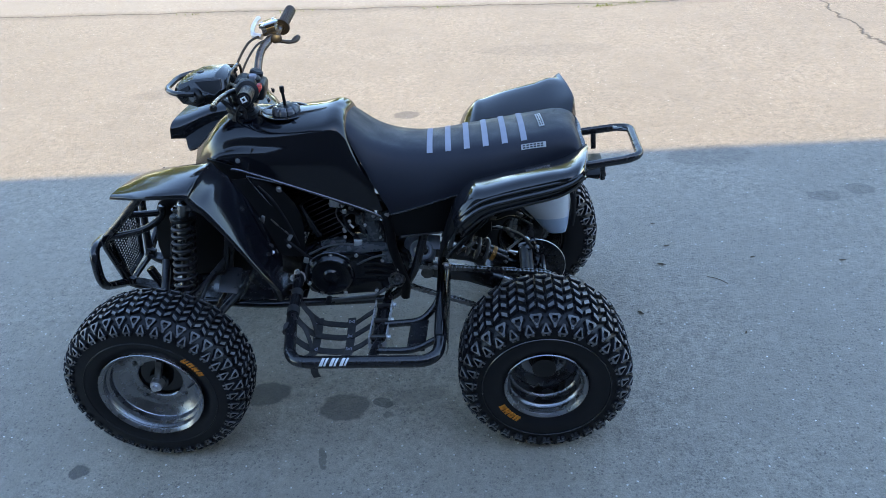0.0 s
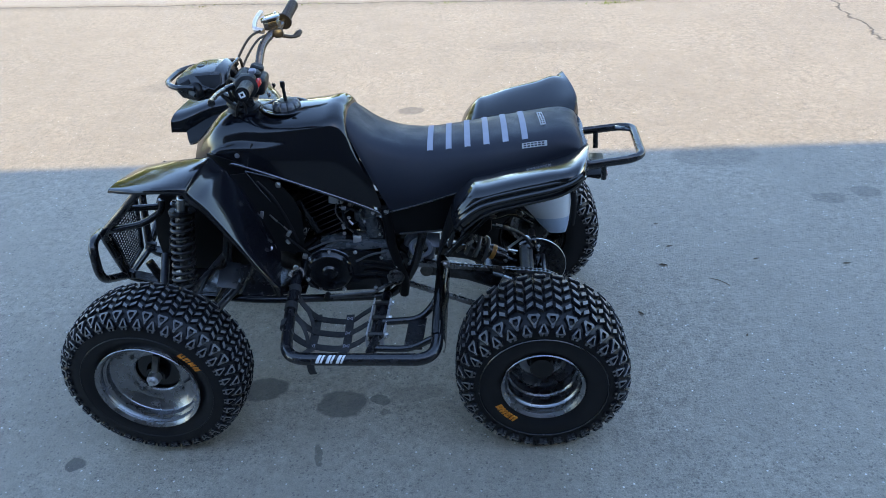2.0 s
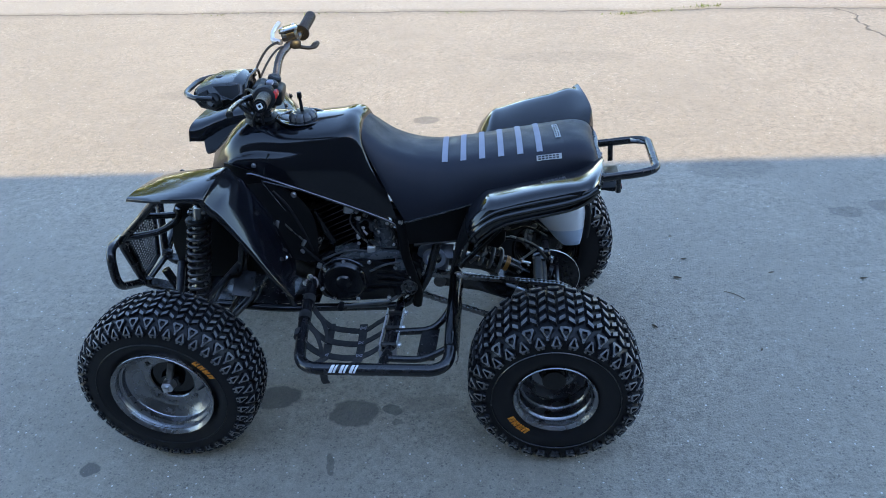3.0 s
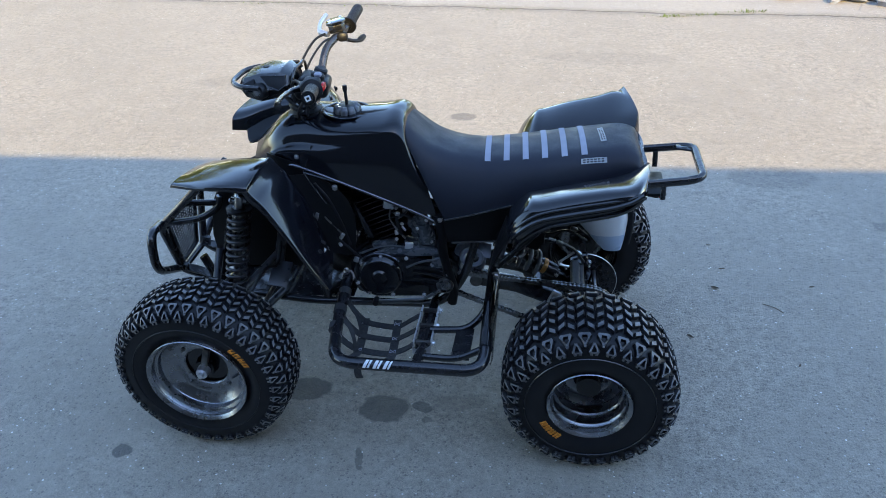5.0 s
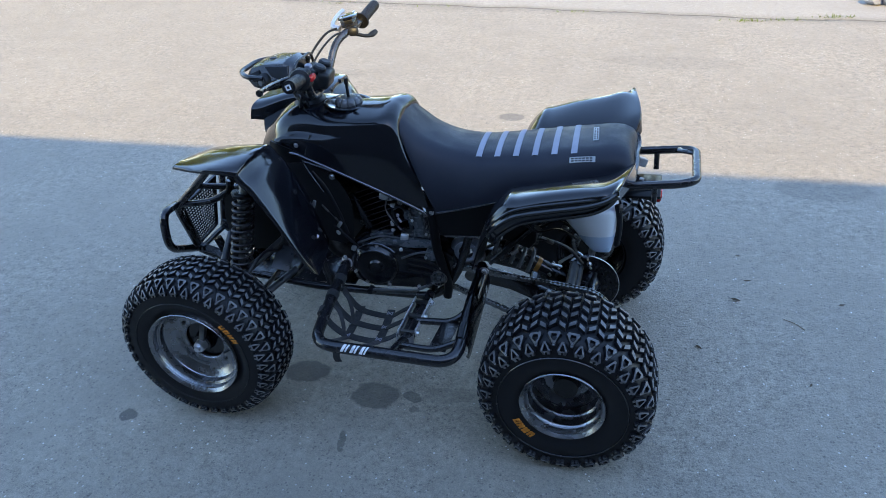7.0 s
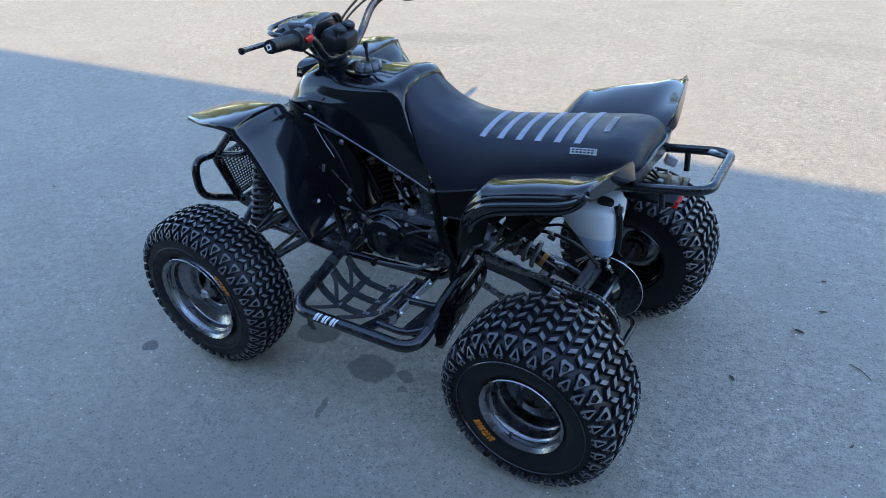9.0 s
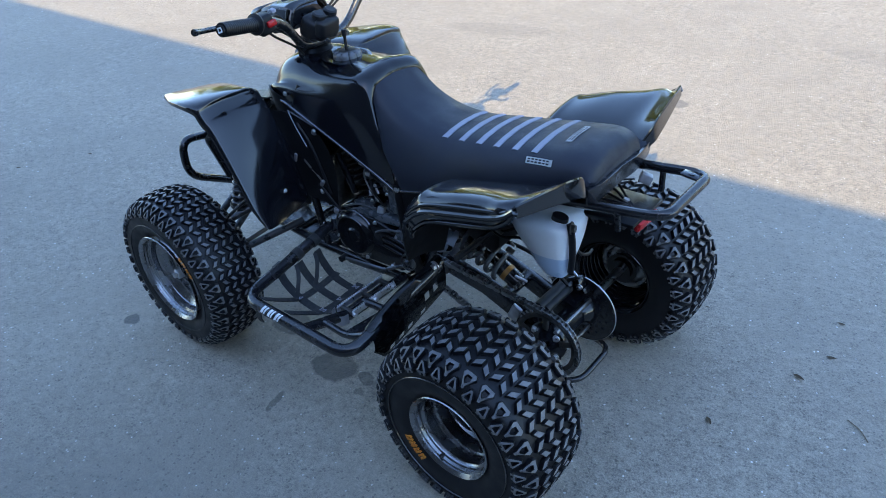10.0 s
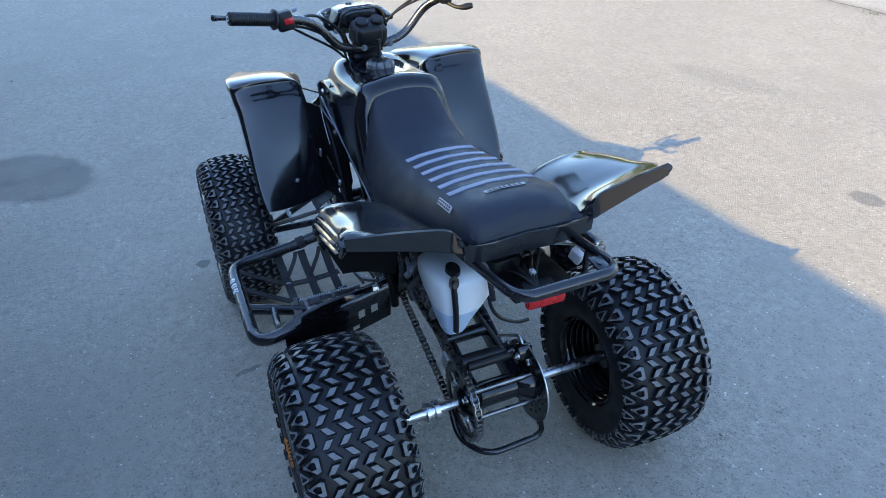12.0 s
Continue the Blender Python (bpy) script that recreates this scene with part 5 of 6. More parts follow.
part("pump_union", box(B(), (0.028, -0.124, 0.484), (0.026, 0.016, 0.024), (-20, 5, 0), 0.004), ALLOY, eng)
part("pump_union", box(B(), (0.014, -0.126, 0.470), (0.030, 0.014, 0.010), (-20, 8, 0), 0.003), ALLOY, eng)
for p in ([(-0.13, -0.125, 0.452), (-0.05, -0.128, 0.484), (0.04, -0.126, 0.478), (0.12, -0.122, 0.476)], [(-0.12, -0.140, 0.442), (-0.06, -0.135, 0.470), (0.00, -0.130, 0.468), (0.03, -0.128, 0.480)], [(0.02, -0.154, 0.422), (0.07, -0.160, 0.448), (0.125, -0.150, 0.452)]):
    part("oil_line", tube(B(), spline(p, 6), 0.0040, 8), CAPGREY, eng)
# grey-blue hose loop behind the engine
tube(bm := B(), spline([(0.175, -0.060, 0.405), (0.185, -0.065, 0.450), (0.225, -0.065, 0.462), (0.255, -0.060, 0.425), (0.245, -0.055, 0.375), (0.205, -0.05, 0.350)], 6), 0.013, 12)
part("hose_loop", bm, GAP_GREY, eng, "grey-blue hose loop")
tube(bm := B(), [(0.222 + 0.030 * math.cos(a), -0.112, 0.440 + 0.030 * math.sin(a)) for a in (2 * math.pi * k / 28 for k in range(28))], 0.0075, 10, True)
part("loop_collar", bm, GAP_GREY, eng)
# added plate that stands in for ground seen through the gap
box(bm := B(), (0.262, -0.095, 0.458), (0.040, 0.050, 0.004), (40, 8, 0), 0.0015)
part("gap_plate", bm, GAP_GREY, eng)
box(bm := B(), (0.205, 0.0, 0.60), (0.16, 0.20, 0.13), (0, -12, 0), 0.02)
part("airbox", bm, DEEP_SHADE, eng, "black air box")
# small bright bits at random round the carburettor, added as glints
rng = random.Random(3)
for i in range(9):
    c = (rng.uniform(-0.045, 0.105), rng.uniform(-0.135, -0.112), rng.uniform(0.478, 0.622))
    if rng.random() < 0.5:
        bm = box(B(), c, (rng.uniform(0.006, 0.016), 0.010, rng.uniform(0.005, 0.014)), (0, rng.uniform(-50, 50), rng.uniform(-30, 30)), 0.002)
    else:
        d = Vector((rng.uniform(-1, 1), -0.3, rng.uniform(-1, 1))).normalized() * rng.uniform(0.008, 0.016)
        bm = cyl(B(), Vector(c) - d, Vector(c) + d, rng.uniform(0.003, 0.006), seg=10)
    part("bright_bit", bm, (ALLOY, CHROME, STEEL)[i % 3], eng)
# gear lever
bm = tube(B(), [(0.125, -0.165, 0.345), (0.070, -0.200, 0.332), (-0.075, -0.212, 0.330)], 0.0055, 8)
tube(bm, [(0.070, -0.198, 0.318), (-0.060, -0.206, 0.320)], 0.0045, 8)
lev = part("gear_lever", bm, STEEL, eng)
cyl(bm := B(), (-0.075, -0.200, 0.331), (-0.077, -0.226, 0.330), 0.010, seg=12)
part("lever_rubber", bm, RUBBER, lev)

# ---- nerf bars with nets and pegs ----
SPLAY[0] = False


for s in (-1, 1):
    def q(x, y, z):
        return (x, s * y, z)
    nb = empty("nerf_bar", quad)
    tube(bm := B(), fillet([q(-0.215, 0.100, 0.350), q(-0.190, 0.150, 0.394), q(-0.178, 0.340, 0.362), q(-0.146, 0.522, 0.360), q(0.268, 0.522, 0.360), q(0.264, 0.340, 0.402), q(0.272, 0.180, 0.440)], 0.062, 7), 0.0170, 14)
    part("nerf_tube", bm, SATIN, nb, "black bent steel tube", 60)
    cyl(bm := B(), q(-0.190, 0.158, 0.392), q(-0.205, 0.118, 0.358), 0.0205, seg=16)
    part("clamp_sleeve", bm, SATIN, nb)
    for k in range(2):
        part("clamp_bolt", hexbolt(B(), q(-0.212 + 0.018 * k, 0.150, 0.385 + 0.022 * k), (-0.5, s, 0.4), 0.007, 0.008), CHROME, nb)
    # white slanted print in place of the maker's letters
    bm = B()
    for k in range(3):
        for h in range(2):
            x0 = -0.054 + 0.028 * k + 0.012 * h
            rows = []
            for m in range(7):
                w = m / 6 - 0.5
                ang = radians(42 + w * 78)
                rows.append([bm.verts.new(q(x0 + dx + 0.010 * w, 0.522 + 0.0176 * math.cos(ang), 0.360 + 0.0176 * math.sin(ang))) for dx in (0.0, 0.009 if h == 0 else 0.006)])
            for r0, r1 in zip(rows, rows[1:]):
                bm.faces.new((r0[0], r0[1], r1[1], r1[0]))
    part("tube_print", bm, WHITE, nb, "white slanted print")
    # peg carrier, and the small frame behind it that holds the heel guard
    tube(bm := B(), [q(0.078, 0.120, 0.286), q(0.078, 0.340, 0.290), q(0.076, 0.512, 0.346)], 0.0150, 12)
    part("peg_tube", bm, SATIN, nb)
    tube(bm := B(), fillet([q(0.090, 0.300, 0.312), q(0.200, 0.296, 0.318), q(0.246, 0.262, 0.352), q(0.266, 0.250, 0.412)], 0.04), 0.0110, 10)
    part("inner_brace", bm, SATIN, nb)
    tube(bm := B(), fillet([q(0.092, 0.446, 0.334), q(0.190, 0.454, 0.338), q(0.262, 0.440, 0.372)], 0.04), 0.0100, 10)
    part("outer_brace", bm, SATIN, nb)
    bm = band([Vector(q(0.196, y, z)) for y, z in ((0.294, 0.320), (0.350, 0.327), (0.405, 0.334), (0.456, 0.340))], 0.026, (1, 0, 0), 0.004)
    part("guard_strap", bm, SATIN, nb, "flat black mounting strap")
    peg = empty("foot_peg", nb)
    for x in (0.050, 0.100):
        y1 = 0.368 if x < 0.08 else 0.356
        bm = box(B(), q(x, (0.186 + y1) / 2, 0.306), (0.004, y1 - 0.186, 0.018), (0, 0, 0), 0.0015)
        for i in range(26):
            box(bm, q(x, 0.190 + (y1 - 0.194) * i / 25, 0.3165), (0.0062, 0.0034, 0.006), (0, 0, s * 35), 0.0012, 1)
        part("toothed_rail", bm, CHROME, peg, "bright serrated steel rail")
    part("peg_plate", box(B(), q(0.075, 0.280, 0.292), (0.044, 0.170, 0.010), (0, 0, 0), 0.003), SATIN, peg)
    for y, z in ((0.196, 0.304), (0.270, 0.304), (0.352, 0.306)):
        part("rail_spacer", box(B(), q(0.075, y, z), (0.048, 0.012, 0.012), (0, 0, 0), 0.002), DARKSTEEL, peg)
        part("rail_bolt", hexbolt(B(), q(0.104, y, 0.306), (1, 0, 0.2), 0.006, 0.006), CHROME, peg)
    bm = B()
    rows = []
    for i in range(13):
        a = radians(180 * i / 12)
        rows.append([bm.verts.new(q(0.074 - 0.027 * math.cos(a), 0.372 + 0.028 * math.sin(a), z)) for z in (0.286, 0.318)])
    for r0, r1 in zip(rows, rows[1:]):
        bm.faces.new((r0[0], r0[1], r1[1], r1[0]))
    bmesh.ops.solidify(bm, geom=bm.faces[:], thickness=0.004)
    part("peg_end", bm, GALV, peg, "bare steel rounded end plate")
    # heel guard: a moulded sheet over the rear tube with a rolled top
    bm = B()
    grid = []
    for i in range(17):
        u = i / 16
        y = 0.452 - 0.284 * u
        x, z = 0.266, 0.360 + 0.078 * (0.515 - y) / 0.335
        rise = 0.004 + 0.012 * math.sin(math.pi * min(1.0, u * 1.25))
        drop = (0.100 - 0.012 * u) * min(1.0, 0.45 + 4 * u)
        prof = ((-0.014, 0.012 + rise), (-0.008, 0.017 + rise), (0.000, 0.019 + rise), (0.008, 0.017 + rise), (0.016, 0.006), (0.020, -drop * 0.28), (0.021, -drop * 0.52), (0.020, -drop * 0.72), (0.017, -drop * 0.86), (0.013, -drop))
        grid.append([bm.verts.new(q(x + a, y, z + c)) for a, c in prof])
    for i in range(16):
        for k in range(9):
            if (k == 7 and i in (3, 5, 7, 10)) or (k == 5 and i in (11, 13)):
                continue
            bm.faces.new((grid[i][k], grid[i][k + 1], grid[i + 1][k + 1], grid[i + 1][k]))
    bmesh.ops.solidify(bm, geom=bm.faces[:], thickness=0.003)
    part("heel_guard", bm, GLOSS, nb, "black moulded heel guard with slots", 55)
    # woven net: straps along and across, sagging well below the tubes
    for k, y in enumerate((0.226, 0.297, 0.369)):
        z = 0.262 + 0.006 * k
        c = spline([q(-0.172, y + 0.010, 0.350 - 0.004 * k), q(-0.158, y + 0.006, 0.312), q(-0.127, y, z + 0.006), q(-0.076, y, z - 0.006), q(-0.026, y, z - 0.006), q(0.016, y - 0.004, 0.282), q(0.046, y - 0.010, 0.300)], 4)
        part("long_strap", band(c, 0.0120, (0, 1, 0)), WEBBING, nb, "black nylon strap")
        cyl(bm := B(), q(-0.184 + 0.003 * k, y - 0.006, 0.381 - 0.010 * k), q(-0.182 + 0.003 * k, y + 0.018, 0.377 - 0.010 * k), 0.0192, seg=14)
        part("strap_loop", bm, WEBBING, nb)
    for k in range(2):
        y = 0.250 + 0.074 * k
        c = spline([q(-0.166, y, 0.348), q(-0.146, y + 0.012, 0.330), q(-0.130, y + 0.034, 0.300), q(-0.127, y + 0.050, 0.272)], 5)
        part("slack_strap", band(c, 0.0060, (0.5, 0.8, 0)), WEBBING, nb, "slack black nylon strap")
    for k, x in enumerate((-0.127, -0.024)):
        c = spline([q(x - 0.006, 0.205, 0.264), q(x - 0.004, 0.226, 0.262), q(x + 0.003, 0.297, 0.262), q(x + 0.010, 0.369, 0.272), q(x + 0.022, 0.440, 0.318), q(x + 0.034, 0.502, 0.366)], 4)
        part("cross_strap", band(c, 0.0125, (1, 0, 0)), WEBBING, nb, "black nylon strap")
        for y, z, dx in ((0.226, 0.2665, -0.004), (0.297, 0.2665, 0.003), (0.369, 0.277, 0.010)):
            bm = B()
            for a in (45, -45):
                box(bm, q(x + dx, y, z), (0.017, 0.0018, 0.0016), (0, 0, a), 0)
            for a, b in ((-0.008, 0), (0.008, 0)):
                box(bm, q(x + dx + a, y, z), (0.0018, 0.015, 0.0016), (0, 0, 0), 0)
            part("box_stitch", bm, STRIPE, nb, "pale box stitch")
    bm = band([Vector(q(-0.074, 0.534, 0.352)), Vector(q(-0.073, 0.538, 0.334)), Vector(q(-0.070, 0.534, 0.318))], 0.0100, (1, 0, 0))
    part("strap_end", bm, WEBBING, nb, "loose strap end below the tube")
    part("mount_bolt", hexbolt(B(), q(0.276, 0.196, 0.448), (0, s, 0), 0.010, 0.010), CHROME, nb)

# ---- swingarm, rear axle, chain ----
SPLAY[0] = False
swing = empty("swingarm", quad)
for s in (-1, 1):
    prism(bm := B(), [(0.195, 0.322), (0.195, 0.372), (0.330, 0.350), (0.500, 0.292), (0.560, 0.280), (0.560, 0.215), (0.500, 0.235), (0.330, 0.300)], s * 0.060 - 0.016 + 0.006, s * 0.060 + 0.016 + 0.006, "y", 0.006)
    part("arm", bm, SATIN, swing, "black box-section arm")
cyl(bm := B(), (0.205, -0.085, 0.347), (0.205, 0.085, 0.347), 0.020, seg=18)
part("pivot", bm, DARKSTEEL, swing)
cyl(bm := B(), (0.400, -0.065, 0.318), (0.400, 0.060, 0.318), 0.018, seg=14)
part("cross_brace", bm, SATIN, swing)
prism(bm := B(), [(0.545, 0.275), (0.575, 0.275), (0.60, 0.225), (0.585, 0.16), (0.54, 0.155), (0.50, 0.23)], -0.066, -0.060, "y", 0.002)
part("sprocket_guard", bm, SATIN, swing)
axle = empty("rear_axle", quad)
AX, AZ = AXLE_R
cyl(bm := B(), (AX, -0.40, AZ), (AX, 0.40, AZ), 0.0125, seg=20)
part("axle_shaft", bm, CHROME, axle, "bright steel axle")
lathe(bm := B(), [(0.014, -0.058), (0.036, -0.058), (0.040, -0.050), (0.034, -0.040), (0.032, 0.055), (0.036, 0.070), (0.040, 0.085), (0.016, 0.085)], (AX, 0, AZ), (0, 1, 0), 28, True)
part("bearing_carrier", bm, DARKALLOY, axle, "black bearing carrier")
for s in (-1, 1):
    lathe(bm := B(), [(0.0145, 0.0), (0.024, 0.0), (0.024, 0.012), (0.019, 0.014), (0.019, 0.020), (0.024, 0.022), (0.024, 0.034), (0.0145, 0.034)], (AX, s * 0.150, AZ), (0, s, 0), 6 * 4, True)
    if s < 0:
        part("axle_nut", bm, CHROME, axle, "bright lock nuts")
    cyl(bm := B(), (AX, s * 0.320, AZ), (AX, s * 0.430, AZ), 0.034, 0.034, 24)
    part("wheel_hub", bm, DARKALLOY, axle)
teeth = 40
outline = []
for i in range(teeth):
    for f, r in ((0.0, 0.094), (0.25, 0.094), (0.42, 0.102), (0.62, 0.102), (0.80, 0.094)):
        a = 2 * math.pi * (i + f) / teeth
        outline.append((AX + r * math.cos(a), AZ + r * math.sin(a)))
bm = B()
ring_in = [(AX + 0.080 * math.cos(2 * math.pi * i / len(outline)), AZ + 0.080 * math.sin(2 * math.pi * i / len(outline))) for i in range(len(outline))]
loops = [[bm.verts.new((a, y, b)) for a, b in pts] for pts, y in ((outline, -0.088), (outline, -0.082), (ring_in, -0.082), (ring_in, -0.088))]
for k in range(4):
    u, v = loops[k], loops[(k + 1) % 4]
    for i in range(len(u)):
        bm.faces.new((u[i], u[(i + 1) % len(u)], v[(i + 1) % len(u)], v[i]))
for i in range(5):
    a = 72 * i + 20
    box(bm, (AX + 0.062 * math.cos(radians(a)), -0.085, AZ + 0.062 * math.sin(radians(a))), (0.050, 0.0055, 0.016), (0, -a, 0), 0)
spr = part("rear_sprocket", bm, DARKSTEEL, axle, "oily steel sprocket")
lathe(bm := B(), [(0.014, -0.100), (0.030, -0.098), (0.040, -0.090), (0.058, -0.080), (0.058, -0.072), (0.030, -0.068), (0.014, -0.060)], (AX, 0, AZ), (0, 1, 0), 28, True)
part("sprocket_hub", bm, DARKALLOY, spr)
for i in range(4):
    a = radians(45 + 90 * i)
    part("sprocket_bolt", hexbolt(B(), (AX + 0.048 * math.cos(a), -0.088, AZ + 0.045 * math.sin(a)), (0, -1, 0), 0.007), CHROME, spr)
lathe(bm := B(), [(0.040, -0.002), (0.107, -0.002), (0.1085, 0.0), (0.107, 0.002), (0.040, 0.002)], (AX, 0.098, AZ), (0, 1, 0), 48, True)
disc = part("brake_disc", bm, SATIN, axle, "dark brake disc with a bright rim")
lathe(bm := B(), [(0.1082, -0.0024), (0.1096, -0.0012), (0.1096, 0.0012), (0.1082, 0.0024)], (AX, 0.098, AZ), (0, 1, 0), 64, True)
part("disc_rim", bm, CHROME, disc)
bm = B()
for i in range(18):
    a = 2 * math.pi * i / 18
    for rr, o in ((0.066, 0), (0.082, 0.17)):
        cyl(bm, (AX + rr * math.cos(a + o), 0.0955, AZ + rr * math.sin(a + o)), (AX + rr * math.cos(a + o), 0.1005, AZ + rr * math.sin(a + o)), 0.0045, seg=8)
part("disc_holes", bm, RUBBER, disc)
lathe(bm := B(), [(0.016, 0.056), (0.034, 0.056), (0.050, 0.080), (0.052, 0.096), (0.016, 0.100)], (AX, 0, AZ), (0, 1, 0), 28, True)
part("disc_hub", bm, DARKALLOY, axle)
bm = box(B(), (AX - 0.020, 0.088, AZ + 0.088), (0.062, 0.042, 0.040), (0, -20, 0), 0.009)
cyl(bm, (AX - 0.025, 0.066, AZ + 0.092), (AX - 0.025, 0.048, AZ + 0.092), 0.015, 0.013, 18)
part("brake_caliper", bm, DARKALLOY, axle, "black brake caliper")
for dx in (-0.025, 0.030):
    part("caliper_bolt", hexbolt(B(), (AX - 0.02 + dx, 0.064, AZ + 0.098), (0, -1, 0), 0.006), CHROME, axle)
tube(bm := B(), spline([(AX - 0.01, 0.03, AZ + 0.12), (AX - 0.06, -0.01, AZ + 0.20), (AX - 0.16, -0.04, AZ + 0.24), (0.28, -0.06, 0.46), (0.2, -0.08, 0.42)], 6), 0.0055, 8)
part("brake_line", bm, RUBBER, axle)
tube(bm := B(), spline([(0.600, -0.035, 0.640), (0.600, -0.035, 0.611), (0.600, -0.028, 0.548), (0.600, -0.004, 0.506), (0.598, 0.040, 0.478), (0.590, 0.075, 0.468)], 6), 0.0045, 8)
part("brake_line", bm, RUBBER, axle)
tube(bm := B(), [(AX - 0.02, -0.06, AZ + 0.085), (AX - 0.02, 0.06, AZ + 0.085)], 0.013, 14)
part("caliper_stay", bm, MATT, axle)
for z, x, r, y0, y1 in ((0.335, 0.520, 0.017, -0.070, 0.060), (0.290, 0.585, 0.007, -0.085, 0.090), (0.205, 0.590, 0.006, -0.085, 0.095)):
    part("cross_rod", cyl(B(), (x, y0, z), (x, y1, z), r, seg=14), STEEL if r < 0.01 else MATT, axle)
bm = tube(B(), spline([(0.465, 0.060, 0.338), (0.500, 0.078, 0.356), (0.525, 0.087, 0.368), (0.548, 0.090, 0.345), (0.570, 0.093, 0.306)], 4), 0.0042, 8)
part("brake_arm", bm, CHROME, axle, "bright curved brake arm")
# guard loop under sprocket and disc
tube(bm := B(), fillet([(0.505, -0.095, 0.175), (0.560, -0.100, 0.126), (0.650, -0.060, 0.134), (0.654, 0.095, 0.146), (0.580, 0.115, 0.142), (0.520, 0.100, 0.180)], 0.04), 0.0085, 10)
part("guard_loop", bm, SATIN, axle, "black guard loop below the axle")
box(bm := B(), (0.565, 0.108, 0.170), (0.090, 0.006, 0.080), (0, -10, 0), 0.002)
part("disc_guard", bm, SATIN, axle)

# chain: rollers and plates round both sprockets
def chain_path(c0, r0, c1, r1, step):
    """Points round two sprockets, evenly spaced."""
    c0, c1 = Vector(c0), Vector(c1)
    d = c1 - c0
    base = math.atan2(d.y, d.x)
    off = math.acos((r0 - r1) / d.length)
    pts = []
    for i in range(25):
        a = base + off + (2 * math.pi - 2 * off) * i / 24
        pts.append(c0 + Vector((math.cos(a), math.sin(a))) * r0)
    for i in range(41):
        a = base - off + 2 * off * i / 40
        pts.append(c1 + Vector((math.cos(a), math.sin(a))) * r1)
    pts.append(pts[0])
    out, left = [], 0.0
    for a, b in zip(pts, pts[1:]):
        n = (b - a).length
        while left < n:
            out.append(a + (b - a) * (left / n))
            left += step
        left -= n
    return out


FS = (0.118, 0.348)
cp = chain_path(FS, 0.034, (AX, AZ), 0.099, 0.0135)
bm = B()
for i, (a, b) in enumerate(zip(cp, cp[1:] + cp[:1])):
    if (b - a).length > 0.03:
        continue
    m = (a + b) / 2
    ang = math.degrees(math.atan2(b.y - a.y, b.x - a.x))
    wide = 0.0075 if i % 2 else 0.0055
    for s in (-1, 1):
        box(bm, (m.x, -0.085 + s * wide, m.y), (0.0175, 0.0020, 0.0125), (0, -ang, 0), 0)
    cyl(bm, (a.x, -0.094, a.y), (a.x, -0.076, a.y), 0.0050, seg=6)
part("chain", bm, STEEL, quad, "greased roller chain", 20)
cyl(bm := B(), (FS[0], -0.090, FS[1]), (FS[0], -0.080, FS[1]), 0.032, seg=20)
part("front_sprocket", bm, DARKSTEEL, quad)
box(bm := B(), (0.455, -0.085, 0.300), (0.030, 0.012, 0.050), (0, 24, 0), 0.003)
part("chain_guide", bm, ALLOY, quad)
# rear shock
rs = empty("rear_shock", quad)
a, b = Vector((0.262, -0.062, 0.482)), Vector((0.462, -0.062, 0.382))
d = (b - a).normalized()
cyl(bm := B(), a, b, 0.012, seg=12)
cyl(bm, b - d * 0.085, b - d * 0.01, 0.024, seg=16)
part("damper", bm, SATIN, rs)
# black spring in a grey base that carries its highlights
part("spring", coil(B(), a + d * 0.02, b - d * 0.070, 0.035, 0.0070, 4.5, 8, 16), CAPGREY, rs, "black coil spring with highlights in its grey tone", 70)
cyl(bm := B(), b - d * 0.058, b - d * 0.044, 0.0246, seg=18)
part("damper_label", bm, COPPER, rs, "golden label on the damper")
prism(bm := B(), [(0.310, 0.505), (0.395, 0.478), (0.415, 0.505), (0.425, 0.665), (0.320, 0.635)], -0.098, 0.050, "y", 0.008)
part("battery_box", bm, DEEP_SHADE, quad, "black battery box under the seat")
box(bm := B(), (0.47, -0.06, 0.60), (0.12, 0.05, 0.03), (0, -20, 10), 0.006)
part("rear_bracket", bm, SATIN, quad)
for c in ((0.42, -0.10, 0.56), (0.46, -0.11, 0.52), (0.50, -0.09, 0.56)):
    box(bm := B(), c, (0.022, 0.014, 0.010), (10, 25, 10), 0.003)
    part("cable_joint", bm, DARKSTEEL, quad)
bm = B()
for k in range(2):
    tube(bm, spline([(0.36, -0.11 + 0.01 * k, 0.60 - 0.02 * k), (0.42, -0.10, 0.56 - 0.015 * k), (0.48, -0.085, 0.58 - 0.03 * k), (0.54, -0.07, 0.53 - 0.02 * k)], 5), 0.004, 6)
part("rear_wiring", bm, DEEP_SHADE, quad)

# small metal rods placed at random between the shock and the axle
rng = random.Random(8)
for i in range(12):
    c = Vector((rng.uniform(0.300, 0.500), rng.uniform(-0.095, -0.055), 0)) 
    c.z = 0.470 - 0.32 * (c.x - 0.30) + rng.uniform(-0.035, 0.085)
    d = Vector((rng.uniform(-1, 1), -0.3, rng.uniform(-1, 1))).normalized() * rng.uniform(0.008, 0.018)
    part("bright_bit", cyl(B(), c - d, c + d, rng.uniform(0.003, 0.0065), seg=10), (STEEL, ALLOY, DARKSTEEL)[i % 3], quad)


SPLAY[0] = False
YARD = pose(-0.036, 0.018, 0, 0, 0, 4.17)


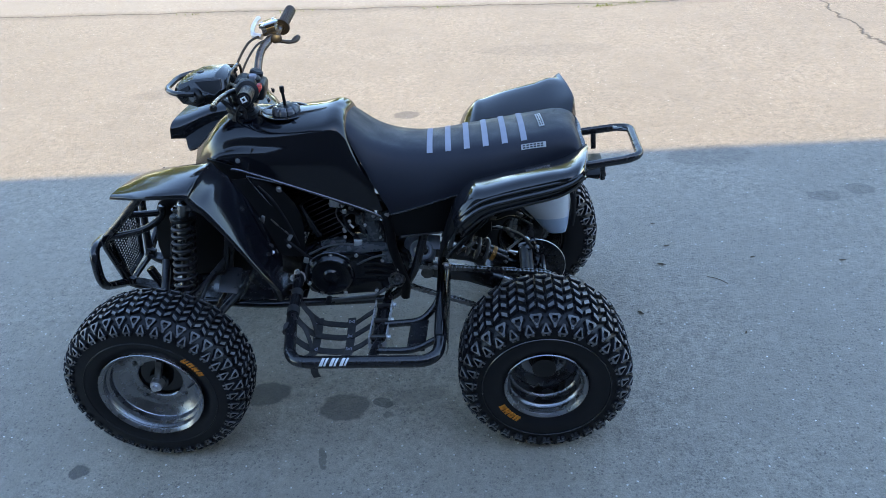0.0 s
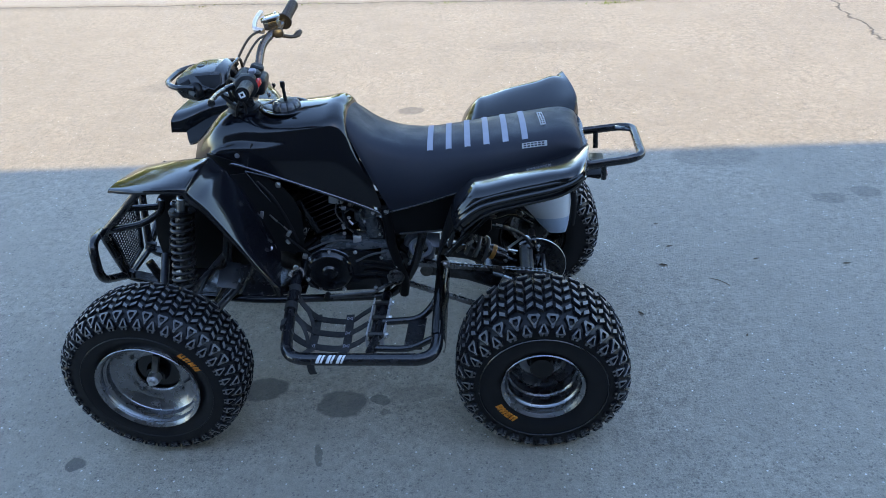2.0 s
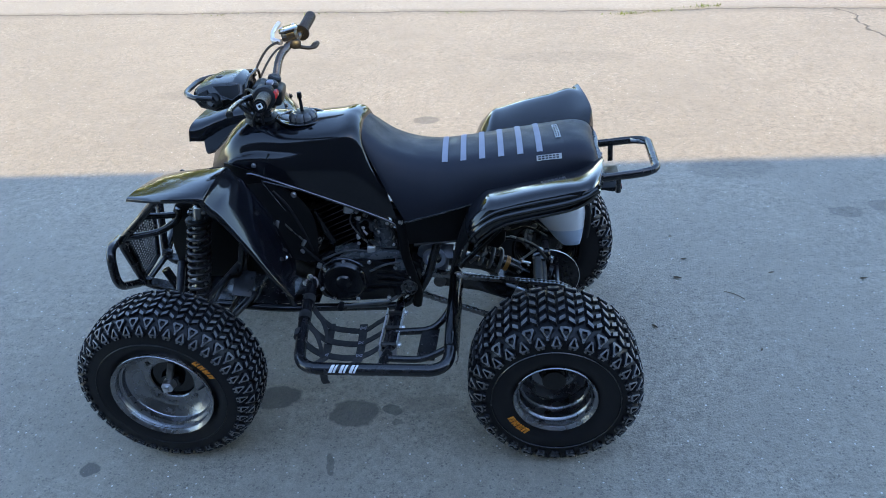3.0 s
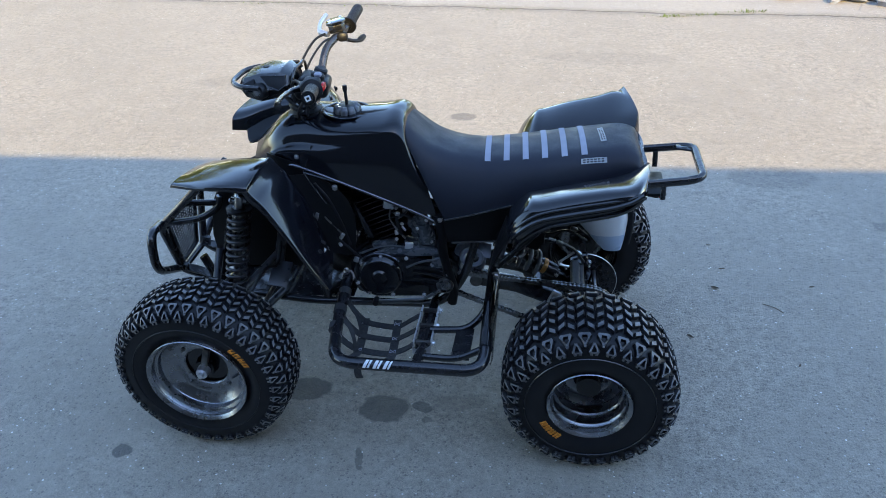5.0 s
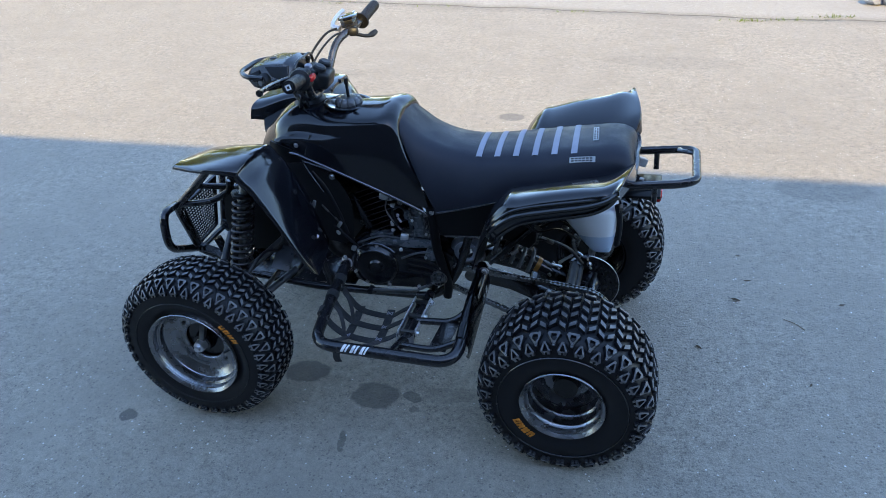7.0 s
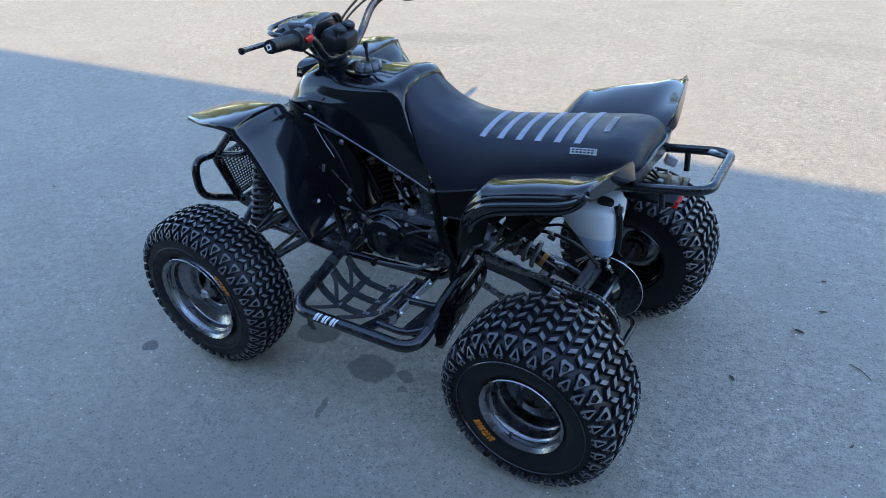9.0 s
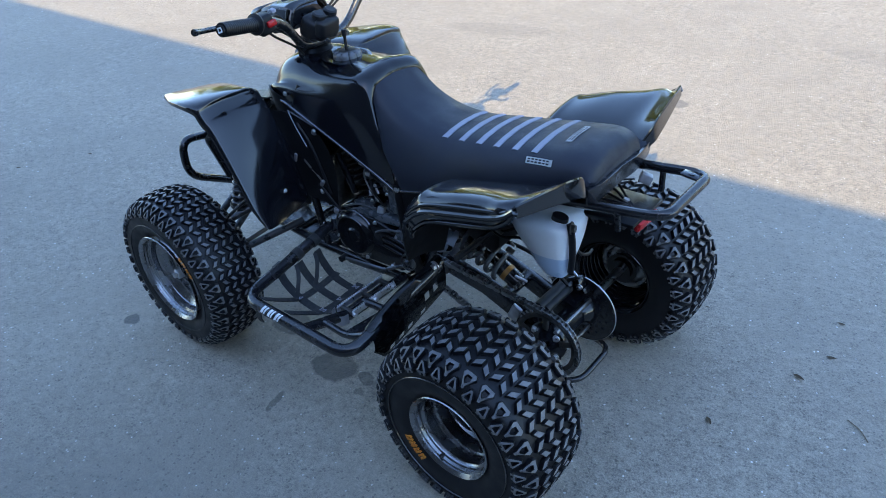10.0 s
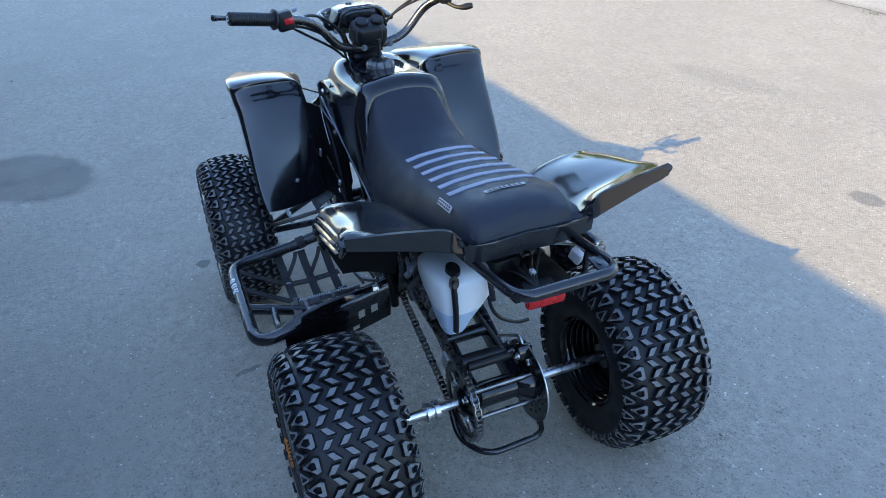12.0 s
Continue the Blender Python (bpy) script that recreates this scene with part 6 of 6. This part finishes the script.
# ---- ground ----
def ground_material():
    m = bpy.data.materials.new("worn_asphalt")
    m.use_nodes = True
    n, l = m.node_tree.nodes, m.node_tree.links
    b = n["Principled BSDF"]
    geo = n.new("ShaderNodeTexCoord")
    pos = geo.outputs["Object"]

    def noise_at(scale, detail=5, rough=0.55):
        t = n.new("ShaderNodeTexNoise")
        t.inputs["Scale"].default_value, t.inputs["Detail"].default_value, t.inputs["Roughness"].default_value = scale, detail, rough
        l.new(pos, t.inputs["Vector"])
        return t.outputs["Fac"]

    def ramp(value, a, b_, c, d):
        t = n.new("ShaderNodeMapRange")
        t.inputs["From Min"].default_value, t.inputs["From Max"].default_value = a, b_
        t.inputs["To Min"].default_value, t.inputs["To Max"].default_value = c, d
        l.new(value, t.inputs["Value"])
        return t.outputs["Result"]

    def maths(op, a, c, clamp=False):
        t = n.new("ShaderNodeMath")
        t.operation, t.use_clamp = op, clamp
        for i, v in enumerate((a, c)):
            if isinstance(v, (int, float)):
                t.inputs[i].default_value = v
            else:
                l.new(v, t.inputs[i])
        return t.outputs[0]

    def blend(fac, a, c):
        t = n.new("ShaderNodeMix")
        t.data_type = "RGBA"
        l.new(fac, t.inputs["Factor"])
        for key, v in (("A", a), ("B", c)):
            if isinstance(v, tuple):
                t.inputs[key].default_value = (*v, 1)
            else:
                l.new(v, t.inputs[key])
        return t.outputs["Result"]

    coarse, mid, fine, grit = noise_at(0.7, 4), noise_at(5, 5), noise_at(75, 5, 0.75), noise_at(240, 2, 0.6)
    rough_patch = ramp(noise_at(1.4, 4, 0.6), 0.40, 0.64, 0.60, 1.5)
    grain = maths("ADD", maths("ADD", ramp(fine, 0.3, 0.7, -0.24, 0.24), ramp(grit, 0.3, 0.7, -0.20, 0.20)), ramp(noise_at(26, 3, 0.7), 0.3, 0.7, -0.16, 0.16))
    tone = maths("ADD", maths("ADD", ramp(coarse, 0.3, 0.7, -0.06, 0.06), ramp(mid, 0.3, 0.7, -0.05, 0.05)), maths("MULTIPLY", grain, rough_patch))
    base = blend(maths("ADD", tone, 0.5, True), (0.142, 0.128, 0.108), (0.465, 0.405, 0.325))
    # pale grains of aggregate
    vo = n.new("ShaderNodeTexVoronoi")
    vo.inputs["Scale"].default_value = 130
    l.new(pos, vo.inputs["Vector"])
    sep = n.new("ShaderNodeSeparateColor")
    l.new(vo.outputs["Color"], sep.inputs["Color"])
    pale = maths("MULTIPLY", maths("GREATER_THAN", sep.outputs["Red"], 0.986), maths("LESS_THAN", vo.outputs["Distance"], 0.42))
    pale = maths("MULTIPLY", pale, ramp(mid, 0.35, 0.65, 0.1, 1.0))
    base = blend(pale, base, (0.70, 0.67, 0.62))
    dark = maths("MULTIPLY", maths("GREATER_THAN", sep.outputs["Green"], 0.90), maths("LESS_THAN", vo.outputs["Distance"], 0.45))
    base = blend(maths("MULTIPLY", dark, 0.45), base, (0.07, 0.07, 0.072))
    # worn pits, thick in some patches and few in others
    vp = n.new("ShaderNodeTexVoronoi")
    vp.inputs["Scale"].default_value = 70
    vp.inputs["Randomness"].default_value = 1.0
    l.new(pos, vp.inputs["Vector"])
    sp = n.new("ShaderNodeSeparateColor")
    l.new(vp.outputs["Color"], sp.inputs["Color"])
    patch = ramp(noise_at(1.8, 4, 0.65), 0.50, 0.72, 0.004, 0.12)
    pit = maths("MULTIPLY", maths("LESS_THAN", sp.outputs["Blue"], patch), ramp(vp.outputs["Distance"], 0.16, 0.42, 1.0, 0.0))
    base = blend(maths("MULTIPLY", pit, 0.34), base, (0.060, 0.058, 0.056))
    chip = maths("MULTIPLY", maths("GREATER_THAN", sp.outputs["Red"], 0.992), ramp(vp.outputs["Distance"], 0.16, 0.24, 1.0, 0.0))
    base = blend(chip, base, (0.78, 0.76, 0.72))
    # oil and damp stains, and broad darker patches: centre x, y, half length, half width, turn, depth
    wob = n.new("ShaderNodeTexNoise")
    wob.inputs["Scale"].default_value, wob.inputs["Detail"].default_value = 18, 4
    l.new(pos, wob.inputs["Vector"])
    shift = n.new("ShaderNodeVectorMath")
    shift.operation = "MULTIPLY_ADD"
    shift.inputs[1].default_value, shift.inputs[2].default_value = (0.05, 0.05, 0), (-0.025, -0.025, 0)
    l.new(wob.outputs["Color"], shift.inputs[0])
    moved = n.new("ShaderNodeVectorMath")
    moved.operation = "ADD"
    l.new(pos, moved.inputs[0])
    l.new(shift.outputs["Vector"], moved.inputs[1])
    STAINS = [
        (-0.325, -0.260, 0.078, 0.058, 10, 0.86), (-0.058, -0.346, 0.080, 0.060, 0, 0.84), (0.065, -0.335, 0.030, 0.022, 0, 0.78), (0.085, -0.39, 0.020, 0.016, 0, 0.55),
        (0.18, -0.31, 0.09, 0.035, 5, 0.30), (-0.836, -0.545, 0.028, 0.027, 20, 0.80), (-0.104, -0.550, 0.013, 0.040, 20, 0.70),
    ]
    # the two longest entries are broad soft patches that darken the foreground
    FAR_STAINS_AND_PATCHES = [
        (0.10, 2.10, 0.078, 0.055, 0, 0.58), (2.02, 0.82, 0.075, 0.05, -5, 0.48), (2.20, 0.86, 0.07, 0.05, 0, 0.42), (1.66, 1.30, 0.22, 0.12, 0, 0.30), (-2.12, -1.15, 0.38, 0.25, 35, 0.86), (0.10, -1.30, 1.05, 0.50, 4, 0.48), (-1.00, -1.45, 0.75, 0.42, -8, 0.38),
        (0.92, -0.62, 0.16, 0.10, 10, 0.12), (-1.4, 2.8, 0.4, 0.12, 10, 0.18), (1.1, 3.2, 0.5, 0.14, -5, 0.15),
    ]
    total = None
    for x, y, a, c, turn, depth in STAINS + FAR_STAINS_AND_PATCHES:
        mp = n.new("ShaderNodeMapping")
        mp.vector_type = "TEXTURE"
        mp.inputs["Location"].default_value, mp.inputs["Rotation"].default_value, mp.inputs["Scale"].default_value = (x, y, 0), (0, 0, radians(turn)), (a, c, 1)
        l.new(moved.outputs["Vector"], mp.inputs["Vector"])
        ln = n.new("ShaderNodeVectorMath")
        ln.operation = "LENGTH"
        l.new(mp.outputs["Vector"], ln.inputs[0])
        f = ramp(ln.outputs["Value"], *((1.45, 0.35) if a > 0.5 else (1.08, 0.90)), 0.0, depth)
        total = f if total is None else maths("MAXIMUM", total, f)
    total = maths("MULTIPLY", total, ramp(mid, 0.3, 0.7, 0.75, 1.1))
    base = blend(total, base, (0.060, 0.056, 0.052))
    # the wide joint across the yard, filled with dirt
    sx = n.new("ShaderNodeSeparateXYZ")
    l.new(moved.outputs["Vector"], sx.inputs[0])
    sway = maths("MULTIPLY", maths("SUBTRACT", noise_at(0.9, 3), 0.5), 0.28)
    line = maths("ADD", maths("ADD", sx.outputs["Y"], maths("MULTIPLY", sx.outputs["X"], 0.155)), maths("ADD", sway, -4.67))
    away = maths("ABSOLUTE", line, 0)
    thin = ramp(away, 0.006, 0.022, 0.85, 0.0)
    soft_edge = ramp(away, 0.0, 0.16, 0.30, 0.0)
    base = blend(maths("MAXIMUM", thin, soft_edge), base, (0.075, 0.068, 0.055))
    # beyond the joint the surface is paler and loose
    base = blend(ramp(line, 0.02, 0.12, 0.0, 0.22), base, (0.46, 0.44, 0.41))
    # a crack that leaves the joint
    cx = maths("ADD", maths("SUBTRACT", sx.outputs["X"], 3.43), maths("MULTIPLY", maths("SUBTRACT", noise_at(2.2, 4), 0.5), 0.5))
    cr = maths("MULTIPLY", ramp(maths("ABSOLUTE", cx, 0), 0.004, 0.016, 0.8, 0.0), maths("GREATER_THAN", sx.outputs["Y"], 2.2))
    base = blend(maths("MULTIPLY", cr, maths("LESS_THAN", line, 0.0)), base, (0.06, 0.055, 0.05))
    l.new(base, b.inputs["Base Color"])
    l.new(ramp(maths("ADD", fine, maths("MULTIPLY", total, -0.5)), 0.2, 0.7, 0.62, 0.92), b.inputs["Roughness"])
    bp = n.new("ShaderNodeBump")
    bp.inputs["Strength"].default_value, bp.inputs["Distance"].default_value = 0.7, 0.008
    height = maths("ADD", maths("MULTIPLY", vo.outputs["Distance"], -0.35), maths("ADD", maths("MULTIPLY", fine, 0.8), maths("MULTIPLY", grit, 0.35)))
    height = maths("SUBTRACT", height, maths("MULTIPLY", maths("MAXIMUM", thin, cr), 1.5))
    height = maths("SUBTRACT", height, maths("MULTIPLY", pit, 0.5))
    l.new(height, bp.inputs["Height"])
    l.new(bp.outputs["Normal"], b.inputs["Normal"])
    return m


bm = B()
R = 400.0
edges = [-R, -40, -12, -4, 0, 4, 12, 40, R]
vs = [[bm.verts.new((x, y, 0)) for y in edges] for x in edges]
for i in range(len(edges) - 1):
    for j in range(len(edges) - 1):
        bm.faces.new((vs[i][j], vs[i + 1][j], vs[i + 1][j + 1], vs[i][j + 1]))
ground = part("ground", bm, ground_material())
ground.matrix_basis = YARD
tagged(ground, "weathered grey asphalt yard with oil stains", "ground", kind="structure")

# unseen building, placed so that its roof edge throws the shade over the yard
EAVE, TURNED = 3.3, -2.2
bm = B()
box(bm, (4.5, -0.55, EAVE / 2), (20, 0.25, EAVE), (0, 0, 0), 0.01)
box(bm, (-5.4, -3.2, EAVE / 2), (0.25, 5.0, EAVE), (0, 0, 0), 0.01)
# wall kept dark so that the paint mirrors black
wall = part("wall_south", bm, WALLP)
wall.matrix_basis = YARD @ pose(0.4, -3.30, 0, 0, 0, TURNED)
tagged(wall, "dark wall of the unseen building", "wall", kind="structure")
bm = B()
box(bm, (4.5, -3.0, EAVE - 0.06), (20.6, 6.0, 0.12), (0, 0, 0), 0.01)
roof = part("roof", bm, ROOF)
roof.matrix_basis = YARD @ pose(0.4, -3.285, 0, 0, 0, TURNED)
tagged(roof, "dark roof edge of the unseen building", "roof", kind="structure")

# rubble edging past the joint
rng = random.Random(5)
def rock(loc, size):
    bm = B()
    bmesh.ops.create_icosphere(bm, subdivisions=2, radius=1)
    seed = rng.uniform(0, 50)
    for v in bm.verts:
        d = noise.noise(v.co * 1.3 + Vector((seed, 0, 0))) * 0.45 + noise.noise(v.co * 3.1 + Vector((0, seed, 0))) * 0.16
        v.co *= 1 + d
    bmesh.ops.scale(bm, vec=size, verts=bm.verts)
    low = min(v.co.z for v in bm.verts)
    bmesh.ops.translate(bm, vec=(0, 0, -low - 0.012), verts=bm.verts)
    ob = part("rubble_stone", bm, STONE, sharp=28)
    ob.matrix_basis = YARD @ pose(*loc, 0, 0, rng.uniform(0, 360))
    tagged(ob, "pale broken stone at the edge of the yard", "stone", "rubble edging")


for i in range(44):
    u = i / 43
    r = rng.uniform(0.035, 0.085)
    rock((2.72 + 1.7 * u + rng.uniform(-0.05, 0.05), 4.86 - 0.85 * u + rng.uniform(-0.02, 0.42), 0), (r * rng.uniform(0.9, 1.4), r, r * rng.uniform(0.6, 0.9)))

# weeds in the joint
bm = B()
for cx, cy, k in ((1.75, 4.28, 60), (2.45, 4.40, 50), (2.05, 4.30, 30), (0.35, 4.57, 16), (-0.9, 4.78, 12), (-1.9, 4.92, 14)):
    for i in range(k):
        x, y = cx + rng.gauss(0, 0.09), cy + rng.gauss(0, 0.018)
        a, h, w = rng.uniform(0, 6.28), rng.uniform(0.008, 0.030), rng.uniform(0.003, 0.007)
        dx, dy = math.cos(a), math.sin(a)
        bm.faces.new([bm.verts.new(p) for p in ((x - dy * w, y + dx * w, 0.0), (x + dy * w, y - dx * w, 0.0), (x + dx * h * 0.9, y + dy * h * 0.9, h))])
weeds = part("joint_weeds", bm, WEED)
weeds.matrix_basis = YARD
tagged(weeds, "small green weeds in the asphalt joint", "weeds", kind="stuff")

# loose grit
bm = B()
for i in range(1500):
    x, y = rng.uniform(-3.5, 3.5), rng.uniform(-1.2, 5.0)
    if rng.random() < 0.3:
        y = 4.62 - 0.155 * x + rng.gauss(0.1, 0.12)
    r = rng.uniform(0.0012, 0.0036) * (1.5 if rng.random() < 0.08 else 1)
    a = rng.uniform(0, 6.28)
    ring4 = [bm.verts.new((x + r * math.cos(a + 1.57 * j), y + r * math.sin(a + 1.57 * j) * rng.uniform(0.6, 1), 0.0004)) for j in range(4)]
    top = bm.verts.new((x, y, r * 0.9))
    for j in range(4):
        bm.faces.new((ring4[j], ring4[(j + 1) % 4], top))
grit = part("loose_grit", bm, PEBBLE)
grit.matrix_basis = YARD
tagged(grit, "pale loose grit on the asphalt", "grit", kind="stuff")

# dry leaves and twigs
def dry_leaf(x, y, a, size, curl):
    bm = B()
    rows = [[(-1, 0, 0.1), (-1, 0, 0.1), (-1, 0, 0.1)], [(-0.4, -0.32, 0.18 * curl), (-0.4, 0, 0), (-0.4, 0.32, 0.22 * curl)], [(0.3, -0.34, 0.25 * curl), (0.3, 0, 0.02), (0.3, 0.30, 0.2 * curl)], [(1, 0.0, 0.2 * curl), (1, 0, 0.2 * curl), (1, 0.0, 0.2 * curl)]]
    sheet(bm, [[tuple(c * size for c in p) for p in r] for r in rows], 3, 3, 0.0)
    ob = part("dry_leaf", bm, LEAF)
    ob.matrix_basis = YARD @ pose(x, y, 0.002, 0, 0, a)
    tagged(ob, "small dry brown leaf on the asphalt", "leaf", "fallen leaves")


for x, y, a, size, curl in ((1.150, 0.345, -20, 0.024, 1.0), (1.210, 0.480, 10, 0.020, 0.7), (0.990, 0.045, -50, 0.020, 1.0), (1.52, 0.36, 20, 0.018, 0.6), (1.85, 0.30, 5, 0.022, 0.5), (1.20, 0.66, 0, 0.016, 0.6), (-2.42, -0.12, 40, 0.018, 0.8), (-2.23, 0.16, 10, 0.018, 0.8), (0.82, 0.53, 0, 0.010, 0.8), (1.32, -0.10, 60, 0.012, 0.8), (-3.94, -1.23, 15, 0.03, 0.8)):
    dry_leaf(x, y, a, size * 0.8, curl)
tube(bm := B(), spline([(1.30, 0.245, 0.003), (1.335, 0.222, 0.004), (1.36, 0.19, 0.003)], 4), 0.0015, 5)
twig = part("twig", bm, BARK)
twig.matrix_basis = YARD
tagged(twig, "thin bent twig on the asphalt", "twig")

# unseen meadow past the yard, added for its yellow-green reflection in the paint
bm = B()
for x0 in range(-12, 12):
    pts = []
    for x, y in ((x0 * 8, 9.5), (x0 * 8 + 8, 9.5), (x0 * 8 + 8, 120), (x0 * 8, 120)):
        pts.append(bm.verts.new((x, y + (0.5 * math.sin(x * 0.31) if y < 20 else 0), 0.012)))
    bm.faces.new(pts)
meadow = part("verge", bm, VERGE)
meadow.matrix_basis = YARD
tagged(meadow, "rough green meadow out of view past the yard", "verge", kind="structure")

# trees beyond the yard, out of view but mirrored in the paint
def tree(x, y, h, seed):
    r = random.Random(seed)
    t = tagged(empty("tree", None, YARD @ pose(x, y, 0)), "leafy sunlit tree beyond the yard", "tree", "trees beyond the yard")
    bm = B()
    tube(bm, spline([(0, 0, -0.1), (0.1, 0.05, h * 0.2), (0.0, 0.1, h * 0.5), (0.1, 0, h * 0.8)], 4), [0.26 - 0.018 * i for i in range(13)], 8)
    for k in range(7):
        a, z = r.uniform(0, 6.28), h * r.uniform(0.25, 0.6)
        tube(bm, spline([(0, 0, z), (math.cos(a) * h * 0.12, math.sin(a) * h * 0.12, z + h * 0.08), (math.cos(a) * h * 0.26, math.sin(a) * h * 0.26, z + h * 0.22)], 3), [0.09 - 0.011 * i for i in range(7)], 6)
    part("trunk", bm, BARK, t)
    verts, faces = [], []
    for c in range(60):
        a, rad, z = r.uniform(0, 6.28), h * 0.34 * math.sqrt(r.random()), h * r.uniform(0.22, 1.0)
        rad *= 1.15 - 0.7 * abs(z / h - 0.55)
        cx, cy = rad * math.cos(a), rad * math.sin(a)
        for i in range(70):
            p = Vector((r.gauss(0, 1), r.gauss(0, 1), r.gauss(0, 0.8))) * h * 0.05 + Vector((cx, cy, z))
            u = Vector((r.gauss(0, 1), r.gauss(0, 1), r.gauss(0, 1))).normalized()
            v = u.orthogonal().normalized()
            s = h * r.uniform(0.018, 0.034)
            k = len(verts)
            verts += [p - u * s, p + v * s * 0.55, p + u * s, p - v * s * 0.55]
            faces.append((k, k + 1, k + 2, k + 3))
    me = bpy.data.meshes.new("crown")
    me.from_pydata(verts, [], faces)
    me.materials.append(FOLIAGE)
    ob = new("crown", me)
    ob.parent = t


for i, (x, y, h) in enumerate(((-18, 12.5, 5.2), (-14.5, 14, 6.4), (-11, 16, 6.8), (-8, 17.5, 5.6), (-3, 20, 5.0), (2, 21, 5.0), (7, 20.5, 5.6), (11.5, 19, 5.4), (16, 16.5, 5.6), (19.5, 12.5, 5.2))):
    tree(x, y, h, 11 + i)
